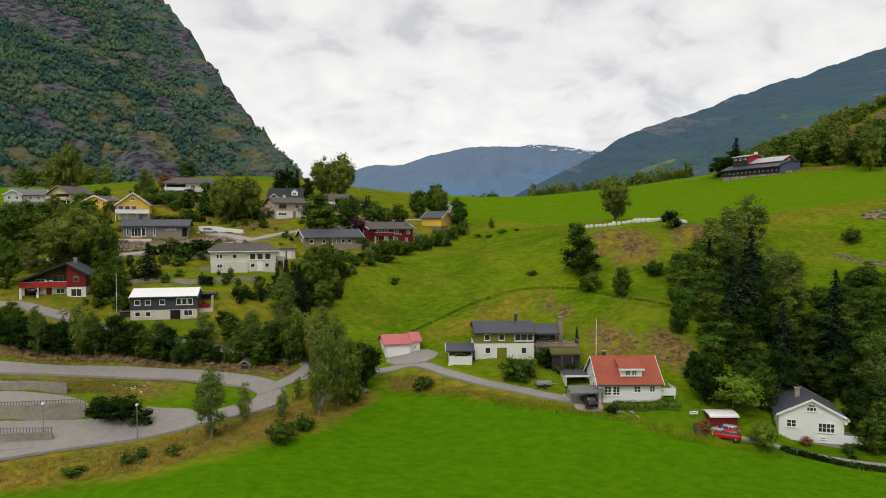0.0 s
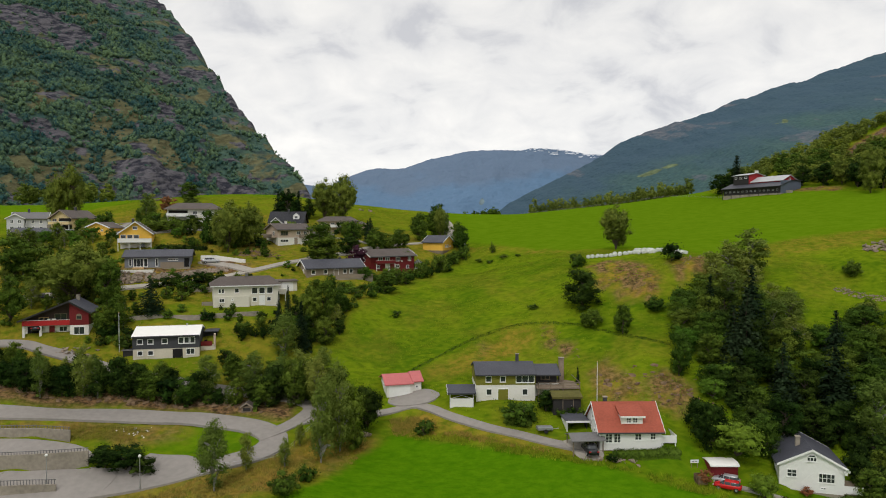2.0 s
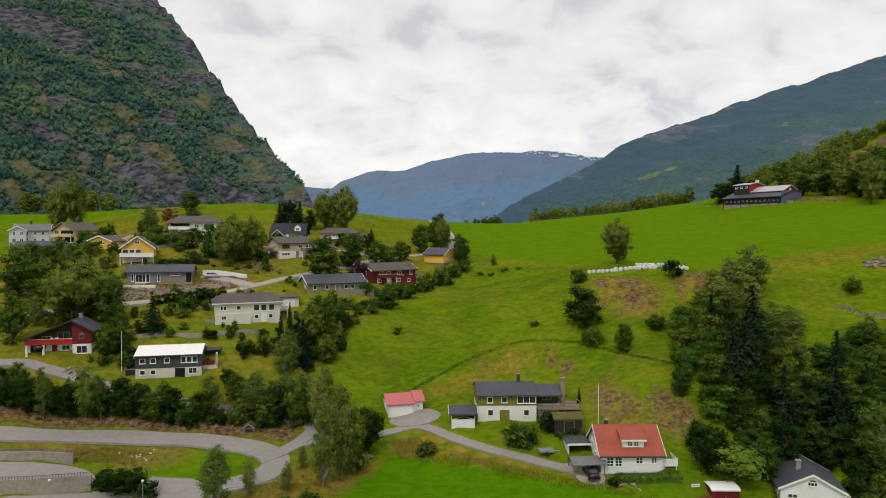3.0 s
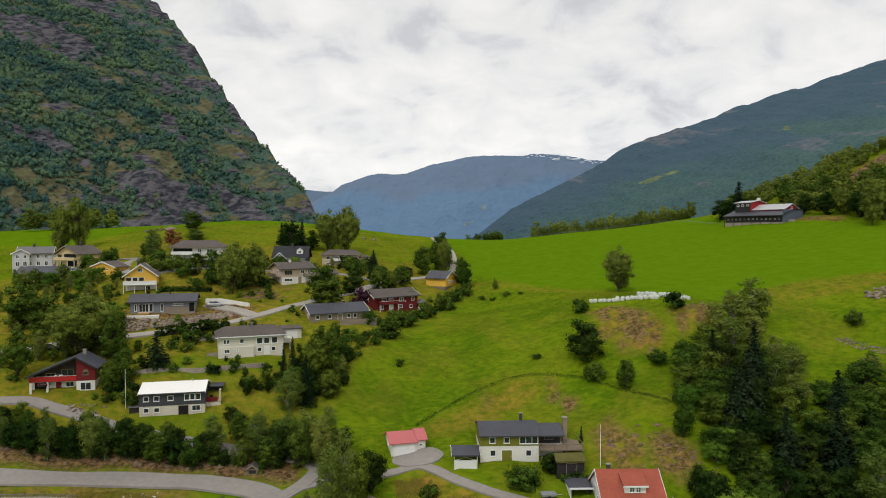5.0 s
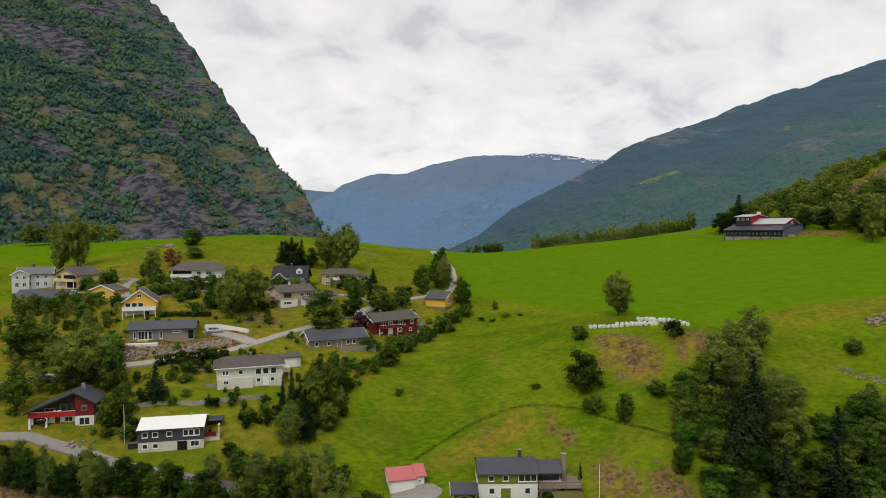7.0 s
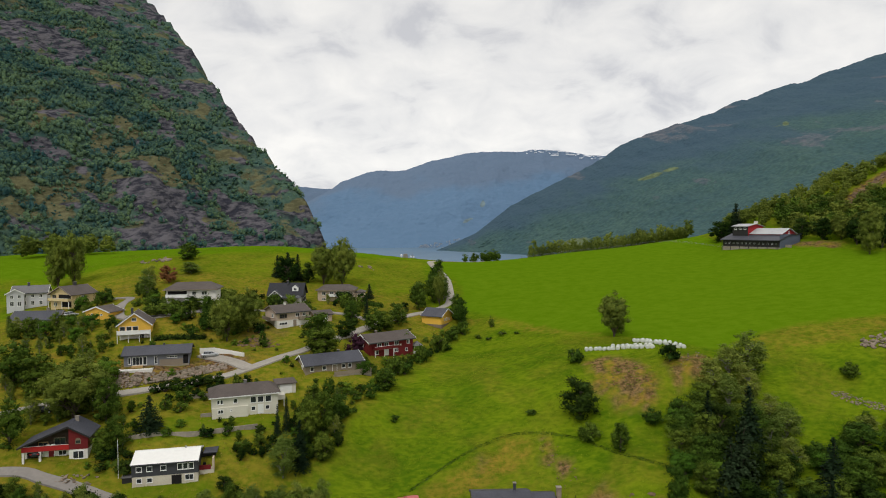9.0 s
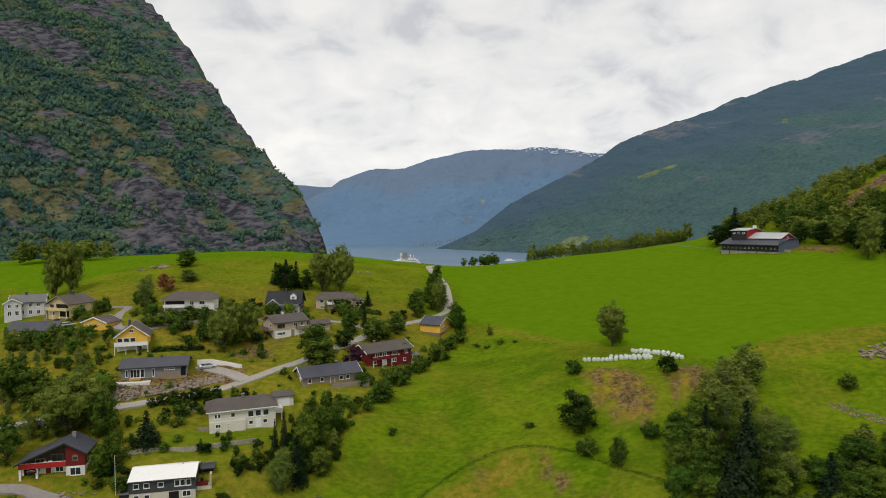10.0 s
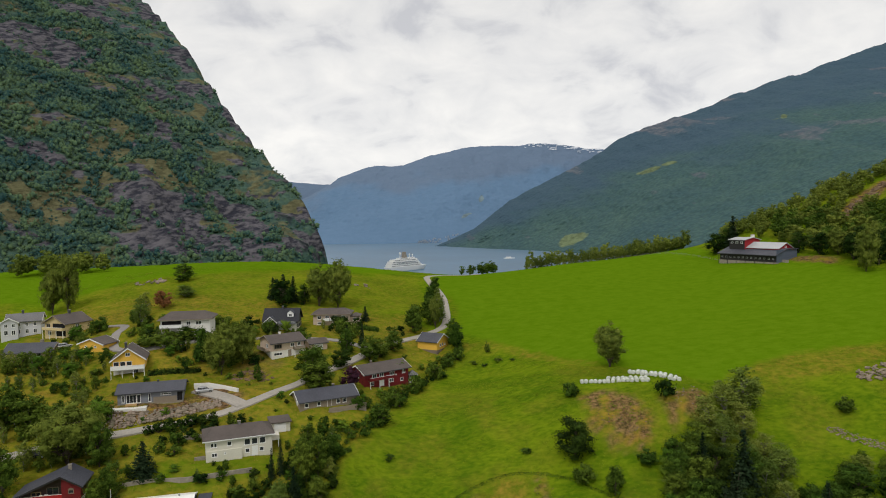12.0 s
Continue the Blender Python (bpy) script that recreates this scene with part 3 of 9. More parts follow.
# ---------- centre lines of the roads ----------
MAIN_ROAD = [(-110, 96), (-85, 100), (-69, 101.2), (-57, 103.3), (-44, 104.6), (-35, 104), (-29.5, 102.2), (-26.2, 99.6), (-26.2, 97), (-28.5, 94.4), (-33, 92.6), (-41, 89.8), (-47.5, 87.2), (-53, 84.8), (-60, 81.5), (-75, 76), (-110, 70)]
SIDE_ROAD = [(-28.6, 99.2), (-26.2, 101.4), (-23.5, 105), (-22.5, 109), (-26, 111.3), (-31, 112.2), (-38, 113.2), (-46, 114), (-56, 114.6), (-66, 116.4), (-72, 117.2), (-76, 118), (-82, 117.6), (-95, 116), (-120, 112)]
DRIVE = [(-26.8, 101.3), (-24.2, 103.6), (-17, 107.5), (-10, 110.2), (-5.5, 111.6), (-2.6, 110), (1, 107), (6.4, 103.8), (11.5, 101.4), (16, 98.8), (19.6, 96.9), (22, 95.5)]
VILLAGE_ROAD = [(-110, 126), (-96, 131.5), (-87, 136), (-79, 140), (-71, 143.6), (-64, 146), (-56, 148.5), (-50, 151.5), (-46, 155), (-41, 160.3), (-35.5, 166), (-32.7, 172.4), (-29.9, 177.6), (-25, 185.3), (-19.5, 194.2), (-15.3, 203),
                (-9.4, 210.1), (-3.2, 217.7), (1.5, 226.4), (2.6, 236.2), (2.2, 245), (1.5, 256), (-0.8, 270), (-4.5, 283), (-5.6, 298), (2, 312), (20, 330)]
UPPER_DRIVE = [(-19.5, 194.2), (-32, 200), (-46, 200), (-58, 196), (-70, 186), (-80, 180), (-88, 180.5), (-92, 186), (-95.5, 195), (-97, 203), (-106, 206)]
BUNGALOW_DRIVE = [(-46, 155), (-51, 158.5), (-56, 161), (-60, 162.5)]
WHITE_HOUSE_DRIVE = [(62, 85.4), (56, 86.6), (50, 87.9), (46, 89.2), (41, 91)]
ROADS += [(MAIN_ROAD, 4.3), (SIDE_ROAD, 2.4), (DRIVE, 1.9), (VILLAGE_ROAD, 2.9), (UPPER_DRIVE, 2.4), (BUNGALOW_DRIVE, 3.4), (WHITE_HOUSE_DRIVE, 1.1)]


def build_ground():
    xs = axis_steps(-205, 230, lambda v: 1.15, 1.16, -4200, 4200)
    ys = axis_steps(58, 350, lambda v: max(0.7, v / 130), 1.14, -700, 4800)
    x, y = np.meshgrid(xs, ys)
    near = (np.abs(x) < 300) & (y < 430) & (y > 30)
    z = height(x, y)
    z[near] = surface(x[near], y[near])
    me = mesh_from_grid("ground", x, y, z, M_GROUND)
    zones = np.zeros((x.size, 4))
    fx, fy = x.ravel(), y.ravel()
    zones[:, 0] = soft_inside(FIELD, fx, fy, 1.2, 0.4)
    for lawn in LAWNS + [ISLAND]:
        zones[:, 0] = np.maximum(zones[:, 0], soft_inside(lawn, fx, fy, 0.8, 0.5) * 0.45)
    zones[:, 3] = np.maximum(soft_inside(UPPER_FIELD, fx, fy, 1.5, 0.8), soft_inside(WEST_FIELD, fx, fy, 2.0, 1.5))
    mottle = step(0.42, 0.66, fbm(fx / 3.2, fy / 3.2, 4, 11.0))
    for poly, most in ((VERGE, 0.95), (BANK, 0.9), (SCAR_A, 0.9), (SCAR_B, 0.95), (SCAR_C, 0.95), (SCAR_F, 0.9), (SCAR_G, 0.95), (SCAR_H, 0.8), (SCAR_D, 0.9), (DRY_A, 0.75), (HILL_PASTURE, 0.28), (DRY_B, 0.9), (DRY_C, 0.55), (HILL_ROCK, 1.0), (TRODDEN, 1.0), (BARN_YARD, 0.8), (BUILD_SITE, 1.0), (SLOPE_DRY, 0.8), (ROADBANK, 0.45), (STRIP, 0.8)):
        zones[:, 1] = np.maximum(zones[:, 1], soft_inside(poly, fx, fy, 2.2, 1.3) * most * (0.6 + 0.4 * mottle))
    stray = step(0.50, 0.70, fbm(fx / 12, fy / 12, 4, 21.0)) * 0.32
    village = soft_inside([(-110, 108), (-30, 112), (-16, 150), (4, 200), (-10, 235), (-130, 235), (-130, 150)], fx, fy, 4, 3)
    zones[:, 1] = np.maximum(zones[:, 1], np.maximum(stray * (0.6 + 1.4 * village), 0.44 * village) * (1 - zones[:, 0]) * (1 - zones[:, 3]))
    crumbs = step(0.35, 0.53, fbm(fx / 2.1, fy / 2.1, 4, 31.0))
    for poly, most in ((HILL_ROCK, 0.9), (BARN_YARD, 0.9), (SCAR_A, 0.85), (SCAR_B, 1.0), (SCAR_F, 0.9), (SCAR_G, 0.8), (SCAR_H, 0.6), (SCAR_C, 0.7), (SCAR_D, 0.8), (BUILD_SITE, 1.0), (ROADBANK, 1.0), (DRY_B, 0.4), (STRIP, 0.5), (VERGE, 0.3)):
        zones[:, 2] = np.maximum(zones[:, 2], soft_inside(poly, fx, fy, 1.8, 0.8) * most * (0.75 + 0.25 * crumbs if poly is ROADBANK else crumbs))
    attr = me.attributes.new("zones", "FLOAT_COLOR", "POINT")
    attr.data.foreach_set("color", np.clip(zones, 0, 1).ravel())
    ob = new("ground", me)
    return tagged(ob, "grassy hillside with mown fields and dry patches", "ground", kind="structure")


ground = build_ground()


def smooth_line(line, gap=1.0):
    """A line through the points, rounded at the bends, in even steps."""
    p = np.array(line, float)
    p = np.vstack((2 * p[0] - p[1], p, 2 * p[-1] - p[-2]))
    out = []
    for a, b, c, d in zip(p[:-3], p[1:-2], p[2:-1], p[3:]):
        n = max(2, int(np.hypot(*(c - b)) / gap))
        for s in np.arange(n) / n:
            out.append(0.5 * (2 * b + (c - a) * s + (2 * a - 5 * b + 4 * c - d) * s * s + (3 * b - a - 3 * c + d) * s ** 3))
    out.append(p[-2])
    return np.array(out)


def build_road(name, line, wide, material, label, category="road", lift=0.10):
    pts = smooth_line(line)
    way = np.gradient(pts, axis=0)
    way /= np.hypot(way[:, 0], way[:, 1])[:, None]
    side = np.stack((-way[:, 1], way[:, 0]), -1)
    across = np.array([-0.5, -0.49, -0.25, 0, 0.25, 0.49, 0.5])
    edge = 1 + (fbm(pts[:, 0] / 4, pts[:, 1] / 4, 3, 4.4) - 0.5) * 0.12
    x = pts[:, None, 0] + side[:, None, 0] * across * wide * edge[:, None]
    y = pts[:, None, 1] + side[:, None, 1] * across * wide * edge[:, None]
    z = height(x, y)
    z = z * 0.5 + height(pts[:, 0], pts[:, 1])[:, None] * 0.5
    z = np.maximum(z + lift, surface(x, y) + 0.04)
    z[:, 0] -= 0.35
    z[:, -1] -= 0.35
    ob = new(name, mesh_from_grid(name, x, y, z, material, False))
    return tagged(ob, label, category, kind="structure")


build_road("road", MAIN_ROAD, 4.3, M_ROAD, "worn grey asphalt road with a hairpin bend")
build_road("side_road", SIDE_ROAD, 2.4, M_ROAD, "pale worn lane climbing below the houses", lift=0.055)
build_road("driveway", DRIVE, 1.9, M_ROAD, "pale worn driveway between two houses", lift=0.07)
build_road("village_road", VILLAGE_ROAD, 2.7, M_GRAVEL, "pale narrow road winding up through the village")
build_road("upper_road", UPPER_DRIVE, 2.5, M_ROAD, "narrow asphalt lane to the upper houses", lift=0.13)
build_road("bungalow_drive", BUNGALOW_DRIVE, 3.4, M_GRAVEL, "gravel drive to the grey bungalow", lift=0.14)
build_road("house_path", WHITE_HOUSE_DRIVE, 1.0, M_GRAVEL, "gravel path to the white house")


def build_patch(name, outline, material, label, lift=0.07, rings=10):
    """A paved area: rings of one rounded outline, drawn in towards its middle."""
    edge = smooth_line(list(outline) + [outline[0]], 0.7)[:-1]
    mid = edge.mean(0)
    s = np.concatenate(([1.004], np.linspace(1, 0, rings)))[:, None]
    x, y = mid[0] + (edge[:, 0] - mid[0]) * s, mid[1] + (edge[:, 1] - mid[1]) * s
    x, y = np.column_stack((x, x[:, 0])), np.column_stack((y, y[:, 0]))
    z = np.maximum(height(x, y) + lift, surface(x, y) + 0.03)
    z[0] -= 0.4
    return tagged(new(name, mesh_from_grid(name, x, y, z, material, False)), label, "paving", kind="structure")


build_patch("parking_area", [(-43.5, 96), (-38, 96), (-34.5, 93), (-35, 90.5), (-40, 88.6), (-46, 86.6), (-50, 90.6), (-46.5, 92)], M_ROAD, "grey asphalt turning area beside the road", 0.12)
build_patch("lower_yard", [(-46, 86.4), (-54, 84), (-68, 79.5), (-68, 86.4), (-60, 88.4), (-50, 90.8), (-46, 91)], M_ROAD, "grey asphalt yard below the wall", 0.18)
build_patch("terrace_yard", [(-82, 92), (-66, 94.4), (-56, 95.2), (-51.5, 94.2), (-50.5, 91.9), (-58, 89.8), (-82, 86.6)], M_ROAD, "grey asphalt yard on the walled terrace", 0.2)
build_patch("garage_yard", [(-9.6, 114.4), (-4, 116.4), (-1.6, 115), (-0.8, 113.2), (-2.6, 111.6), (-7.0, 111.6), (-9.8, 112.8)], M_ROAD, "pale worn yard before the garage", 0.18)
build_patch("house_yard", [(18, 98.6), (22, 99.5), (22.6, 97.4), (23.2, 95.6), (23, 94.2), (20, 94)], M_GRAVEL, "gravel yard beside the red roofed house", 0.12)


# ---------- water and mountains ----------
def build_water():
    xs, ys = np.linspace(-2600, 4200, 60), np.linspace(560, 4900, 60)
    x, y = np.meshgrid(xs, ys)
    ob = new("water", mesh_from_grid("water", x, y, np.full_like(x, -45.0), M_WATER))
    return tagged(ob, "calm blue-grey fjord between the mountains", "water", kind="structure")


build_water()


def ridged(x, y, octaves, seed):
    total, amp = 0.0, 1.0
    for k in range(octaves):
        total = total + amp * (1 - np.abs(2 * value_noise(x * 2 ** k, y * 2 ** k, seed + k) - 1))
        amp *= 0.5
    return total / 2


def cliff_height(x, y):
    """The wooded mountain on the west side: one tilted face that breaks off along its ridge."""
    face = 133 - 0.473 * (x + 464) + 0.553 * (y - 825)
    wobble = (fbm(x / 130, y / 130, 4, 40.0) - 0.5) * 58
    beyond = x + y - 754 - wobble - 26 * step(-330, -430, x) * step(-760, -620, x)
    z = face - np.clip(beyond, 0, None) * 1.7
    crags = (ridged(x / 150, y / 150, 5, 51.0) - 0.5) * 58 + (ridged(x / 42, y / 42, 4, 61.0) - 0.5) * 20 + (fbm(x / 11, y / 11, 3, 71.0) - 0.5) * 6
    z = z + crags * step(-60, 60, face)
    toe = step(-130, -182, x + (fbm(y / 25, x / 25, 3, 81.0) - 0.5) * 30)
    return np.where(z > -60, z, -60) * toe - 70 * (1 - toe)


# bare crags and dry ledges: place along the mountainside, height, half length, half height
CRAGS = [(200, 360, 90, 46), (120, 400, 70, 60), (290, 455, 60, 22), (440, 380, 34, 28), (335, 292, 62, 17), (430, 300, 58, 20), (335, 188, 17, 38), (170, 155, 46, 15), (268, 102, 78, 30),
         (185, 88, 18, 14), (275, 46, 88, 26), (415, 38, 78, 24), (455, 230, 26, 40), (438, 501, 30, 52), (470, 300, 26, 40), (300, 520, 110, 34), (375, 90, 30, 16)]
LEDGES = [(164, 213, 36, 16), (262, 386, 36, 22), (262, 288, 30, 15), (275, 198, 28, 13), (250, 165, 44, 15), (285, 133, 50, 18), (158, 96, 44, 25), (107, 83, 22, 14), (400, 170, 30, 14),
          (350, 66, 50, 14), (450, 90, 26, 20), (330, 120, 34, 12), (400, 250, 24, 12), (215, 130, 26, 12)]


def patches(spots, a, z, wander, seed):
    """1 inside the given patches, 0 outside, with ragged edges."""
    a2 = a + (fbm(a / 30, z / 24, 5, seed) - 0.5) * wander
    z2 = z + (fbm(a / 30, z / 24, 5, seed + 7) - 0.5) * wander
    best = np.full(np.shape(a), -9.0)
    for sa, sz, ra, rz in spots:
        # beds dip gently along the face
        best = np.maximum(best, 1 - np.hypot((a2 - sa) / ra, (z2 - sz + 0.18 * (a2 - sa)) / rz))
    return best


def cliff_cover(x, y, z):
    """Shares of bare rock, of dry grass and of painted overhang shade on the west mountain."""
    a = (0.553 * x + 0.473 * y) / 0.7277
    grit = fbm(a / 16, z / 9, 5, 13.0)
    crack = fbm(a / 40 + z / 60, z / 12, 4, 23.0)
    rock = step(0.0, 0.25, patches(CRAGS, a, z, 70, 33.0) * 0.7 + (grit - 0.5) * 1.3)
    rock = np.maximum(rock, step(0.66, 0.72, crack) * 0.8)
    dry = step(0.0, 0.34, patches(LEDGES, a, z, 60, 43.0) * 0.8 + (grit - 0.5) * 1.0)
    dry = np.maximum(dry, step(0.55, 0.70, fbm(a / 46, z / 16, 5, 53.0)) * 0.6)
    # shade under overhangs along the beds of the rock, painted as dark bands
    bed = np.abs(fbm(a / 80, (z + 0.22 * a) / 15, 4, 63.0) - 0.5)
    overhang_shade = step(0.045, 0.008, bed) * step(0.40, 0.60, fbm(a / 35, z / 35, 3, 73.0)) * np.clip(0.25 + rock + 0.7 * dry, 0, 1)
    return rock * (1 - overhang_shade), dry * (1 - overhang_shade), overhang_shade


def set_cover(me, rock, dry, high=None):
    cover = np.zeros((rock.size, 4))
    cover[:, 0], cover[:, 1], cover[:, 3] = rock.ravel(), dry.ravel(), 1.0
    if high is not None:
        cover[:, 2] = high.ravel()
    attr = me.attributes.new("cover", "FLOAT_COLOR", "POINT")
    attr.data.foreach_set("color", np.clip(cover, 0, 1).ravel())


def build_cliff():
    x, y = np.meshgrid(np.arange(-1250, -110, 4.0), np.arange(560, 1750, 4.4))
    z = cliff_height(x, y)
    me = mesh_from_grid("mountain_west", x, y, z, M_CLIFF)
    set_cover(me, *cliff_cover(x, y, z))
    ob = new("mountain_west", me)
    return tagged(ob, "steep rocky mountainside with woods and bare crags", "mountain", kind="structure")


build_cliff()


def build_range(name, ridge, foot, material, label, relief, seed, behind=600.0, cols=460, rows=130, meadows=(), shoulder=None):
    """A mountain between its foot line and its ridge line, with gullies and shoulders, closed behind."""
    def along(line, s):
        p = np.array(line, float)
        d = np.concatenate(([0], np.cumsum(np.linalg.norm(np.diff(p, axis=0), axis=1))))
        return np.stack([np.interp(s * d[-1], d, p[:, k]) for k in range(3)], -1)
    s = np.linspace(0, 1, cols)
    top, low = along(ridge, s), along(foot, s)
    back = top + np.array([0, behind, 0]) - np.stack((0 * s, 0 * s, top[:, 2] + 80), -1)
    v = np.linspace(0, 1, rows)[:, None, None]
    p = low[None] * (1 - v) + top[None] * v
    bulge = np.sin(np.pi * v[..., 0])
    p = np.concatenate((p, (top * 0.6 + back * 0.4)[None], back[None]))
    v1 = np.concatenate((v[:, 0, 0], [1, 1]))[:, None]
    x, y, z = p[..., 0], p[..., 1], p[..., 2]
    gully = (ridged(x / 420 + seed, z / 900 + y / 2600, 5, seed) - 0.5) * relief + (fbm(x / 90, z / 90 + y / 400, 5, seed + 9) - 0.5) * relief * 0.45
    gully = gully + (fbm(x / 16, y / 16 + z / 16, 3, seed + 20) - 0.5) * relief * 0.16 * np.clip(1.3 - v1, 0.3, 1)
    weight = np.clip(v1 * 4, 0, 1)
    z = z + gully * weight * 0.55 * np.clip((z + 60) / 200, 0, 1)
    y = y - gully * weight * 1.3
    RANGES[name] = (x, y, z)
    me = mesh_from_grid(name, x, y, z, material)
    bands = fbm(x / 380, z / 60 + y / 900, 5, seed + 31)
    bare = (step(0.60, 0.70, fbm(x / 120, z / 70, 5, seed + 33)) * 0.5 + step(0.88, 1.0, v1) * 0.12) * min(relief / 90, 1) ** 2
    meadow = step(0.62, 0.74, bands) * 0.12
    for mx, mz, rx, rz in meadows:
        wx, wz = x + (fbm(x / 40, z / 30, 4, 5.0) - 0.5) * rx, z + (fbm(x / 40, z / 30, 4, 8.0) - 0.5) * rz
        meadow = np.maximum(meadow, 0.8 * step(1.15, 0.55, np.hypot((wx - mx) / rx, (wz - mz - 0.35 * (wx - mx)) / rz)))
    # high: share of the bluer colour that paints haze on the upper slopes
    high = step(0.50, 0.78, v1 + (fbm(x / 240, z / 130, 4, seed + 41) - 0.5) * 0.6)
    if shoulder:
        # the upper wood above a climbing shoulder takes the dark blue haze colour
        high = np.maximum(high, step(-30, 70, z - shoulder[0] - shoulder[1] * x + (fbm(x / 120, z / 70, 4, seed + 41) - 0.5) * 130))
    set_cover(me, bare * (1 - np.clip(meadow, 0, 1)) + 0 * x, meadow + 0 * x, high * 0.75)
    return tagged(new(name, me), label, "mountain", kind="structure")


RANGES = {}
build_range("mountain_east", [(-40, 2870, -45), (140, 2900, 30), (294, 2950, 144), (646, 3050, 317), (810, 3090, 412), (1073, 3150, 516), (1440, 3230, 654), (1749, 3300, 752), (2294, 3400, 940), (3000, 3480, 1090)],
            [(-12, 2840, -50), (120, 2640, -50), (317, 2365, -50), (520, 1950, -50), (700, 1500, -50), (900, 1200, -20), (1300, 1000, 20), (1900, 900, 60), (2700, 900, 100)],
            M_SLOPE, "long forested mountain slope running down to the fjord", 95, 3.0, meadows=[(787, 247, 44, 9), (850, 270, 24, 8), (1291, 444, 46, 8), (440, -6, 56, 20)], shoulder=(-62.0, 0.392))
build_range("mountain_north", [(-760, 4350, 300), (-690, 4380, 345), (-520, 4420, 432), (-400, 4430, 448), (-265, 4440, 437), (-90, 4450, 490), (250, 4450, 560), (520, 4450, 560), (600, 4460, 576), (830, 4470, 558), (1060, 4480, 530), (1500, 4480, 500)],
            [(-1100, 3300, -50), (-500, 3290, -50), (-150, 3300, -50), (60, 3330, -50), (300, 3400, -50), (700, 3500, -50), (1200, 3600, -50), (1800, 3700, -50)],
            M_FAR, "distant mountain, tinted blue for haze, with snow on its top", 60, 7.0, behind=200, meadows=[(121, 93, 34, 11), (215, 190, 16, 26)])
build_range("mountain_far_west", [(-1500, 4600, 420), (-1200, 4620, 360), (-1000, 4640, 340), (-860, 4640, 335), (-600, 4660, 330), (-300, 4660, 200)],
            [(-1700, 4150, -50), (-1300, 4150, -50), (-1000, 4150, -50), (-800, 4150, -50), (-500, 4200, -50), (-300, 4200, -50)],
            M_FAR, "far mountain ridge beyond the fjord, paled by painted haze", 40, 9.0, behind=150, cols=120)


def snow_fields():
    """Old snow lying in streaks below the summit."""
    x, y, z = RANGES["mountain_north"]
    n = 129
    rng = np.random.default_rng(12)
    bm = bmesh.new()
    for k in range(46):
        col = int(rng.integers(262, 380))
        row = int(n - 1 - rng.integers(0, 9) * (0.6 if col < 300 else 1.0))
        c = Vector((x[row, col], y[row, col] - 14, z[row, col] + 3))
        a, b = rng.uniform(5, 24), rng.uniform(1.5, 5)
        ring = [bm.verts.new(c + Vector((a * math.cos(t) * rng.uniform(0.6, 1.1), -rng.uniform(0, 3), b * math.sin(t) * rng.uniform(0.5, 1.1)))) for t in np.linspace(0, math.tau, 9)[:-1]]
        bm.faces.new(ring)
    me = bpy.data.meshes.new("snow")
    bm.to_mesh(me)
    bm.free()
    me.materials.append(M_SNOW)
    return tagged(new("snow", me), "patches of old snow below the summit", "snow", kind="stuff")


snow_fields()


# ---------- builders ----------
def to_object(name, bm, material, parent=None, label="", smooth=False):
    me = bpy.data.meshes.new(name)
    bmesh.ops.recalc_face_normals(bm, faces=bm.faces[:])
    bm.to_mesh(me)
    bm.free()
    if smooth:
        me.polygons.foreach_set("use_smooth", np.ones(len(me.polygons), bool))
    me.materials.append(material)
    ob = new(name, me)
    ob.parent = parent
    if label:
        ob["label"] = label
    return ob


def part(name, bm, material, parent, label="", smooth=False):
    return to_object(name, bm, material, parent, label, smooth)


def thing(name, x, y, z, turn=0.0, label="", category="", group=""):
    ob = new(name)
    ob.empty_display_size = 0.5
    ob.matrix_world = pose(x, y, z, 0, 0, turn)
    return tagged(ob, label, category, group)


def box(bm, x0, y0, z0, x1, y1, z1, bevel=0.0):
    v = [bm.verts.new(p) for p in ((x0, y0, z0), (x1, y0, z0), (x1, y1, z0), (x0, y1, z0), (x0, y0, z1), (x1, y0, z1), (x1, y1, z1), (x0, y1, z1))]
    f = [bm.faces.new([v[i] for i in q]) for q in ((0, 3, 2, 1), (4, 5, 6, 7), (0, 1, 5, 4), (1, 2, 6, 5), (2, 3, 7, 6), (3, 0, 4, 7))]
    if bevel:
        bmesh.ops.bevel(bm, geom=list({e for g in f for e in g.edges}), offset=bevel, segments=2, profile=0.5, affect="EDGES")
    return bm


def prism(bm, outline, axis, a, b):
    """An outline in two axes, drawn out along the third from a to b. axis 0: outline is (y, z); axis 1: (x, z); axis 2: (x, y)."""
    def at(p, s):
        return ((s, p[0], p[1]), (p[0], s, p[1]), (p[0], p[1], s))[axis]
    low, high = [bm.verts.new(at(p, a)) for p in outline], [bm.verts.new(at(p, b)) for p in outline]
    n = len(outline)
    bm.faces.new(low)
    bm.faces.new(high[::-1])
    for i in range(n):
        bm.faces.new((low[i], high[i], high[(i + 1) % n], low[(i + 1) % n]))
    return bm


def tube(bm, a, b, r0, r1=None, sides=8):
    a, b = Vector(a), Vector(b)
    r1 = r0 if r1 is None else r1
    q = (b - a).to_track_quat("Z", "Y")
    rings = []
    for p, r in ((a, r0), (b, r1)):
        rings.append([bm.verts.new(p + q @ Vector((r * math.cos(k * math.tau / sides), r * math.sin(k * math.tau / sides), 0))) for k in range(sides)])
    for k in range(sides):
        bm.faces.new((rings[0][k], rings[0][(k + 1) % sides], rings[1][(k + 1) % sides], rings[1][k]))
    bm.faces.new(rings[0][::-1])
    bm.faces.new(rings[1])
    return bm


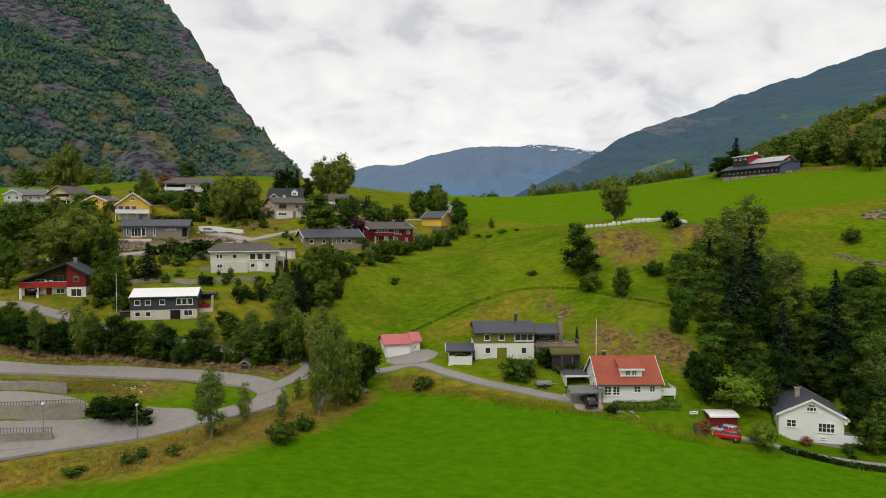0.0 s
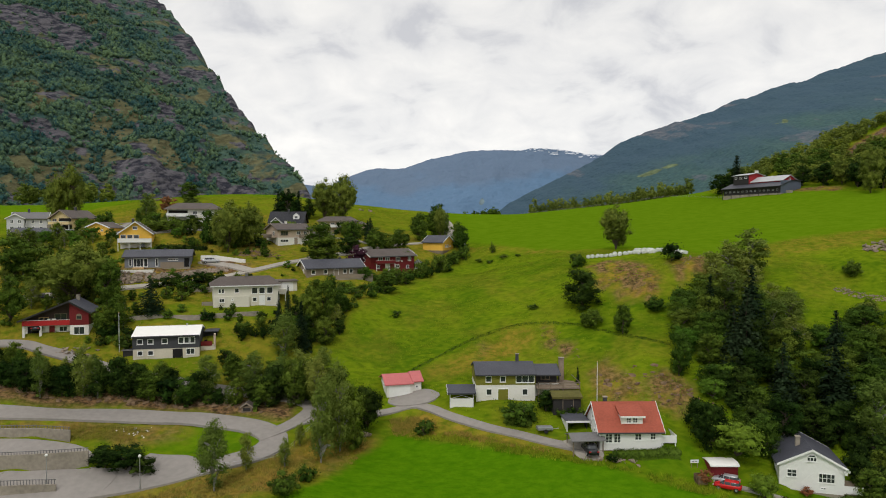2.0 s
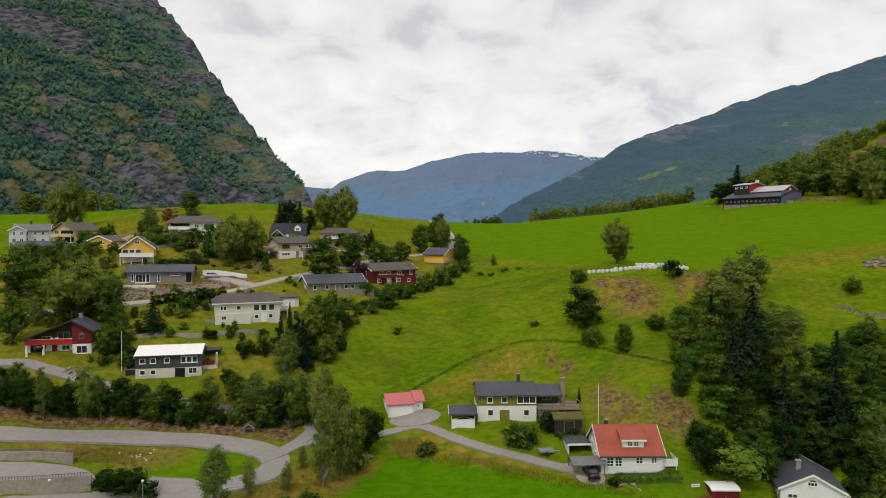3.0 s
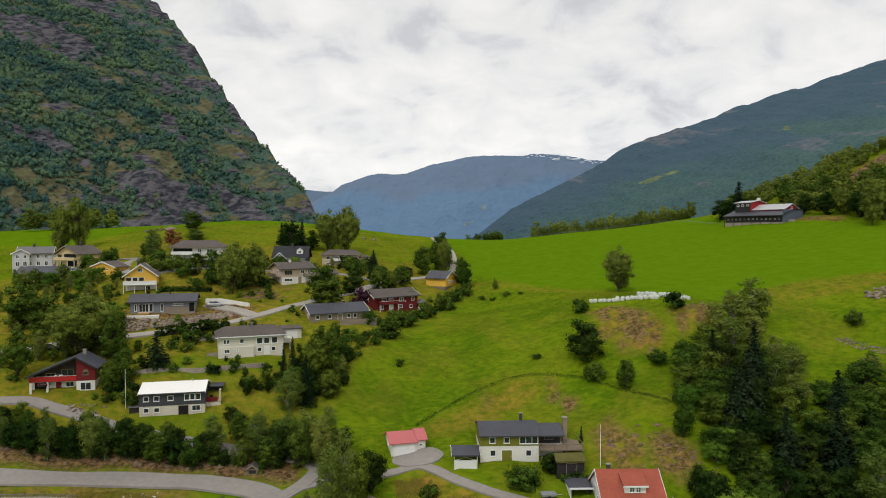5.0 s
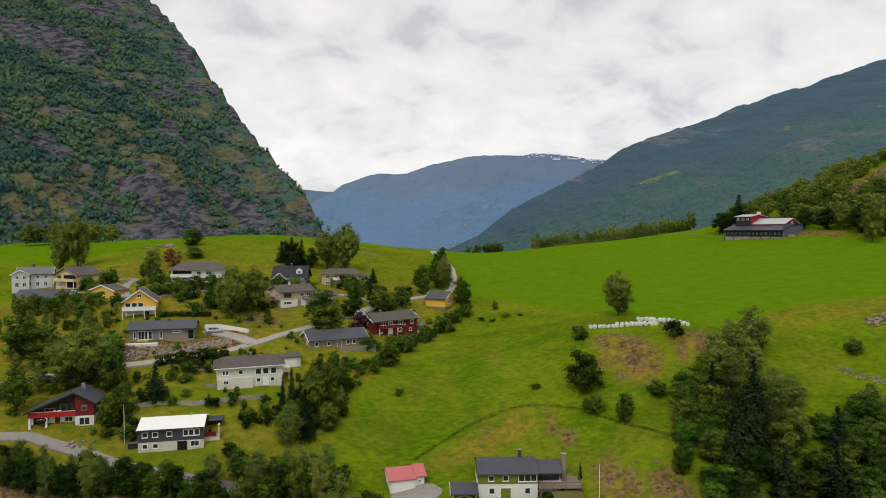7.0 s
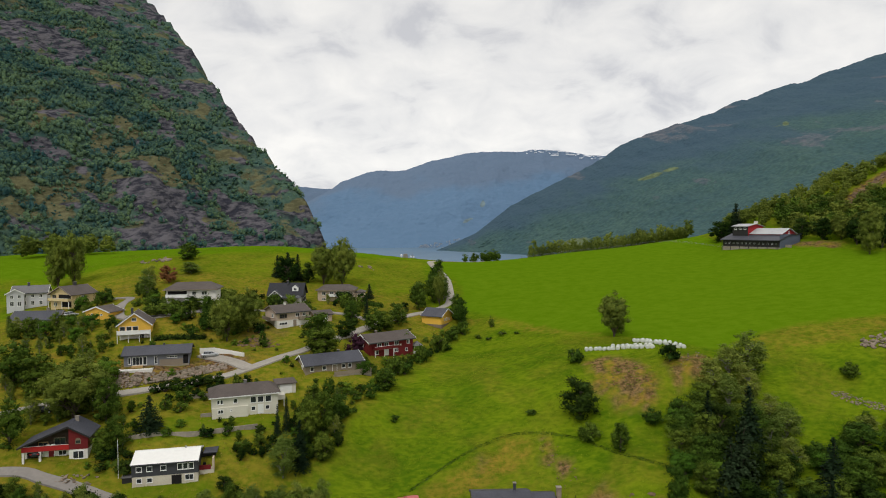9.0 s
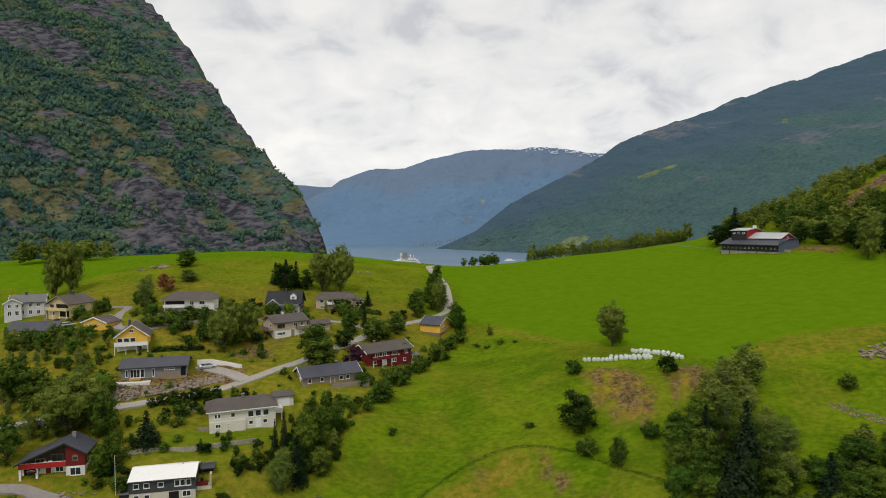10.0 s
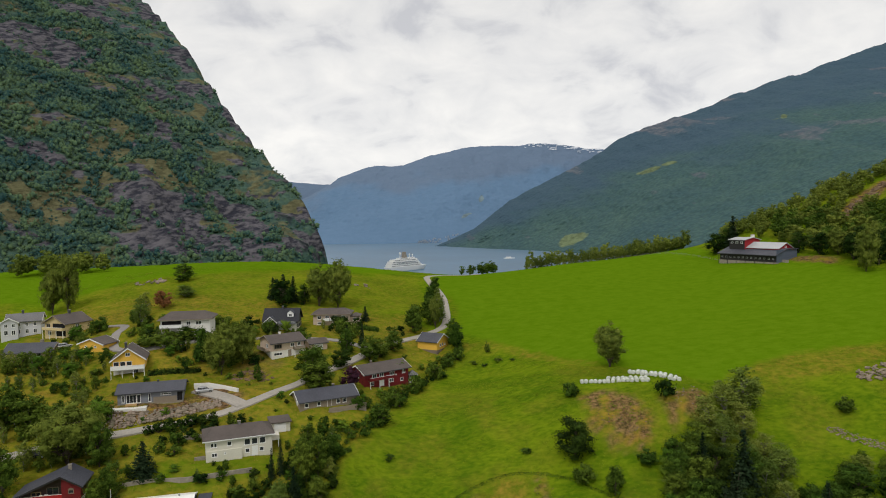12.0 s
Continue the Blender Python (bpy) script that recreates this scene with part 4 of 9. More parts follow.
def lattice_bars(bm, us, zs, where, deep=0.09):
    """A frame with its bars in one piece: strips between us and zs, open in every second cell."""
    seen = {}

    def vert(i, j, d):
        if (i, j, d) not in seen:
            seen[(i, j, d)] = bm.verts.new(where(us[i], zs[j], d))
        return seen[(i, j, d)]

    def solid(i, j):
        return 0 <= i < len(us) - 1 and 0 <= j < len(zs) - 1 and not (i % 2 and j % 2)

    for i in range(len(us) - 1):
        for j in range(len(zs) - 1):
            if not solid(i, j):
                continue
            for d in (0.0, deep):
                bm.faces.new([vert(a, b, d) for a, b in ((i, j), (i + 1, j), (i + 1, j + 1), (i, j + 1))])
            for di, dj, p, q in ((-1, 0, (i, j), (i, j + 1)), (1, 0, (i + 1, j), (i + 1, j + 1)), (0, -1, (i, j), (i + 1, j)), (0, 1, (i, j + 1), (i + 1, j + 1))):
                if not solid(i + di, j + dj):
                    bm.faces.new((vert(*p, 0.0), vert(*q, 0.0), vert(*q, deep), vert(*p, deep)))


class House:
    """A house in its own axes: x along the front from its left corner, y into the depth, z up from the ground floor."""

    def __init__(self, name, label, fl, turn, wide, deep, z=None, category="house", group="houses of the village"):
        self.w, self.d = wide, deep
        z = ground_z(fl[0] + wide * 0.5 * math.cos(radians(turn)), fl[1] + wide * 0.5 * math.sin(radians(turn))) if z is None else z
        self.root = thing(name, fl[0], fl[1], z, turn, label, category, group)
        self.root["size"] = (wide, deep)

    def walls(self, material, top, x0=0.0, y0=0.0, x1=None, y1=None, low=-1.8, ridge="x", rise=0.0, at=0.5, name="wall", label=""):
        """A block of walls; with a ridge its gable ends go up to it."""
        x1, y1 = self.w if x1 is None else x1, self.d if y1 is None else y1
        bm = bmesh.new()
        if rise and ridge == "x":
            prism(bm, [(y0, low), (y1, low), (y1, top), (y0 + (y1 - y0) * at, top + rise), (y0, top)], 0, x0, x1)
        elif rise:
            prism(bm, [(x0, low), (x1, low), (x1, top), (x0 + (x1 - x0) * at, top + rise), (x0, top)], 1, y0, y1)
        else:
            box(bm, x0, y0, low, x1, y1, top)
        return part(name, bm, material, self.root, label)

    def roof(self, material, top, rise, x0=0.0, y0=0.0, x1=None, y1=None, ridge="x", at=0.5, over=0.5, side=0.4, thick=0.16, trim=None, label=""):
        """Two roof slopes with their overhang, bargeboards and ridge."""
        x1, y1 = self.w if x1 is None else x1, self.d if y1 is None else y1
        if ridge == "x":
            a, b, lo, hi, ax = y0, y1, x0 - side, x1 + side, 0
        else:
            a, b, lo, hi, ax = x0, x1, y0 - side, y1 + side, 1
        m = a + (b - a) * at
        s0, s1 = rise / max(m - a, 1e-3), rise / max(b - m, 1e-3)
        top = top + 0.02
        under = [(a - over, top - over * s0), (m, top + rise), (b + over, top - over * s1)] if m < b - 0.01 else [(a - over, top - over * s0), (m, top + rise)]
        upper = [(p, q + thick) for p, q in under]
        bm = bmesh.new()
        prism(bm, under + upper[::-1], ax, lo, hi)
        r = part("roof", bm, material, self.root, label)
        if trim:
            for end, proud in ((lo, -0.06), (hi, 0.06)):
                for p, q in zip(under[:-1], under[1:]):
                    bm = bmesh.new()
                    prism(bm, [(p[0], p[1] - 0.12), (q[0], q[1] - 0.12), (q[0], q[1] + thick + 0.03), (p[0], p[1] + thick + 0.03)], ax, min(end, end + proud), max(end, end + proud))
                    part("bargeboard", bm, trim, r)
            bm = bmesh.new()
            e = under[0]
            if ax == 0:
                box(bm, lo, e[0] - 0.07, e[1] - 0.06, hi, e[0] - 0.01, e[1] + thick)
            else:
                box(bm, e[0] - 0.07, lo, e[1] - 0.06, e[0] - 0.01, hi, e[1] + thick)
            part("gutter", bm, M_DARKGREY, r)
        return r

    def hip(self, material, top, rise, over=0.6, run=None, x0=0.0, y0=0.0, x1=None, y1=None, trim=None):
        x1, y1 = self.w if x1 is None else x1, self.d if y1 is None else y1
        run = (y1 - y0) * 0.5 if run is None else run
        my = (y0 + y1) / 2
        bm = bmesh.new()
        low = [(x0 - over, y0 - over), (x1 + over, y0 - over), (x1 + over, y1 + over), (x0 - over, y1 + over)]
        a = [bm.verts.new((*p, top - 0.12)) for p in low]
        b = [bm.verts.new((*p, top + 0.06)) for p in low]
        c = [bm.verts.new((x0 - over + run, my, top + rise)), bm.verts.new((x1 + over - run, my, top + rise))]
        bm.faces.new(a)
        for i in range(4):
            bm.faces.new((a[i], a[(i + 1) % 4], b[(i + 1) % 4], b[i]))
        for q in ((b[0], b[1], c[1], c[0]), (b[2], b[3], c[0], c[1]), (b[1], b[2], c[1]), (b[3], b[0], c[0])):
            bm.faces.new(q)
        r = part("roof", bm, material, self.root)
        if trim:
            bm = bmesh.new()
            box(bm, x0 - over, y0 - over - 0.06, top - 0.14, x1 + over, y0 - over - 0.005, top + 0.05)
            part("fascia", bm, trim, r)
        return r

    def place(self, face, u, z, w, h, deep0, deep1, at):
        if face == "f":
            return (u - w / 2, at - deep1, z - h / 2, u + w / 2, at - deep0, z + h / 2)
        if face == "r":
            return (at + deep0, u - w / 2, z - h / 2, at + deep1, u + w / 2, z + h / 2)
        return (at - deep1, u - w / 2, z - h / 2, at - deep0, u + w / 2, z + h / 2)

    def window(self, face, u, z, w, h, nx=1, ny=1, at=None, trim=None, name="window"):
        """A window with its surround, pane and glazing bars; u is its middle along the face, z its middle height."""
        at = {"f": 0.0, "l": 0.0, "r": self.w}[face] if at is None else at
        trim = trim or M_TRIM
        t = 0.10
        bm = bmesh.new()
        us = [-w / 2, -w / 2 + t] + [v for k in range(1, nx) for v in (-w / 2 + w * k / nx - 0.035, -w / 2 + w * k / nx + 0.035)] + [w / 2 - t, w / 2]
        zs = [-h / 2, -h / 2 + t] + [v for k in range(1, ny) for v in (-h / 2 + h * k / ny - 0.025, -h / 2 + h * k / ny + 0.025)] + [h / 2 - t, h / 2]
        lattice_bars(bm, us, zs, lambda a, b, deep: {"f": (u + a, at - deep, z + b), "l": (at - deep, u + a, z + b), "r": (at + deep, u + a, z + b)}[face])
        win = part(name, bm, trim, self.root)
        bm = bmesh.new()
        box(bm, *self.place(face, u, z, w - t, h - t, -0.02, 0.03, at))
        part("pane", bm, M_GLASS, win, "dark window glass")
        bm = bmesh.new()
        box(bm, *self.place(face, u, z - h / 2 - 0.03, w + 0.12, 0.06, 0.0, 0.14, at))
        part("sill", bm, trim, win)
        return win

    def door(self, face, u, w, h, material, z=0.0, at=None, trim=None):
        at = {"f": 0.0, "l": 0.0, "r": self.w}[face] if at is None else at
        bm = bmesh.new()
        box(bm, *self.place(face, u, z + h / 2, w, h, -0.02, 0.05, at))
        leaf = part("door", bm, material, self.root)
        bm = bmesh.new()
        for a, b, c, d in ((u - w / 2 - 0.05, z + h / 2, 0.1, h), (u + w / 2 + 0.05, z + h / 2, 0.1, h), (u, z + h + 0.05, w + 0.2, 0.1)):
            box(bm, *self.place(face, a, b, c, d, 0.0, 0.08, at))
        part("door_frame", bm, trim or M_TRIM, leaf)
        bm = bmesh.new()
        box(bm, *self.place(face, u + w * 0.36, z + h * 0.48, 0.12, 0.04, 0.05, 0.1, at))
        part("handle", bm, M_STEEL, leaf)
        return leaf

    def chimney(self, x, y, z0, z1, w=0.6, material=None, cap=True):
        bm = bmesh.new()
        box(bm, x - w / 2, y - w / 2, z0, x + w / 2, y + w / 2, z1, 0.02)
        c = part("chimney", bm, material or M_DARKGREY, self.root)
        if cap:
            bm = bmesh.new()
            box(bm, x - w / 2 - 0.08, y - w / 2 - 0.08, z1 + 0.002, x + w / 2 + 0.08, y + w / 2 + 0.08, z1 + 0.1, 0.02)
            part("cap", bm, M_CONCRETE, c)
        return c

    def piece(self, name, material, *boxes, label="", bevel=0.0):
        """One part of one or more boxes (x0, y0, z0, x1, y1, z1)."""
        bm = bmesh.new()
        for b in boxes:
            box(bm, *b, bevel=bevel)
        return part(name, bm, material, self.root, label)

    def balcony(self, x0, x1, z, deep, material, high=0.9, y=0.0, posts=True, label="", rail_sides="lr"):
        deck = self.piece("balcony", M_WOOD, (x0, y - deep, z - 0.18, x1, y - 0.01, z), label=label)
        bm = bmesh.new()
        box(bm, x0, y - deep - 0.05, z - 0.1, x1, y - deep, z + high)
        if "l" in rail_sides:
            box(bm, x0, y - deep, z - 0.1, x0 + 0.05, y - 0.02, z + high)
        if "r" in rail_sides:
            box(bm, x1 - 0.05, y - deep, z - 0.1, x1, y - 0.02, z + high)
        part("railing", bm, material, deck)
        bm = bmesh.new()
        box(bm, x0 - 0.03, y - deep - 0.1, z + high + 0.002, x1 + 0.03, y - deep + 0.06, z + high + 0.06)
        part("handrail", bm, M_TRIM, deck)
        if posts:
            n = max(2, int((x1 - x0) / 2.6) + 1)
            for k in range(n):
                px = x0 + 0.1 + (x1 - x0 - 0.2) * k / (n - 1)
                bm = bmesh.new()
                box(bm, px - 0.07, y - deep + 0.05, -1.6, px + 0.07, y - deep + 0.19, z - 0.18)
                part("post", bm, M_TRIM, deck)
        return deck

    def steps(self, face_y, x, n, w=1.4):
        bm = bmesh.new()
        for k in range(n):
            box(bm, x - w / 2, face_y - 0.3 * (k + 1), -1.0, x + w / 2, face_y - 0.3 * k, 0.17 * (n - k) - 0.17)
        return part("steps", bm, M_CONCRETE, self.root)


# ---------- the houses ----------
def olive_house():
    h = House("detached_house", "two-storey house with olive boarding over a white ground floor", (5.4, 110.6), 2.5, 10.1, 7.6, 5.4)
    h.walls(M_RENDER, 2.75, name="lower_wall", label="white rendered ground floor")
    h.walls(M_OLIVE, 4.6, -0.04, -0.04, 10.14, 7.64, 2.75, rise=1.25, name="upper_wall", label="olive green horizontal boarding")
    h.roof(M_SLATE, 4.6, 1.25, trim=M_DARKGREY, side=0.15, label="dark slate roof")
    h.chimney(7.6, 4.2, 5.0, 7.2, 0.5)
    for u in (2.1, 4.55):
        h.window("f", u, 3.75, 1.0, 1.05, at=-0.04)
    h.window("f", 8.35, 3.72, 3.2, 1.25, 3, at=-0.04)
    h.window("f", 2.2, 1.55, 1.0, 1.1, 1)
    h.window("f", 8.35, 1.5, 1.0, 1.1, 1)
    h.door("f", 4.6, 1.7, 2.0, M_OLIVE)
    # the wing with its covered terrace
    h.walls(M_RENDER, 2.4, 10.16, 1.6, 14.6, 7.4, name="wing_base")
    h.walls(M_BLACK, 4.2, 10.18, 2.4, 14.3, 7.2, 2.4, rise=1.0, name="wing_wall", label="black stained wing wall")
    h.roof(M_SLATE, 4.2, 1.1, 10.56, 0.9, 14.2, 7.2, trim=M_DARKGREY, at=0.5, over=0.3)
    h.window("f", 12.3, 3.6, 1.6, 1.1, 2, at=2.4, trim=M_WOOD)
    h.piece("terrace", M_WOOD, (10.2, -1.2, 2.2, 17.6, 1.55, 2.4), (14.62, 1.6, 2.2, 17.6, 5.0, 2.4))
    for x in (10.4, 12.5, 14.6, 17.4):
        h.piece("terrace_post", M_WOOD, (x, -1.1, -1.6, x + 0.14, -0.96, 3.3))
    h.piece("terrace_rail", M_WOOD, (10.3, -1.16, 3.2, 17.6, -1.1, 3.32), (10.3, -1.16, 2.75, 17.6, -1.1, 2.83), (17.52, -1.1, 3.2, 17.58, 5.0, 3.32))
    h.chimney(15.3, 3.4, -1.5, 6.6, 0.8, M_STONE)


def carport_lean():
    h = House("carport", "small open carport with a dark roof and white front", (0.9, 108.9), 2, 4.0, 4.6, 5.3, "carport", "outbuildings")
    h.piece("front_wall", M_WHITE, (0, 0, -1, 4.0, 0.12, 0.95))
    for x in (0, 3.88):
        for y in (0.0, 4.4):
            h.piece("post", M_TRIM, (x, y, -1, x + 0.12, y + 0.12, 1.9))
    h.piece("back_wall", M_DARKGREY, (0.12, 4.46, -1, 3.88, 4.56, 1.9))
    bm = bmesh.new()
    prism(bm, [(1.98, 1.5), (2.1, 1.5), (0.3, 0.95), (0.1, 0.95)], 1, 0.02, 0.1)
    prism(bm, [(1.9, 1.5), (2.02, 1.5), (3.9, 0.95), (3.7, 0.95)], 1, 0.02, 0.1)
    part("brace", bm, M_TRIM, h.root)
    h.roof(M_SLATE, 1.9, 0.75, over=0.35, trim=M_TRIM)


def pink_garage():
    h = House("garage", "white double garage with a faded red metal roof", (-10.1, 114.4), 15, 6.8, 6.2, 4.95, "garage", "outbuildings")
    h.walls(M_RENDER, 2.3, 0, 0, 4.6, rise=1.1, ridge="x")
    h.roof(M_PINKROOF, 2.3, 1.1, 0, 0, 4.4, ridge="x", over=0.35)
    h.walls(M_RENDER, 2.55, 4.62, 0.4, 6.3, 6.0, rise=1.1, name="right_wall")
    h.roof(M_PINKROOF, 2.55, 1.1, 5.02, 0.4, 6.3, 6.0, over=0.35)
    h.door("f", 2.3, 3.6, 2.0, M_TRIM)
    h.window("f", 5.45, 1.6, 0.5, 0.5, at=0.4)
    h.window("l", 3.0, 1.5, 0.6, 0.6)


def red_roof_house():
    h = House("detached_house", "white wooden house with an orange-red tiled roof and dormer", (22.9, 95.8), 1, 9.2, 8.0, 2.3)
    h.walls(M_CONCRETE, -0.25, -0.05, -0.05, 9.25, 8.05, name="foundation")
    h.walls(M_WHITE, 2.65, low=-0.25, rise=3.1)
    r = h.roof(M_TILE, 2.65, 3.1, trim=M_TRIM, over=0.45, side=0.35, label="orange-red clay tile roof")
    for u, n in ((1.35, 2), (2.6, 2)):
        h.window("f", u, 1.5, 1.1, 1.4, n, 3)
    h.window("f", 5.7, 1.7, 1.05, 1.0, 2, 2)
    h.window("f", 7.9, 1.75, 0.85, 1.0, 2, 2)
    h.window("l", 3.0, 1.6, 0.8, 1.0, 1, 2)
    h.window("l", 5.2, 1.6, 0.8, 1.0, 1, 2)
    h.window("l", 4.0, 3.9, 1.1, 1.1, 2, 2)
    # dormer
    h.walls(M_WHITE, 4.55, 3.4, 0.75, 6.6, 3.2, 2.9, name="dormer_wall")
    for u in (4.5, 5.45):
        h.window("f", u, 3.95, 0.8, 0.85, 2, 2, at=0.75)
    bm = bmesh.new()
    prism(bm, [(0.35, 4.5), (0.35, 4.64), (3.4, 5.6), (3.4, 5.46)], 0, 3.15, 6.85)
    part("dormer_roof", bm, M_TILE, h.root)
    h.piece("dormer_fascia", M_TRIM, (3.13, 0.28, 4.4, 6.87, 0.345, 4.66))
    h.chimney(1.9, 4.4, 4.6, 6.5, 0.55)
    # deck on the east side
    h.piece("deck", M_WOOD, (9.36, 0.5, 0.55, 11.6, 5, 0.7))
    h.piece("deck_rail", M_WHITE, (9.36, 0.45, 0.62, 11.6, 0.5, 1.75), (11.55, 0.5, 0.62, 11.6, 5, 1.75))
    for x in (9.5, 11.4):
        h.piece("deck_post", M_TRIM, (x, 0.5, -1.6, x + 0.12, 0.62, 0.55))
    h.piece("downpipe", M_TRIM, (0.02, -0.14, 0.1, 0.1, -0.06, 2.6))


def annex_garage():
    h = House("garage", "low garage with an open front, blackened inside for shade", (19.0, 100.8), 3, 3.2, 4.2, 3.0, "garage", "outbuildings")
    h.piece("wall", M_WHITE, (0, 0, -1.2, 0.15, 4.2, 1.9))
    # right and back walls painted black for the shade inside the open front
    h.piece("wall", M_BLACK, (3.05, 0, -1.2, 3.2, 4.2, 1.9))
    h.piece("back_wall", M_BLACK, (0.15, 4.05, -1.2, 3.05, 4.2, 1.9))
    h.piece("roof", M_SLATE, (-0.3, -0.6, 1.902, 3.5, 4.4, 2.05))
    h.piece("fascia", M_TRIM, (-0.32, -0.66, 1.78, 3.52, -0.602, 2.08))
    h.piece("floor", M_CONCRETE, (0.15, -0.1, -0.2, 3.05, 4.04, 0.04))


def open_carport():
    h = House("carport", "open wooden carport with a grey pitched roof", (18.8, 94.8), 6, 4.6, 3.0, 1.9, "carport", "outbuildings")
    for x in (0, 2.2, 4.46):
        for y in (0, 3.2):
            h.piece("post", M_WOOD, (x, y, -1.2, x + 0.14, y + 0.14, 1.75))
    h.piece("beam", M_WOOD, (-0.1, 0.0, 1.752, 4.7, 0.14, 1.9))
    h.piece("beam", M_WOOD, (-0.1, 3.2, 1.752, 4.7, 3.34, 1.9))
    h.roof(M_SLATE_GREY, 1.9, 0.55, over=0.4, side=0.3, thick=0.1)


def sod_shed():
    h = House("shed", "dark wooden shed with a grass-covered roof", (17.7, 105.6), 3, 4.5, 3.6, 5.1, "shed", "outbuildings")
    h.walls(M_BLACK, 2.1, rise=0.5)
    r = h.roof(M_SOD, 2.1, 0.5, over=0.3, side=0.25, thick=0.3, label="grass-grown sod roof")
    h.door("f", 2.4, 1.6, 1.8, M_BLACK, trim=M_WOOD)


def white_gable_house():
    h = House("detached_house", "white wooden house with a dark roof, its gable to the field", (47.5, 92.0), -16, 8.2, 8.6, -1.45)
    h.walls(M_CONCRETE, -0.75, -0.04, -0.04, 8.24, 8.64, name="foundation")
    h.walls(M_WHITE, 3.05, low=-0.75, ridge="y", rise=2.15)
    h.roof(M_SLATE, 3.05, 2.15, ridge="y", trim=M_TRIM, over=0.4, side=0.35)
    h.window("f", 1.6, 1.75, 1.3, 1.1, 2, 2)
    h.window("f", 6.0, 1.4, 2.1, 1.35, 4, 2)
    w = h.window("f", 4.1, 3.9, 1.3, 0.65, 3, 1)
    bm = bmesh.new()
    prism(bm, [(3.4, 4.24), (4.8, 4.24), (4.45, 4.55), (3.75, 4.55)], 1, -0.09, 0.0)
    part("fanlight", bm, M_TRIM, h.root)
    bm = bmesh.new()
    prism(bm, [(3.6, 4.28), (4.6, 4.28), (4.38, 4.48), (3.82, 4.48)], 1, -0.11, -0.08)
    part("fanlight_pane", bm, M_GLASS, h.root)
    h.window("f", 5.6, -0.05, 0.7, 0.35, 2)
    for v in (2.0, 6.0):
        h.window("l", v, 2.1, 1.1, 1.2, 2)
    h.chimney(3.0, 3.4, 4.0, 6.0, 0.6, M_CONCRETE)
    h.piece("porch_rail", M_TRIM, (8.26, 0.2, -0.6, 10.6, 0.26, 0.5))
    h.piece("veranda", M_WOOD, (8.26, 0.3, -0.8, 10.6, 4, 0.0))
    bm = bmesh.new()
    bmesh.ops.create_uvsphere(bm, u_segments=14, v_segments=8, radius=0.55)
    bmesh.ops.delete(bm, geom=[v for v in bm.verts if v.co.y < 0.1], context="VERTS")
    bmesh.ops.transform(bm, verts=bm.verts, matrix=pose(8.5, -0.7, 2.6, 15, 0, 40))
    dish = part("satellite_dish", bm, M_LAMPGLASS, h.root)
    bm = bmesh.new()
    tube(bm, (8.22, 0.1, 2.5), (8.45, -0.25, 2.6), 0.03)
    part("arm", bm, M_STEEL, dish)


def red_shed():
    h = House("shed", "small red boarded shed with a rounded white roof", (38.0, 92.6), 0, 3.9, 2.8, -0.85, "shed", "outbuildings")
    h.walls(M_RED, 1.8)
    bm = bmesh.new()
    arc = [(-0.3 + 3.4 * k / 10, 1.8 + 0.3 * math.sin(math.pi * k / 10) ** 0.8) for k in range(11)]
    prism(bm, [(y, z + 0.1) for y, z in arc] + [(y, z) for y, z in arc[::-1]], 0, -0.15, 4.05)
    part("roof", bm, M_METAL, h.root)
    h.piece("eave_board", M_TRIM, (-0.15, -0.36, 1.7, 4.05, -0.31, 1.88))
    h.piece("corner_board", M_RED, (-0.02, -0.03, -1, 0.1, 0.0, 1.8))
    h.piece("corner_board", M_RED, (3.8, -0.03, -1, 3.92, 0.0, 1.8))
    h.door("f", 1.5, 1.4, 1.6, M_RED, trim=M_RED)


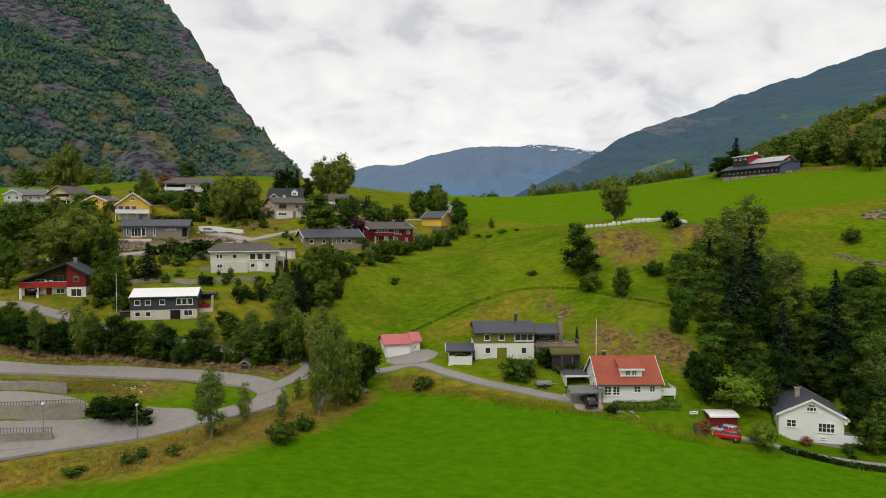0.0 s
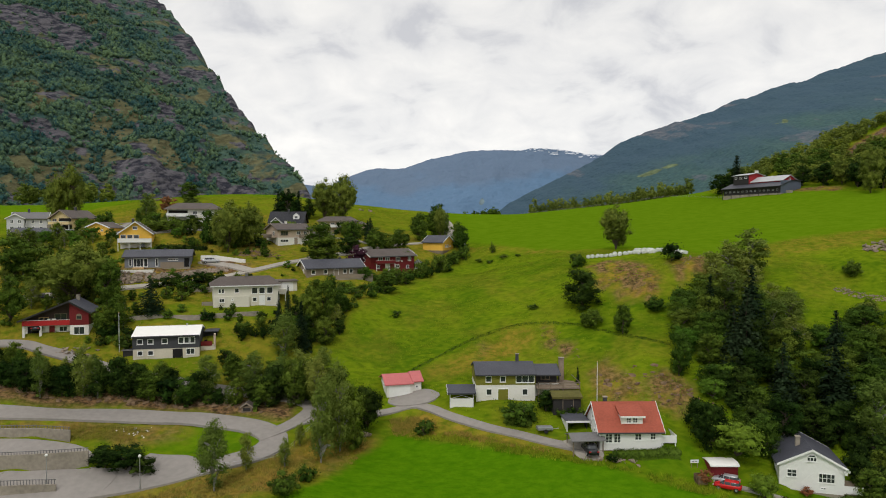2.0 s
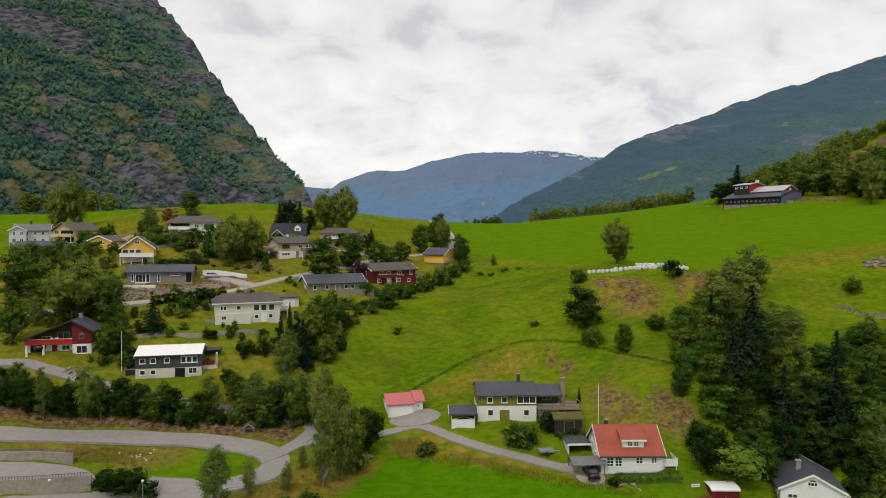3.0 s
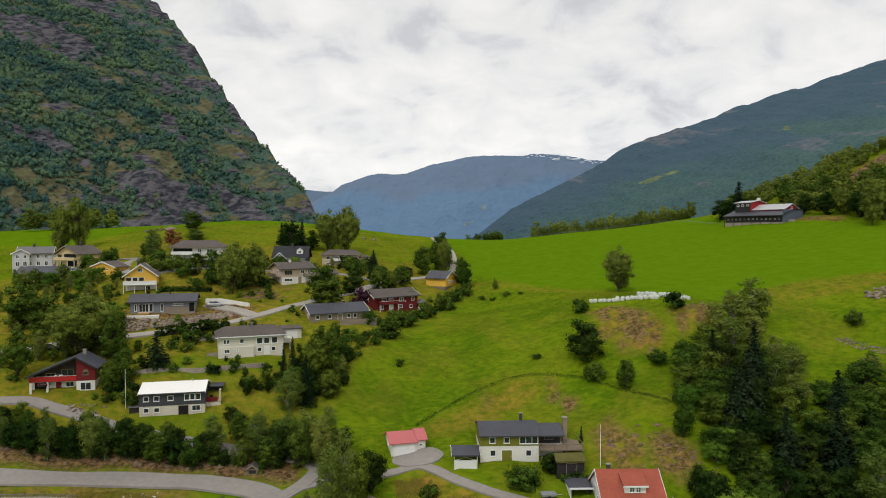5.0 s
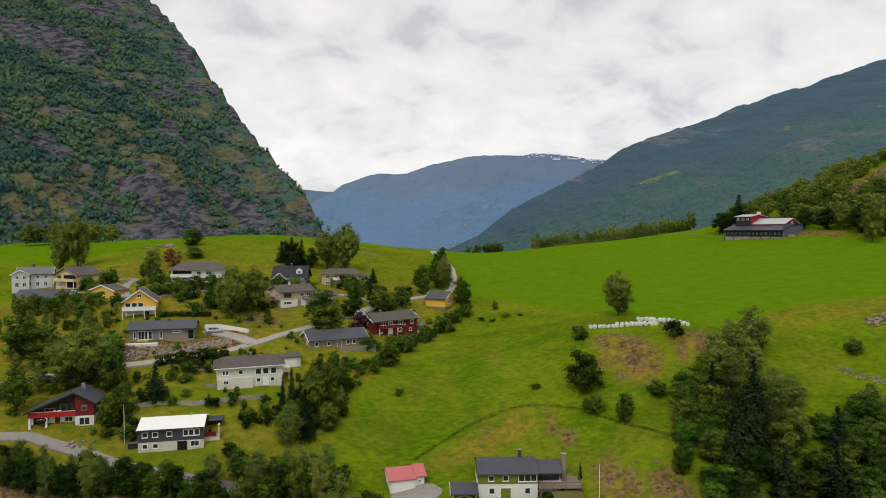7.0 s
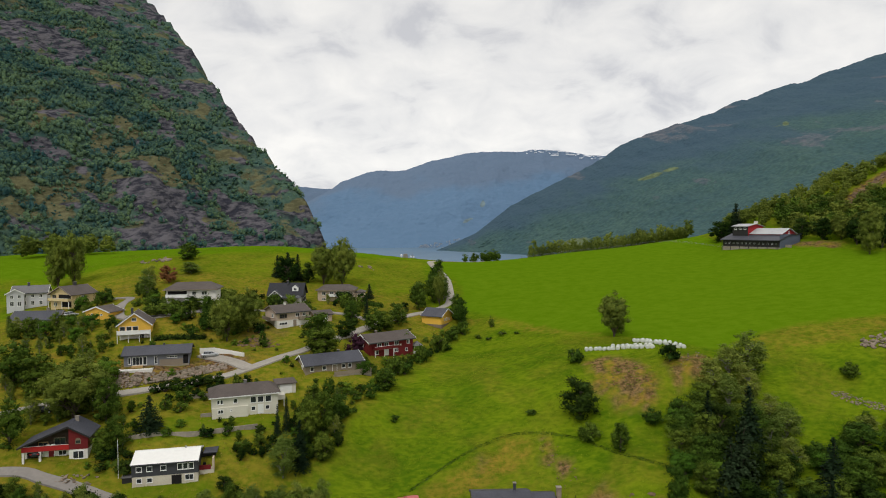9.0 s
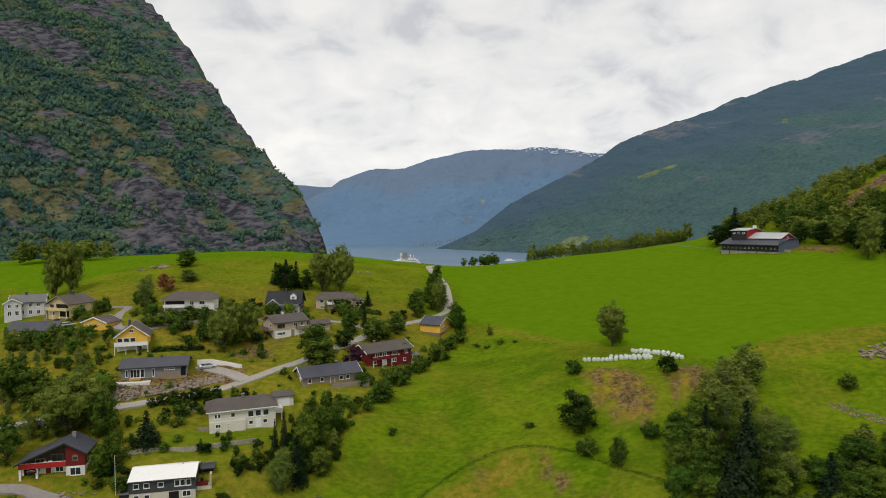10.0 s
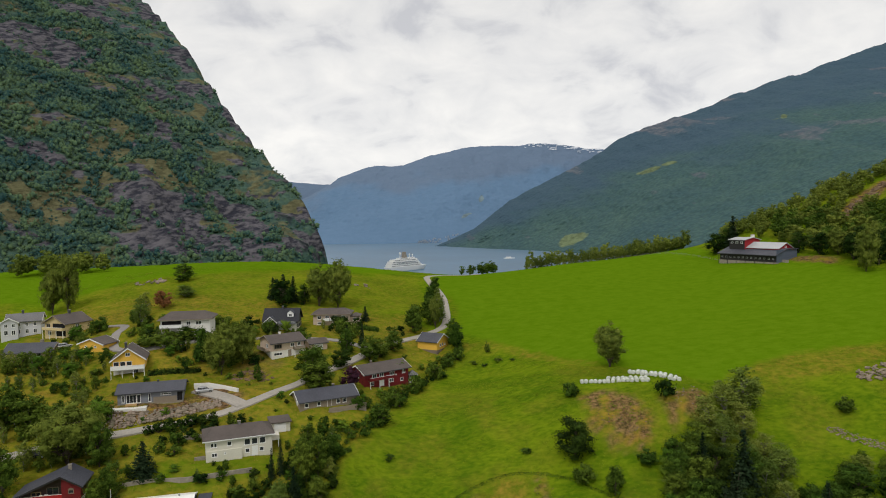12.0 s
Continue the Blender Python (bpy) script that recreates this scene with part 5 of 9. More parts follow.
def white_roof_house():
    h = House("detached_house", "long grey boarded house with a bright white metal roof", (-56.2, 117.6), 13, 11.8, 7.6, 11.0)
    h.root["size"] = (15.4, 7.6)
    h.root.scale.x = 0.96
    h.walls(M_PLASTER, 1.85, name="lower_wall", label="cream rendered ground floor")
    h.walls(M_DARKGREY, 4.2, -0.06, -0.06, 11.86, 7.66, 1.85, rise=1.1, name="upper_wall")
    h.roof(M_METAL, 4.2, 1.1, trim=M_TRIM, side=0.12, label="bright white metal roof")
    for u in (1.25, 3.1, 5.6):
        h.window("f", u, 3.2, 1.05, 0.95, at=-0.06)
    for u in (8.55, 9.55, 10.6):
        h.window("f", u, 3.25, 0.95, 1.2, at=-0.06)
    for u in (1.25, 3.1):
        h.window("f", u, 1.1, 1.0, 0.9)
    # flat dark panel on the wall in place of a shaded porch
    h.piece("porch_recess", M_DARK, (7.0, -0.03, 0.0, 8.8, 0.0, 1.7))
    h.window("f", 10.2, 1.15, 1.6, 1.1, 2)
    h.piece("roof_vent", M_STEEL, (8.9, 3.6, 5.2, 9.2, 3.9, 5.75))
    # terrace and carport on the east
    h.walls(M_PLASTER, 1.85, 11.9, 1.2, 14.6, 7.0, name="terrace_base")
    h.piece("terrace_rail", M_RED, (11.9, 1.1, 1.85, 14.0, 1.18, 2.7))
    h.piece("privacy_wall", M_BEIGE, (14.3, 1.0, 1.85, 14.6, 2.2, 4.0))
    h.piece("terrace_roof", M_SLATE, (12.3, 3.4, 4.1, 14.9, 7.4, 4.25))
    h.piece("terrace_back", M_BLACK, (11.9, 4.6, 1.85, 14.6, 4.75, 4.1))
    h.piece("terrace_chairs", M_CARPAINT_BLACK, (12.4, 1.8, 1.852, 12.95, 2.4, 2.3), (12.4, 2.35, 2.3, 12.95, 2.42, 2.8), (13.3, 1.8, 1.852, 13.85, 2.4, 2.3))
    h.piece("side_shed", M_BLACK, (-2.0, 1.0, -1.5, -0.1, 4.0, 1.5))
    h.piece("side_shed_roof", M_SLATE_GREY, (-2.2, 0.8, 1.502, -0.1, 4.2, 1.62))


def red_chalet():
    h = House("chalet", "dark red chalet with a broad gable and a red balcony", (-77.6, 119.6), 13, 12.0, 9.0, 14.6)
    h.walls(M_RENDER, 2.1, 0.3, 1.6, 8.5, 9.0, name="lower_wall")
    h.walls(M_RENDER, 2.1, 8.52, 0.0, 11.9, 9.0, name="corner_wall", label="white rendered corner room")
    h.walls(M_RED, 4.5, 8.5, -0.05, 11.95, 9.0, 2.1, name="upper_corner")
    bm = bmesh.new()
    prism(bm, [(0.4, 2.1), (11.95, 2.1), (11.95, 4.5), (8.5, 6.4), (0.4, 3.4)], 1, 1.6, 9.0)
    part("upper_wall", bm, M_UMBER, h.root, "dark brown boards behind the balcony")
    bm = bmesh.new()
    prism(bm, [(8.5, 4.5), (11.95, 4.5), (8.5, 6.38)], 1, -0.05, 1.58)
    part("gable_wall", bm, M_RED, h.root)
    bm = bmesh.new()
    prism(bm, [(-0.4, 2.95), (8.5, 6.45), (12.5, 4.2), (12.5, 4.4), (8.5, 6.68), (-0.4, 3.15)], 1, -0.9, 9.4)
    r = part("roof", bm, M_SLATE, h.root, "dark tiled roof")
    bm = bmesh.new()
    prism(bm, [(-0.45, 2.85), (8.5, 6.35), (12.55, 4.1), (12.55, 4.42), (8.5, 6.7), (-0.45, 3.17)], 1, -0.98, -0.91)
    part("bargeboard", bm, M_BLACK, r)
    h.balcony(0.1, 8.5, 2.25, 1.55, M_SCARLET, 0.85, y=1.6, posts=False, label="balcony with a red boarded rail")
    for x in (0.15, 3.1):
        h.piece("pillar", M_RENDER, (x, 0.1, -1.2, x + 0.4, 0.5, 2.05))
    # the garage's inner shade, as a dark panel on the closed wall
    h.piece("garage_opening", M_DARK, (0.7, 1.55, 0.0, 3.2, 1.6, 1.9))
    h.door("f", 5.0, 1.0, 1.95, M_RED, at=1.6)
    h.window("f", 7.0, 1.3, 1.5, 1.0, 2, at=1.6)
    h.window("f", 10.2, 1.05, 2.0, 1.5, 2)
    h.window("f", 6.6, 3.5, 2.2, 1.4, 2, at=1.6, trim=M_WOOD)
    h.window("f", 3.6, 3.1, 1.8, 0.9, 2, at=1.6, trim=M_NEWWOOD)
    h.window("f", 10.2, 3.5, 1.0, 0.7, 1, at=-0.05, trim=M_WOOD)
    bm = bmesh.new()
    prism(bm, [(10.2 + 0.5 * math.cos(k * math.pi / 8), 3.85 + 0.35 * math.sin(k * math.pi / 8)) for k in range(9)], 1, -0.13, -0.05)
    part("window_arch", bm, M_WOOD, h.root)
    h.root.scale = (0.95, 0.72, 1.0)
    h.chimney(8.9, 5.5, 6.0, 7.3, 0.6, M_CONCRETE)
    h.piece("balcony_flowers", M_LAMPGLASS, (4.6, -0.1, 3.2, 5.1, 0.02, 3.36), (5.4, -0.1, 3.2, 6.1, 0.02, 3.38))


def white_villa():
    h = House("detached_house", "white two-storey house with a dark hipped roof", (-47.8, 135.1), 21, 13.4, 8.2, 18.5)
    h.walls(M_CREAMWHITE, 4.25)
    h.piece("lower_front", M_CREAMWHITE, (0.0, -0.35, -1.5, 7.2, -0.003, 2.05))
    h.hip(M_SLATE_BROWN, 4.25, 1.7, 0.6, 2.2, trim=M_TRIM)
    for u, w in ((1.3, 0.6), (1.95, 0.6), (4.7, 0.9)):
        h.window("f", u, 3.2, w, 0.95)
    for u in (8.3, 9.8, 11.4):
        h.window("f", u, 3.1, 1.25, 1.35, trim=M_TRIM)
    h.window("f", 1.7, 1.25, 1.1, 0.85, 2, at=-0.35)
    h.window("f", 3.8, 1.4, 0.4, 0.4, at=-0.35)
    h.window("f", 8.3, 1.25, 0.9, 0.9)
    h.window("f", 11.2, 1.25, 0.9, 0.9)
    h.door("f", 9.8, 1.0, 1.95, M_TRIM)
    h.chimney(7.0, 4.1, 5.2, 6.5, 0.6, M_SLATE_GREY)
    h.piece("balcony_east", M_CREAMWHITE, (13.42, 2.2, 2.0, 15.2, 5.4, 3.0))
    h.piece("balcony_posts", M_TRIM, (14.9, 2.3, -1.4, 15.05, 2.45, 2.0), (14.9, 5.2, -1.4, 15.05, 5.35, 2.0))
    h.piece("side_wall", M_CONCRETE, (-2.2, 0.5, -1.4, -0.05, 0.75, 1.0))
    g = House("garage", "small white garage with a flat dark roof", (-37.2, 146.4), 21, 4.2, 5.0, 20.6, "garage", "outbuildings")
    g.walls(M_CREAMWHITE, 2.2)
    g.piece("roof", M_SLATE_BROWN, (-0.3, -0.4, 2.202, 4.5, 5.2, 2.4))
    g.door("f", 2.0, 2.4, 1.9, M_TRIM)


def grey_bungalow():
    h = House("bungalow", "long new grey bungalow with a dark roof, still unfinished", (-75.0, 153.6), 15, 14.4, 7.2, 25.4)
    h.walls(M_GREY, 2.7, rise=1.35)
    h.roof(M_SLATE, 2.7, 1.35, trim=M_DARKGREY, over=0.6, side=0.5)
    h.piece("foundation", M_CONCRETE, (-0.04, -0.05, -2.0, 14.44, -0.003, 0.1))
    h.window("f", 1.2, 1.3, 0.6, 1.7, 1, trim=M_TRIM)
    h.window("f", 3.0, 1.2, 2.2, 2.0, 3, trim=M_TRIM)
    h.window("f", 4.6, 1.2, 0.9, 2.0, 1, trim=M_TRIM)
    h.window("f", 7.0, 1.25, 0.6, 1.9, 1, trim=M_TRIM)
    h.window("f", 10.6, 1.9, 2.3, 0.5, 4, trim=M_TRIM)
    h.piece("unclad_wall", M_BROWN, (7.8, -0.06, -0.2, 13.0, -0.003, 1.3))
    # dark panel on the front for the shade of a carport
    h.piece("carport_recess", M_DARK, (13.1, -0.03, 0.0, 14.2, -0.003, 2.2))
    h.piece("patio", M_RENDER, (-2.6, -2.8, -1.2, 6.6, -0.06, -0.38), label="pale concrete patio slab")
    h.piece("timber_step", M_NEWWOOD, (1.8, -0.8, -0.5, 4.2, -0.07, 0.16))
    h.piece("stack", M_DARKGREY, (8.2, 3.4, 3.8, 8.6, 3.8, 4.6))


def taupe_bungalow():
    h = House("bungalow", "taupe boarded bungalow with a dark roof and white trim", (-32.4, 154.2), 28, 14.2, 7.4, 22.9)
    h.walls(M_BROWN, 2.5, rise=1.7)
    h.roof(M_SLATE, 2.5, 1.7, trim=M_TRIM, over=0.6, side=0.5)
    for u in (1.6, 4.6, 9.4, 11.0):
        h.window("f", u, 1.5, 0.95, 1.05)
    h.door("f", 7.2, 1.0, 2.0, M_BROWN)
    h.window("l", 2.6, 1.5, 1.0, 1.1, 2)
    h.piece("terrace", M_CONCRETE, (6.2, -2.6, -2.2, 15.6, -0.03, -0.1))
    h.piece("terrace_rail", M_BROWN, (6.2, -2.66, -0.1, 15.6, -2.6, 0.85), (15.54, -2.6, -0.1, 15.6, 0.0, 0.85))
    h.chimney(9.5, 4.0, 3.8, 4.7, 0.5)


def red_long_house():
    h = House("detached_house", "long dark red house with white windows and a grey roof", (-19.4, 173.2), 38, 14.0, 7.4, 23.4)
    h.walls(M_RED, 4.0, rise=1.6)
    h.roof(M_SLATE_BROWN, 4.0, 1.6, trim=M_TRIM, over=0.7, side=0.6)
    for u in (3.0, 5.2, 8.6, 12.4):
        h.window("f", u, 3.0, 1.4 if u < 9 else 1.0, 1.1, 2)
    for u in (2.2, 8.4):
        h.window("f", u, 1.1, 1.2, 1.0, 2)
    h.window("f", 11.8, 0.9, 0.9, 0.9)
    h.door("f", 5.4, 1.0, 2.0, M_TRIM)
    h.balcony(1.0, 7.0, 2.1, 1.2, M_RED, 0.7)
    h.window("l", 3.5, 3.0, 1.2, 1.1, 2)
    h.piece("porch_light_panel", M_LAMPGLASS, (9.7, -0.05, 2.2, 10.1, -0.003, 2.6))
    h.chimney(4.5, 4.0, 5.0, 6.2, 0.5, M_BRICK)
    g = House("gazebo", "small white glazed garden gazebo with a pointed roof", (-8.0, 181.4), 20, 2.4, 2.4, 23.0, "gazebo", "outbuildings")
    g.walls(M_TRIM, 0.8)
    for x in (0, 1.15, 2.3):
        g.piece("post", M_TRIM, (x, 0, 0.8, x + 0.1, 0.1, 2.0), (x, 2.3, 0.8, x + 0.1, 2.4, 2.0))
    g.piece("glazing", M_GLASS, (0.1, 0.03, 0.8, 2.3, 0.06, 2.0), (0.03, 0.1, 0.8, 0.06, 2.3, 2.0), (2.34, 0.1, 0.8, 2.37, 2.3, 2.0))
    bm = bmesh.new()
    base = [bm.verts.new(p) for p in ((-0.2, -0.2, 2.0), (2.6, -0.2, 2.0), (2.6, 2.6, 2.0), (-0.2, 2.6, 2.0))]
    tip = bm.verts.new((1.2, 1.2, 3.2))
    bm.faces.new(base)
    for i in range(4):
        bm.faces.new((base[i], base[(i + 1) % 4], tip))
    part("roof", bm, M_SLATE_GREY, g.root)


def yellow_cabin():
    h = House("cabin", "yellow wooden cabin with a dark grey roof on a stone base", (-6.6, 203.8), -28, 6.9, 7.4, 28.0)
    h.walls(M_STONE, 0.0, low=-3.0, name="stone_base", label="grey stone foundation")
    h.walls(M_YELLOW, 2.55, low=0.0, rise=1.9)
    h.roof(M_SLATE, 2.55, 1.9, trim=M_TRIM, over=0.45, side=0.35)
    for v in (2.0, 3.4):
        h.window("r", v, 1.4, 0.7, 0.9, trim=M_TRIM)
    h.window("r", 4.9, 1.3, 0.5, 0.5)


def beige_house():
    h = House("detached_house", "beige two-storey house with a brown-grey roof", (-45.8, 180.8), 36, 9.4, 8.6, 30.2)
    h.walls(M_RENDER, 2.0, name="lower_wall")
    h.walls(M_BEIGE, 4.3, -0.04, -0.04, 9.44, 8.64, 2.0, rise=1.5, name="upper_wall")
    h.roof(M_SLATE_BROWN, 4.3, 1.5, over=0.7, side=0.6, trim=M_BROWN)
    h.window("f", 1.8, 3.2, 2.2, 1.2, 3, at=-0.04, trim=M_BROWN)
    h.window("f", 6.0, 3.3, 1.2, 1.0, 2, at=-0.04)
    h.window("f", 8.0, 3.3, 1.0, 1.0, 2, at=-0.04)
    h.window("f", 1.8, 1.1, 2.4, 0.8, 3)
    h.door("f", 5.2, 1.0, 2.0, M_BROWN)
    h.balcony(6.2, 9.4, 2.1, 1.2, M_BROWN, 0.8)
    h.window("l", 3.0, 3.2, 1.2, 1.1, 2, at=-0.04)
    bm = bmesh.new()
    box(bm, -1.5, 1.0, 1.9, -0.06, 7.4, 2.05)
    box(bm, -1.5, 1.0, 2.05, -1.42, 7.4, 2.9)
    part("side_balcony", bm, M_BROWN, h.root)
    h.chimney(4.0, 4.2, 5.2, 6.6, 0.6, M_RENDER)
    g = House("garage", "low garage with a flat concrete roof in the bank", (-44.5, 172.5), 32, 6.4, 4.0, 26.4, "garage", "outbuildings")
    g.walls(M_CONCRETE, 1.7, 0, 0.6)
    g.piece("roof", M_CONCRETE, (-0.5, -0.2, 1.702, 6.9, 4.2, 1.95))
    k = House("garage", "small garage with a brown-grey pitched roof", (-37.0, 189.2), 30, 5.2, 4.6, 30.6, "garage", "outbuildings")
    k.walls(M_BEIGE, 2.1, rise=0.9)
    k.roof(M_SLATE_BROWN, 2.1, 0.9, trim=M_BROWN)
    k.door("f", 2.6, 2.4, 1.9, M_TRIM)


def black_roof_house():
    h = House("detached_house", "dark grey house with a steep black roof and white dormers", (-55.4, 208.4), 1, 12.6, 9.0, 34.2)
    h.walls(M_RENDER, 1.9, 3.0, -0.03, 12.6, 9.0, name="lower_wall")
    h.walls(M_DARKGREY, 3.3, low=0.0, rise=4.0, y0=0.0)
    h.roof(M_SLATE_BLACK, 3.3, 4.0, trim=M_BLACK, over=0.6, side=0.7)
    h.walls(M_TRIM, 5.9, 8.8, 1.0, 11.2, 4.0, 3.6, ridge="y", rise=1.0, name="dormer_wall")
    h.roof(M_SLATE, 5.9, 1.0, 8.8, 1.0, 11.2, 4.0, ridge="y", over=0.25, side=0.2, thick=0.1)
    h.window("f", 10.0, 5.1, 1.2, 1.0, 2, at=1.0)
    # gabled wing to the front on the west
    h.walls(M_DARKGREY, 2.6, 0.4, -2.4, 5.4, 0.2, ridge="y", rise=2.2, name="front_wing")
    h.roof(M_SLATE, 2.6, 2.2, 0.4, -2.4, 5.4, 2.0, ridge="y", trim=M_TRIM, over=0.4, side=0.3)
    h.window("f", 2.9, 1.4, 2.6, 1.4, 4, at=-2.4)
    h.window("f", 2.9, 3.5, 1.0, 0.8, 2, at=-2.4)
    for u in (6.8, 9.0, 11.4):
        h.window("f", u, 2.5, 1.1, 1.0, 2)
    h.balcony(5.6, 12.4, 1.9, 1.6, M_GREY, 0.8)
    h.chimney(6.6, 3.6, 5.6, 8.3, 0.7, M_DARKGREY)
    h.root.scale = (0.82, 0.82, 0.80)


def cream_low_house():
    h = House("detached_house", "pale beige house with a broad low grey roof", (-41.6, 217.4), 2, 12.0, 7.4, 33.6)
    h.walls(M_BEIGE, 3.6)
    h.hip(M_SLATE_BROWN, 3.6, 1.6, 0.7, 2.6, trim=M_BROWN)
    for u in (2.0, 4.6, 7.2, 10.0):
        h.window("f", u, 2.5, 1.3, 1.1, 2)
    h.balcony(3.4, 9.6, 1.6, 1.2, M_TRIM, 0.8)
    h.window("f", 2.0, 0.6, 1.2, 0.8, 2)
    h.walls(M_BEIGE, 2.6, 12.03, 1.5, 15.2, 6.0, name="wing_wall")
    h.hip(M_SLATE_BROWN, 2.6, 0.9, 0.4, 1.6, 12.4, 1.5, 15.2, 6.0)
    h.window("f", 13.6, 1.6, 1.2, 1.0, 2, at=1.5)


def white_hillside_house():
    h = House("detached_house", "white two-storey house with a broad brown-grey roof", (-79.2, 187.6), 10, 13.6, 8.4, 35.7)
    h.walls(M_RENDER, 4.6)
    h.hip(M_SLATE_BROWN, 4.6, 1.9, 0.8, 2.8, trim=M_BROWN)
    # shade of a loggia put on the wall as a dark panel
    h.piece("loggia", M_DARK, (0.4, -0.04, 2.9, 5.6, -0.003, 4.2))
    h.balcony(0.0, 6.0, 2.5, 1.4, M_TRIM, 0.8)
    h.window("f", 7.6, 3.5, 1.2, 1.1, 2)
    h.window("f", 10.4, 3.5, 1.6, 1.1, 2)
    h.window("f", 1.8, 1.1, 1.4, 1.6, 2)
    h.window("f", 8.0, 1.2, 1.0, 0.8, 1)


def yellow_gable_house():
    h = House("detached_house", "yellow gabled house with a white balcony on posts", (-82.0, 165.2), 19, 8.2, 9.0, 29.4)
    h.root.scale = (0.93, 0.93, 0.95)
    h.walls(M_RENDER, 1.9, 0.2, 1.2, 7.8, 9.0, name="lower_wall")
    h.walls(M_YELLOW, 4.3, low=1.9, ridge="y", rise=3.0)
    h.roof(M_SLATE_BROWN, 4.3, 3.0, ridge="y", trim=M_TRIM, over=0.5, side=0.6)
    for u in (1.1, 2.7, 4.3):
        h.window("f", u, 3.3, 1.4, 1.2, 1)
    h.window("f", 4.0, 5.7, 1.2, 0.9, 2)
    h.balcony(-0.2, 8.2, 1.95, 1.4, M_TRIM, 0.95, label="white boarded balcony on posts")
    h.window("f", 5.6, 0.9, 1.6, 1.2, 2, at=1.2)
    h.chimney(3.0, 5.0, 6.4, 8.2, 0.6)


def yellow_annex():
    h = House("garage", "low yellow building with a shallow brown-grey roof", (-99.4, 181.8), -12, 7.6, 5.6, 32.6, "garage", "outbuildings")
    h.walls(M_YELLOW, 2.3, ridge="y", rise=1.4)
    h.roof(M_SLATE_BROWN, 2.3, 1.4, ridge="y", trim=M_TRIM, over=0.5, side=0.4)
    h.window("f", 2.2, 1.6, 0.7, 0.5)
    h.window("f", 5.2, 1.6, 0.7, 0.5)


def cream_chalet():
    h = House("detached_house", "cream chalet with a brown-grey gable roof and balcony", (-121.2, 202.2), -20, 8.8, 8.6, 33.9)
    h.walls(M_CREAM, 4.0, ridge="y", rise=2.3)
    h.roof(M_SLATE_BROWN, 4.0, 2.3, ridge="y", trim=M_BROWN, over=0.6, side=0.8)
    h.window("f", 1.6, 3.2, 1.6, 1.1, 2, trim=M_BROWN)
    # two dark panels paint the shade above and below the balcony
    h.piece("upper_loggia", M_DARK, (3.4, -0.04, 2.2, 8.4, -0.003, 3.9), label="dark panel painting the shade behind the balcony")
    h.piece("loggia", M_DARK, (4.6, -0.04, 0.1, 8.6, -0.003, 1.8))
    h.balcony(0.4, 8.9, 2.1, 1.3, M_CREAM, 0.75)
    h.window("f", 2.0, 0.9, 1.4, 1.2, 2)
    h.window("r", 4.0, 3.0, 1.2, 1.0, 2)
    h.chimney(4.4, 5.0, 5.6, 7.4, 0.6)


def white_upper_house():
    h = House("detached_house", "pale grey house with a grey roof at the village edge", (-134.8, 204.6), 24, 9.4, 8.4, 33.4)
    h.walls(M_PALEGREY, 4.4, rise=1.9)
    h.roof(M_SLATE_GREY, 4.4, 1.9, trim=M_TRIM, over=0.5, side=0.5)
    for u in (1.4, 3.4, 5.6, 7.8):
        h.window("f", u, 3.4, 0.9, 1.1, 2)
        h.window("f", u, 1.2, 1.0, 1.4, 2)
    h.window("l", 3.0, 1.4, 2.2, 1.5, 3)
    h.window("l", 5.6, 3.4, 1.2, 1.1, 2)
    h.chimney(4.0, 4.2, 5.6, 7.4, 0.6)
    h.walls(M_PALEGREY, 4.4, -1.2, -1.4, 3.4, 6.0, ridge="y", rise=1.3, name="gabled_wing")
    h.roof(M_SLATE_GREY, 4.4, 1.3, -1.2, -1.4, 3.4, 6.0, ridge="y", trim=M_TRIM, over=0.45, side=0.45)
    for u in (0.2, 2.2):
        h.window("f", u, 3.4, 0.9, 1.1, 2, at=-1.4)
        h.window("f", u, 1.2, 1.1, 1.5, 2, at=-1.4)


def brown_low_house():
    h = House("bungalow", "low bungalow with a dark brown roof behind trees", (-119.4, 180.4), 8, 12.0, 7.2, 30.6)
    h.walls(M_BEIGE, 2.3, rise=1.8)
    h.roof(M_SLATE, 2.3, 1.8, trim=M_BROWN, over=0.7, side=0.5)
    for u in (4.0, 6.6, 9.0, 11.2):
        h.window("f", u, 1.4, 1.1, 1.1, 2)
    h.chimney(8.2, 4.0, 3.6, 4.9, 0.7, M_CONCRETE)


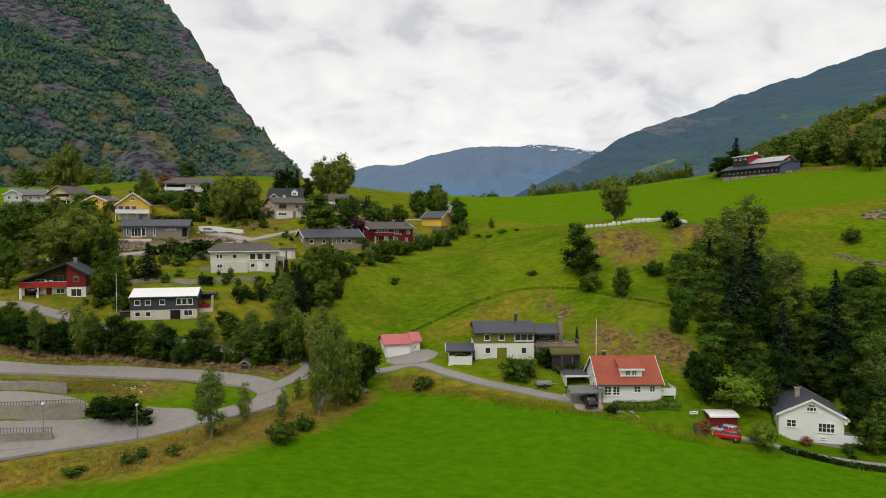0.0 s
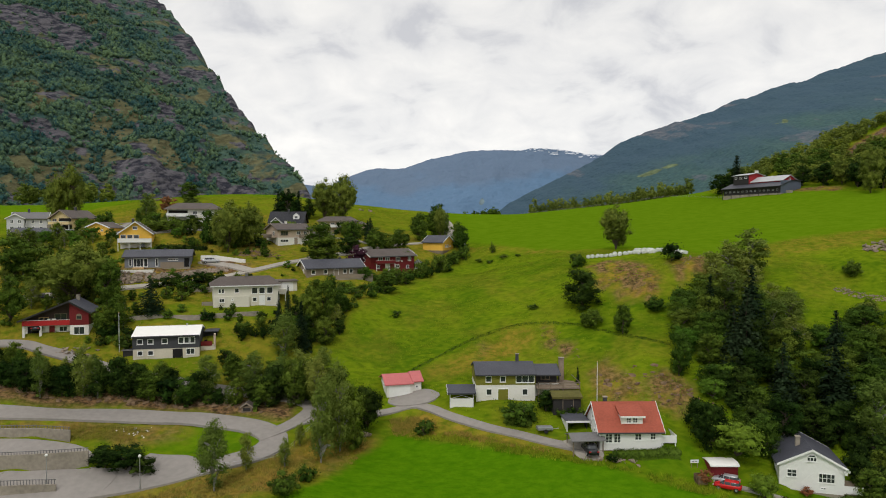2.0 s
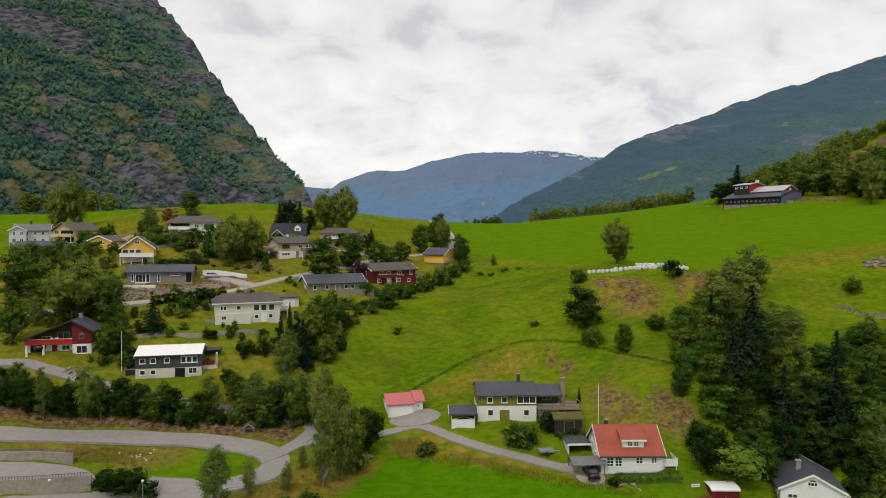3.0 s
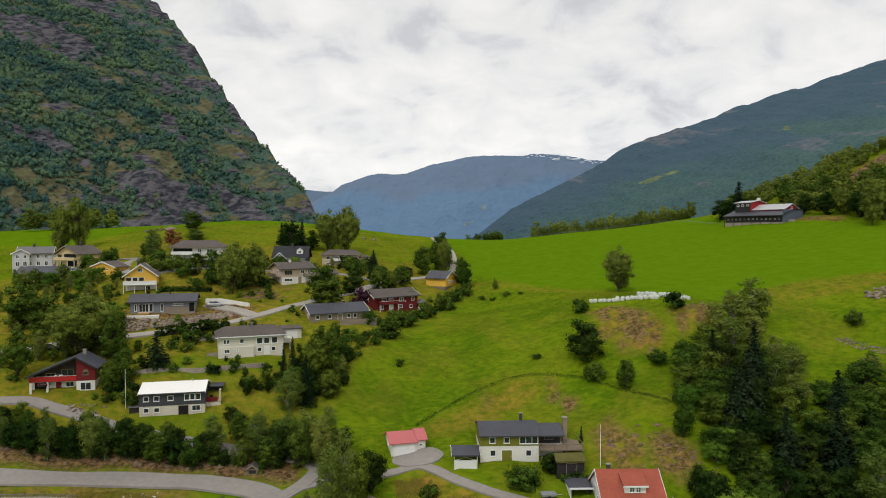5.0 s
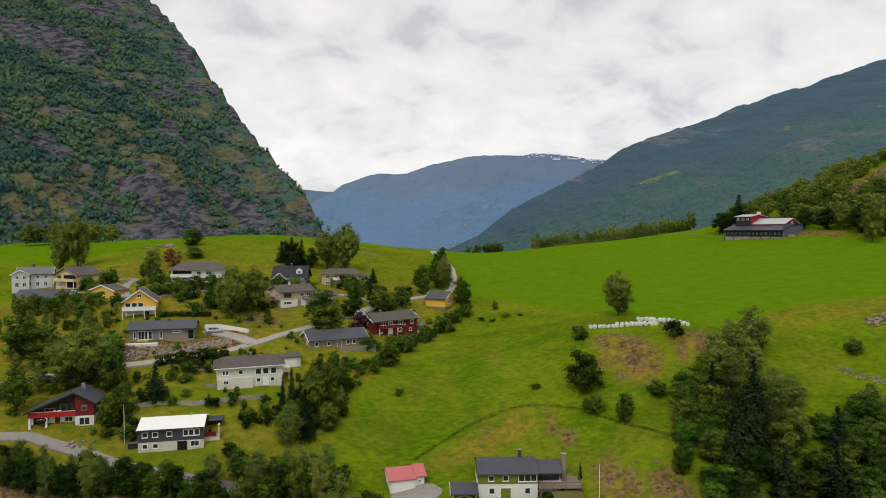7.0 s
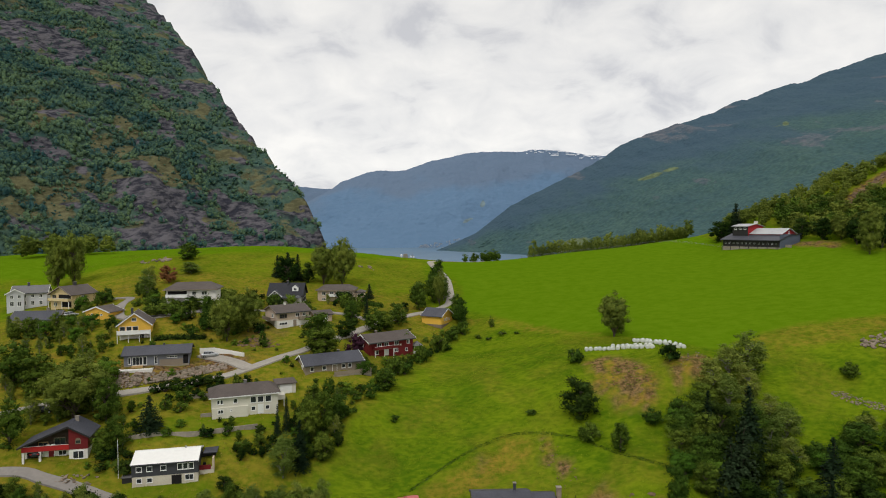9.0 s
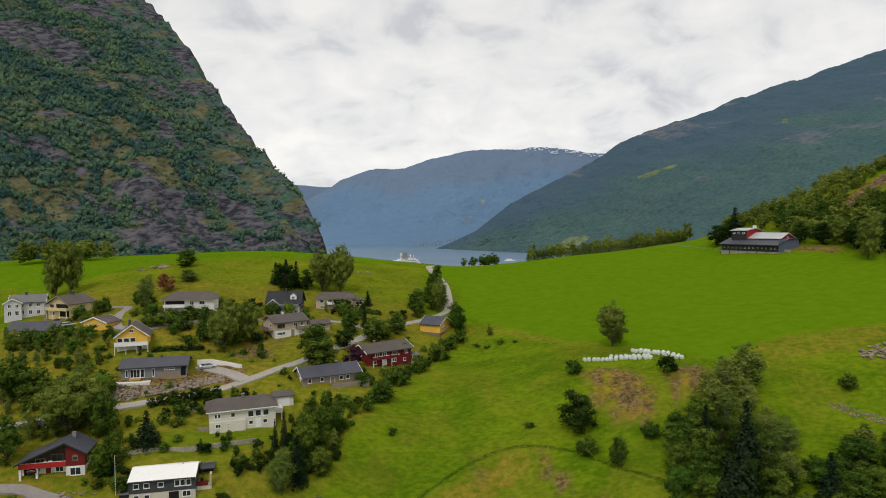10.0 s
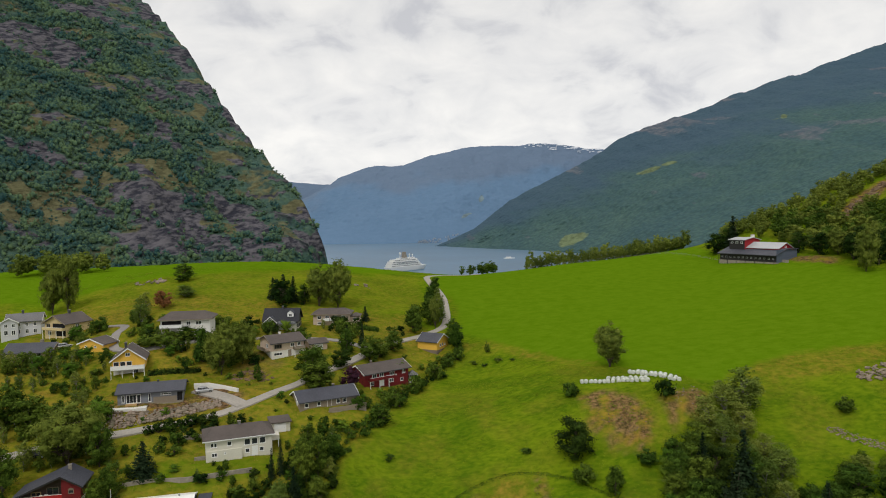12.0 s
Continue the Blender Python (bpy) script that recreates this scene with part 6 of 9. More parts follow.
def barn():
    h = House("barn", "large red and dark barn with pale metal roofs", (122.0, 287.5), -65, 28.0, 12.0, 48.6, "barn", "farm buildings")
    h.walls(M_CONCRETE, 0.5, 0, 0, 28, 12, -5.0, name="base_wall", label="bare concrete base")
    h.walls(M_BLACK, 3.4, 0.05, 0.25, 27.9, 6.0, 0.5, name="front_wall")
    for k in range(13):
        h.window("f", 1.4 + 2.1 * k, 1.9, 0.8, 0.6, 1, at=0.25, trim=M_GREYMETAL)
    bm = bmesh.new()
    prism(bm, [(-0.9, 3.15), (-0.9, 3.35), (6.0, 5.9), (12.4, 5.9), (12.4, 5.7), (6.0, 5.65)], 0, -0.6, 28.5)
    part("lean_roof", bm, M_SLATE, h.root, "long slate-blue lean-to roof")
    h.piece("eave_beam", M_BLACK, (-0.5, -0.8, 3.0, 28.4, -0.65, 3.16))
    for k in range(7):
        h.piece("post", M_BLACK, (0.2 + 4.55 * k, -0.78, -2.5, 0.36 + 4.55 * k, -0.62, 3.1))
    h.walls(M_BLUEGREY, 5.5, 27.92, 0.25, 28.1, 12.0, 0.5, name="end_wall", label="blue-grey metal gable wall")
    # taller red block with a pale roof
    h.walls(M_BARN_RED, 9.0, 2.2, 3.6, 10.0, 12.6, 2.0, ridge="x", rise=0.9, name="tower_wall", label="bright red boarded block")
    h.roof(M_GREYMETAL, 9.0, 0.9, 2.2, 3.6, 10.0, 12.6, ridge="x", over=0.6, side=0.6, thick=0.2)
    h.piece("tower_front", M_BLACK, (2.2, 3.5, 5.0, 10.0, 3.597, 9.0))
    for k in range(3):
        h.window("f", 3.6 + 2.5 * k, 8.0, 1.2, 0.8, at=3.5)
    # long red block with a pale roof
    h.walls(M_BARN_RED, 5.9, 10.1, 4.5, 25.5, 13.0, 2.0, ridge="x", rise=2.1, name="barn_wall")
    h.roof(M_GREYMETAL, 5.9, 2.1, 10.8, 4.5, 25.5, 13.0, over=0.5, side=0.6, thick=0.2)
    h.window("r", 8.7, 6.5, 1.0, 0.9, 2, at=25.5)
    h.chimney(9.0, 9.5, 9.0, 11.2, 1.1, M_RENDER)
    h.piece("ramp_wall", M_CONCRETE, (28.2, 3.0, -4.0, 31.0, 3.4, 1.6))


for build in (olive_house, carport_lean, pink_garage, red_roof_house, annex_garage, open_carport, sod_shed, white_gable_house, red_shed, white_roof_house, red_chalet, white_villa,
              grey_bungalow, taupe_bungalow, red_long_house, yellow_cabin, beige_house, black_roof_house, cream_low_house, white_hillside_house, yellow_gable_house, yellow_annex,
              cream_chalet, white_upper_house, brown_low_house, barn):
    build()


# ---------- plants ----------
def shade_normals(me, soft):
    """Gives each blade the rounded shading of the clump that it belongs to."""
    attr = me.attributes.new("custom_normal", "FLOAT_VECTOR", "POINT")
    soft = soft / (np.linalg.norm(soft, axis=1)[:, None] + 1e-9)
    attr.data.foreach_set("vector", soft.astype(np.float32).ravel())


def unit_ball():
    bm = bmesh.new()
    bmesh.ops.create_icosphere(bm, subdivisions=1, radius=1.0)
    verts, tris = np.array([v.co[:] for v in bm.verts]), np.array([[v.index for v in f.verts] for f in bm.faces])
    bm.free()
    return verts, tris


BALL = unit_ball()


def cores(centre, radius, rng, lean=0.0):
    """The dense inner leafage of clumps: one small uneven ball each, as corners, triangles and shading."""
    v, t = BALL
    n = len(centre)
    ball = v[None] * rng.uniform(0.82, 1.12, (n, len(v), 1))
    verts = centre[:, None] + ball * radius[:, None]
    tris = t[None] + np.arange(n)[:, None, None] * len(v)
    return verts.reshape(-1, 3), tris.reshape(-1, 3), (v[None] + lean + np.zeros((n, 1, 1))).reshape(-1, 3)


def leaf_quads(centre, normal, size, rng, soft, slim=0.62):
    """The four corners of one bent blade at each centre, turned to the side of its clump."""
    n = len(centre)
    normal = normal / np.linalg.norm(normal, axis=1)[:, None]
    normal = normal * np.where((normal * soft).sum(1) < 0, -1, 1)[:, None]
    u = np.cross(normal, rng.normal(size=(n, 3)))
    u /= np.linalg.norm(u, axis=1)[:, None] + 1e-9
    v = np.cross(normal, u)
    s = size[:, None]
    bend = normal * s * rng.uniform(-0.3, 0.3, (n, 1))
    return np.stack((centre - u * s * 0.5, centre - v * s * 0.5 * slim + bend, centre + u * s * 0.5, centre + v * s * 0.5 * slim + bend), 1)


def blade_mesh(name, quads, material, soft, inner):
    """One mesh of leaf blades round the dense balls of their clumps."""
    verts, tris, round_soft = inner
    n, m, f = len(quads), len(verts), len(tris)
    me = bpy.data.meshes.new(name)
    me.vertices.add(n * 4 + m)
    me.vertices.foreach_set("co", np.concatenate((quads.reshape(-1, 3), verts)).astype(np.float32).ravel())
    me.loops.add(n * 4 + f * 3)
    me.loops.foreach_set("vertex_index", np.concatenate((np.arange(n * 4), tris.ravel() + n * 4)))
    me.polygons.add(n + f)
    me.polygons.foreach_set("loop_start", np.concatenate((np.arange(n) * 4, n * 4 + np.arange(f) * 3)))
    me.update()
    me.validate()
    me.materials.append(material)
    shade_normals(me, np.concatenate((np.repeat(soft, 4, 0), round_soft)))
    return me


NO_CORES = (np.zeros((0, 3)), np.zeros((0, 3), int), np.zeros((0, 3)))


def leaf_mesh(name, centre, normal, size, material, rng, slim=0.62, soft=None, inner=NO_CORES):
    """Many small leaf sprays: one bent blade at each centre, facing its normal."""
    soft = normal if soft is None else soft
    return blade_mesh(name, leaf_quads(centre, normal, size, rng, soft, slim), material, soft, inner)


def sphere_points(n, rng):
    p = rng.normal(size=(n, 3))
    return p / np.linalg.norm(p, axis=1)[:, None]


def crown_points(rng, high, wide, base, lobes, per_lobe, lobe_size, leaf, droop=0.0, taper=0.0, solid=0.6):
    """Leaf places on the skins of many rounded lobes that fill an uneven crown."""
    mid, ry = (high + base) / 2, (high - base) / 2
    lobes, lobe_size, per_lobe = int(lobes * 1.5), lobe_size * 0.82, int(per_lobe * 0.72)
    d = sphere_points(lobes, rng)
    reach = rng.uniform(0.2, 0.98, (lobes, 1)) ** 0.65
    c = d * reach * np.array([wide / 2, wide / 2, ry]) * 0.88
    narrow = 1 - taper * (c[:, 2:] / ry + 1) / 2
    c[:, :2] *= narrow
    c[:, 2] += mid
    r = lobe_size * wide * rng.uniform(0.7, 1.3, lobes) * narrow[:, 0]
    centre, normal, size, soft = [], [], [], []
    for k in range(lobes):
        out = (c[k] - np.array([0, 0, base + (high - base) * 0.35])) / np.array([wide / 2, wide / 2, ry])
        p = sphere_points(per_lobe, rng)
        p[:, 2] = np.where(rng.random(per_lobe) < 0.35, np.abs(p[:, 2]), p[:, 2])
        shell = rng.uniform(0.5, 1.35, (per_lobe, 1))
        q = c[k] + p * shell * r[k] * np.array([1, 1, 0.8])
        q[:, 2] -= droop * rng.random(per_lobe) * np.linalg.norm(p[:, :2], axis=1) * r[k]
        centre.append(q)
        soft.append(p + out * 0.5 + rng.normal(size=p.shape) * 0.35)
        normal.append(soft[-1] + rng.normal(size=p.shape) * 0.25)
        size.append(rng.uniform(0.65, 1.35, per_lobe) * leaf)
    outs = (c - np.array([0, 0, base + (high - base) * 0.35])) / np.array([wide / 2, wide / 2, ry])
    verts, tris, ball_soft = cores(c, r[:, None] * solid * np.array([1, 1, 0.8]), rng)
    inner = (verts, tris, ball_soft + np.repeat(outs * 0.5, len(BALL[0]), 0))
    return np.concatenate(centre), np.concatenate(normal), np.concatenate(size), c, np.concatenate(soft), inner


def trunk_mesh(name, rng, high, radius, targets, material, stems=1):
    """A tapered, slightly bent trunk with limbs that grow out of it into the crown."""
    bm = bmesh.new()
    foot = []
    for s in range(stems):
        lean = rng.normal(size=2) * (0.03 if stems == 1 else 0.16)
        pts = [Vector((lean[0] * z + rng.normal() * 0.02 * z, lean[1] * z + rng.normal() * 0.02 * z, z)) for z in np.linspace(-0.4, high * 0.9, 8)]
        rings = [[bm.verts.new(p + Vector((math.cos(k * math.tau / 6), math.sin(k * math.tau / 6), 0)) * radius * (1 - i / 8.5)) for k in range(6)] for i, p in enumerate(pts)]
        for a, b in zip(rings[:-1], rings[1:]):
            for k in range(6):
                bm.faces.new((a[k], a[(k + 1) % 6], b[(k + 1) % 6], b[k]))
        bm.faces.new(rings[-1])
        foot.append(rings[0])
        for c in targets[s::stems]:
            tip = Vector(c)
            i = max(1, min(6, int((tip.z - 0.2 * high) / (high * 0.9) * 7)))
            k = int((math.atan2(tip.y - pts[i].y, tip.x - pts[i].x) % math.tau) / math.tau * 6) % 6
            base = (rings[i][k], rings[i][(k + 1) % 6], rings[i + 1][k])
            mid = pts[i].lerp(tip, 0.5) + Vector((0, 0, 0.06 * high))
            ring = [bm.verts.new(mid + (v.co - pts[i]) * 0.35) for v in base]
            end = bm.verts.new(tip)
            for q in range(3):
                bm.faces.new((base[q], base[(q + 1) % 3], ring[(q + 1) % 3], ring[q]))
                bm.faces.new((ring[q], ring[(q + 1) % 3], end))
    for a, b in zip(foot[:-1], foot[1:]):
        bm.faces.new((a[0], a[1], b[3], b[4]))
    me = bpy.data.meshes.new(name)
    bm.to_mesh(me)
    bm.free()
    me.materials.append(material)
    return me


def spruce_points(rng, high, wide, leaf):
    centre, normal, size = [], [], []
    z = high * 0.05
    while z < high * 0.99:
        f = z / high
        r = wide / 2 * (1 - f) ** 0.85 * rng.uniform(0.82, 1.12)
        n = int(6 + 12 * (1 - f))
        for k in range(n):
            a = rng.uniform(0, math.tau)
            reach = r * rng.uniform(0.75, 1.15)
            steps = max(2, int(reach / (leaf * 0.55)))
            for s in np.linspace(0.15, 1, steps):
                q = np.array([math.cos(a) * reach * s, math.sin(a) * reach * s, z - reach * (0.28 * s + 0.18 * s * s) + 0.25 * reach * max(0, s - 0.8)])
                q += rng.normal(size=3) * leaf * 0.25
                centre.append(q)
                normal.append(np.array([math.cos(a) * 0.35, math.sin(a) * 0.35, 1.0]) + rng.normal(size=3) * 0.5)
                size.append(leaf * rng.uniform(0.8, 1.5))
        z += high * 0.024 + 0.05
    return np.array(centre), np.array(normal), np.array(size)


# kind: height, width, base of crown, lobes, leaves a lobe, lobe size, leaf, droop, taper, leaves, bark, category, labels
TREES = {
    "broad": (8.0, 6.0, -0.5, 34, 130, 0.20, 0.28, 0.0, 0.15, M_LEAF_BROAD, M_BARK, "tree", "leafy green broadleaf tree with a rounded crown"),
    "great": (15.0, 13.0, 0.2, 70, 180, 0.15, 0.38, 0.0, 0.1, M_LEAF_HAZEL, M_BARK, "tree", "tall spreading broadleaf tree with a dense crown"),
    "birch": (9.0, 5.0, -0.2, 54, 112, 0.165, 0.195, 0.9, 0.3, M_LEAF_BIRCH, M_BIRCHBARK, "tree", "slender birch with pale bark and airy leaves"),
    "dark": (8.0, 6.0, -0.8, 34, 130, 0.20, 0.28, 0.0, 0.1, M_LEAF_DARK, M_BARK, "tree", "dense dark green round tree"),
    "fresh": (6.0, 6.0, -0.5, 26, 100, 0.20, 0.30, 0.0, 0.1, M_LEAF_FRESH, M_BARK, "tree", "bright green bushy broadleaf tree"),
    "bush": (2.4, 3.0, -0.4, 14, 62, 0.24, 0.19, 0.0, 0.0, M_LEAF_BROAD, M_BARK, "bush", "rounded leafy green bush"),
    "dim_bush": (2.4, 3.0, -0.4, 14, 62, 0.24, 0.19, 0.0, 0.0, M_LEAF_DARK, M_BARK, "bush", "dark green garden bush"),
    "pale_bush": (2.0, 2.6, -0.35, 14, 55, 0.22, 0.19, 0.0, 0.0, M_LEAF_FRESH, M_BARK, "bush", "light green low bush"),
    "shrub": (4.0, 7.0, -0.6, 34, 95, 0.17, 0.24, 0.0, 0.0, M_LEAF_BROAD, M_BARK, "bush", "broad dense mound of green shrubs"),
    "purple": (6.0, 6.0, 0.3, 26, 85, 0.20, 0.28, 0.0, 0.1, M_LEAF_PURPLE, M_BARK, "tree", "dark purple-leaved garden tree"),
    "rust": (5.0, 5.5, 0.3, 24, 70, 0.20, 0.26, 0.0, 0.1, M_LEAF_RUST, M_BARK, "tree", "reddish brown leaved small tree"),
    "hazel": (8.0, 6.0, 0.5, 22, 36, 0.21, 0.57, 0.0, 0.1, M_LEAF_HAZEL, M_BARK, "tree", "light green hillside birch"),
    "spruce": (12.0, 5.6, 0.0, 0, 0, 0, 0.42, 0.0, 0.0, M_NEEDLES, M_BARK, "tree", "dark pointed spruce with drooping branches"),
}
VARIANTS = {"shrub": 2, "broad": 4, "great": 2, "birch": 3, "bush": 3, "dim_bush": 2, "spruce": 3, "dark": 2, "hazel": 3}
GROWN = {}
PLANTED = [0]


def grow(kind, variant, coarse=False):
    """One tree or bush of a kind, at the origin, at its full size; small and far ones have fewer, larger sprays."""
    high, wide, base, lobes, per, lobe, leaf, droop, taper, leaves, bark, category, label = TREES[kind]
    if coarse:
        per, leaf = int(per * 0.48), leaf * 1.36
    rng = np.random.default_rng(sum(map(ord, kind)) * 10 + variant)
    name = {"bush": "bush", "dim_bush": "bush", "pale_bush": "bush", "spruce": "spruce", "birch": "birch", "shrub": "bush"}.get(kind, "tree")
    root = thing(name, 0, 0, 0, 0, label, category)
    if kind == "spruce":
        c, n, s = spruce_points(rng, high, wide, leaf)
        inner = NO_CORES
        soft = np.column_stack((c[:, :2] / (np.linalg.norm(c[:, :2], axis=1)[:, None] + 0.3), np.full(len(c), 0.55))) + rng.normal(size=c.shape) * 0.3
        trunk = trunk_mesh("trunk", rng, high, 0.17, [], bark)
    else:
        c, n, s, cores_at, soft, inner = crown_points(rng, high, wide, base, lobes, per, lobe, leaf, droop, taper, 0.36 if kind == "birch" else 0.54)
        trunk = trunk_mesh("trunk", rng, high * 0.72, (0.013 if kind == "birch" else 0.02) * high, cores_at[cores_at[:, 2] < 0.7 * high][::3], bark, 1 if category == "tree" and kind != "great" else 3)
    for part_name, me in (("trunk", trunk), ("crown", leaf_mesh("crown", c, n, s, leaves, rng, soft=soft, inner=inner))):
        ob = new(part_name, me)
        ob.parent = root
    return root


def plant(kind, x, y, high, wide=None, group="", sink=0.05):
    if kind == "broad" and high > 11.5:
        kind = "great"
    if kind == "bush" and (wide or 0) > 4.4:
        kind = "shrub"
    spec = TREES[kind]
    variant = PLANTED[0] % VARIANTS.get(kind, 1)
    PLANTED[0] += 1
    wide = high * spec[1] / spec[0] if wide is None else wide
    turn = (PLANTED[0] * 137.5) % 360
    place = pose(x, y, ground_z(x, y) - sink, 0, 0, turn)
    coarse = y > 138 or high < 4.2
    key = (kind, variant, coarse)
    if key not in GROWN:
        GROWN[key] = grow(kind, variant, coarse)
        ob = GROWN[key]
    else:
        ob = copy_thing(GROWN[key], place)
    ob.matrix_basis = place @ Matrix.Diagonal((wide / spec[1], wide / spec[1], high / spec[0], 1))
    if group:
        ob["group"] = group
    return ob


def clear_of(x, y, gap=1.0):
    """Whether a place is off the roads and outside the houses."""
    if float(road_flat(np.array([x]), np.array([y]))[0]) > 0.05:
        return False
    for m, w, d in FOOTPRINTS:
        q = m @ Vector((x, y, 0))
        if -gap < q.x < w + gap and -gap < q.y < d + gap:
            return False
    return True


def scatter(kinds, outline, count, low, high, seed, group, gap=1.2, spread=1.0):
    """Trees at random over an outline, not on roads or in houses."""
    rng = random.Random(seed)
    xs, ys = [p[0] for p in outline], [p[1] for p in outline]
    done, places = 0, []
    for _ in range(count * 40):
        x, y = rng.uniform(min(xs), max(xs)), rng.uniform(min(ys), max(ys))
        if not bool(inside(outline, np.array([x]), np.array([y]))[0]) or not clear_of(x, y, gap):
            continue
        h = rng.uniform(low, high)
        if any((x - a) ** 2 + (y - b) ** 2 < (0.28 * (h + c) * spread) ** 2 for a, b, c in places):
            continue
        places.append((x, y, h))
        kind = rng.choice(kinds)
        plant(kind, x, y, h, h * TREES[kind][1] / TREES[kind][0] * rng.uniform(0.8, 1.2), group)
        done += 1
        if done == count:
            break


FOOTPRINTS = [(o.matrix_world.inverted(), *o["size"]) for o in scene.objects if o.get("size")]
for o in scene.objects:
    if o.get("size"):
        del o["size"]


# ---------- single trees and bushes: kind, x, y, height, width ----------
plant("birch", -30.5, 85.7, 10.8, 5.3)
plant("birch", -27.7, 90.6, 6.5, 2.7)
plant("birch", -22.6, 91.8, 4.8, 2.2)
plant("birch", -21.8, 97.9, 3.9, 2.2)
plant("birch", -18.0, 94.6, 14.8, 5.8)
plant("birch", -24.8, 112.0, 9.5, 6.2)
plant("birch", -28.2, 112.3, 8.2, 5.6)
plant("birch", -21.1, 112.1, 10.5, 6.0)
plant("birch", -15.8, 98.2, 15.6, 5.8)
plant("broad", -14.0, 99.7, 10.0, 5.1)
plant("dark", -12.4, 105.0, 8.6, 5.4)
plant("dark", -68.9, 107.2, 6.6, 4.5)
plant("birch", -66.3, 106.6, 8.2, 4.0)
plant("dark", -63.7, 108.3, 5.9, 4.3)
plant("birch", -60.0, 108.0, 9.9, 4.8)
plant("birch", -57.7, 108.3, 8.2, 3.7)
plant("dark", -54.8, 109.3, 7.9, 5.3)
plant("dark", -51.5, 110.3, 6.2, 4.4)
plant("dark", -47.7, 111.5, 5.8, 4.8)
plant("birch", -40.5, 111.7, 8.3, 5.4)
plant("broad", -37.1, 114.7, 5.8, 4.5)
plant("birch", -33.0, 112.6, 8.3, 5.2)
plant("dark", -28.6, 109.9, 8.0, 5.1)
plant("broad", -25.0, 109.3, 9.1, 5.3)
plant("birch", -21.6, 109.3, 10.1, 5.5)
plant("dark", -39.8, 119.0, 3.1, 3.5)
plant("spruce", -27.6, 126.0, 9.5, 4.6)
plant("birch", -30.2, 123.0, 9.5, 7.0)
plant("spruce", -33.7, 133.0, 6.2, 2.0)
plant("spruce", -32.2, 134.7, 7.2, 2.4)
plant("dim_bush", -46.9, 129.4, 2.2, 3.4)
plant("bush", -42.9, 130.2, 2.4, 2.6)
plant("dim_bush", -37.0, 132.2, 1.9, 2.8)
for x, y, high in ((-63.5, 143.6, 2.4), (-61.3, 144.3, 2.9), (-59.1, 144.8, 3.2), (-57.0, 145.3, 2.7), (-54.8, 146.3, 3.3), (-52.8, 147.1, 3.0), (-50.8, 148.2, 2.6)):
    plant("dim_bush" if high < 3 else "dark", x, y, high, high * 1.15, "shrubs beside the village road")
plant("broad", -27.4, 133.0, 9.2, 5.7)
plant("broad", -24.8, 135.7, 9.4, 6.1)
plant("broad", -22.1, 140.8, 5.9, 5.3)
plant("dark", -23.1, 137.8, 6.6, 4.7)
plant("bush", -16.5, 148.6, 3.9, 4.3)
plant("broad", -13.6, 154.9, 5.1, 6.7)
plant("bush", -9.7, 165.7, 3.5, 4.3)
plant("bush", -6.4, 176.6, 4.3, 4.6)
plant("bush", -1.5, 188.2, 5.2, 5.8)
plant("bush", 2.7, 195.4, 4.1, 5.4)
plant("broad", 5.4, 203.4, 9.2, 5.6)
plant("broad", -3.1, 227.6, 10.3, 7.8)
plant("broad", -8.0, 220.5, 9.2, 5.7)
plant("great", -75.4, 133.4, 13.6, 14.0)
plant("broad", -88.3, 142.0, 10.1, 9.8)
plant("broad", -95.2, 144.4, 11.0, 8.7)
plant("broad", -82.4, 123.7, 9.7, 6.4)
plant("broad", -68.4, 132.4, 9.4, 6.8)
plant("spruce", -58.3, 129.7, 7.0, 6.8)
plant("broad", -62.4, 125.0, 7.0, 4.9)
plant("broad", -63.6, 121.9, 6.4, 4.2)
plant("great", -56.2, 170.3, 14.5, 9.6)
plant("great", -52.6, 176.7, 12.2, 8.6)
plant("broad", -63.5, 176.7, 9.8, 6.1)
plant("birch", -94.9, 212.6, 9.6, 5.5)
plant("broad", -97.9, 251.4, 7.0, 8.7)
plant("spruce", -56.3, 237.8, 9.5, 5.3)
plant("spruce", -52.7, 237.9, 9.1, 5.3)
plant("spruce", -60.0, 237.8, 7.9, 4.5)
plant("dark", -48.5, 236.5, 8.2, 6.1)
plant("broad", -29.6, 164.6, 8.3, 9.3)
plant("dark", -26.7, 180.5, 6.0, 6.2)
plant("spruce", -27.2, 195.4, 6.5, 2.7)
plant("spruce", -23.0, 197.0, 6.8, 3.1)
plant("broad", -17.2, 191.9, 6.3, 6.9)
plant("broad", -13.5, 198.3, 6.9, 6.8)
plant("broad", 44.2, 169.1, 11.8, 9.6)
plant("dark", 28.9, 136.1, 9.5, 8.9)
plant("bush", 29.3, 129.8, 3.6, 5.1)
plant("broad", 34.2, 125.3, 6.3, 3.9)
plant("dim_bush", 51.0, 147.2, 4.8, 5.4)
plant("bush", 14.8, 199.6, 3.6, 2.2)
plant("birch", 65.5, 98.8, 13.4, 8.5)
plant("dark", 61.6, 101.1, 7.6, 7.0)
plant("dark", 57.3, 101.3, 7.0, 6.4)
plant("dark", 52.5, 100.1, 7.1, 6.0)
plant("dark", 39.7, 97.0, 8.8, 6.2)
plant("fresh", 42.9, 95.8, 6.5, 8.7)
plant("dark", 38.5, 99.0, 6.7, 4.3)
plant("broad", 47.5, 96.7, 6.6, 5.8)
plant("broad", 40.0, 111.1, 8.7, 4.8)
plant("bush", 89.9, 144.2, 3.5, 4.7)
plant("fresh", 43.7, 88.7, 4.3, 4.4)
plant("broad", 58.5, 88.9, 5.1, 5.0)
plant("bush", 55.4, 88.2, 2.0, 2.6)
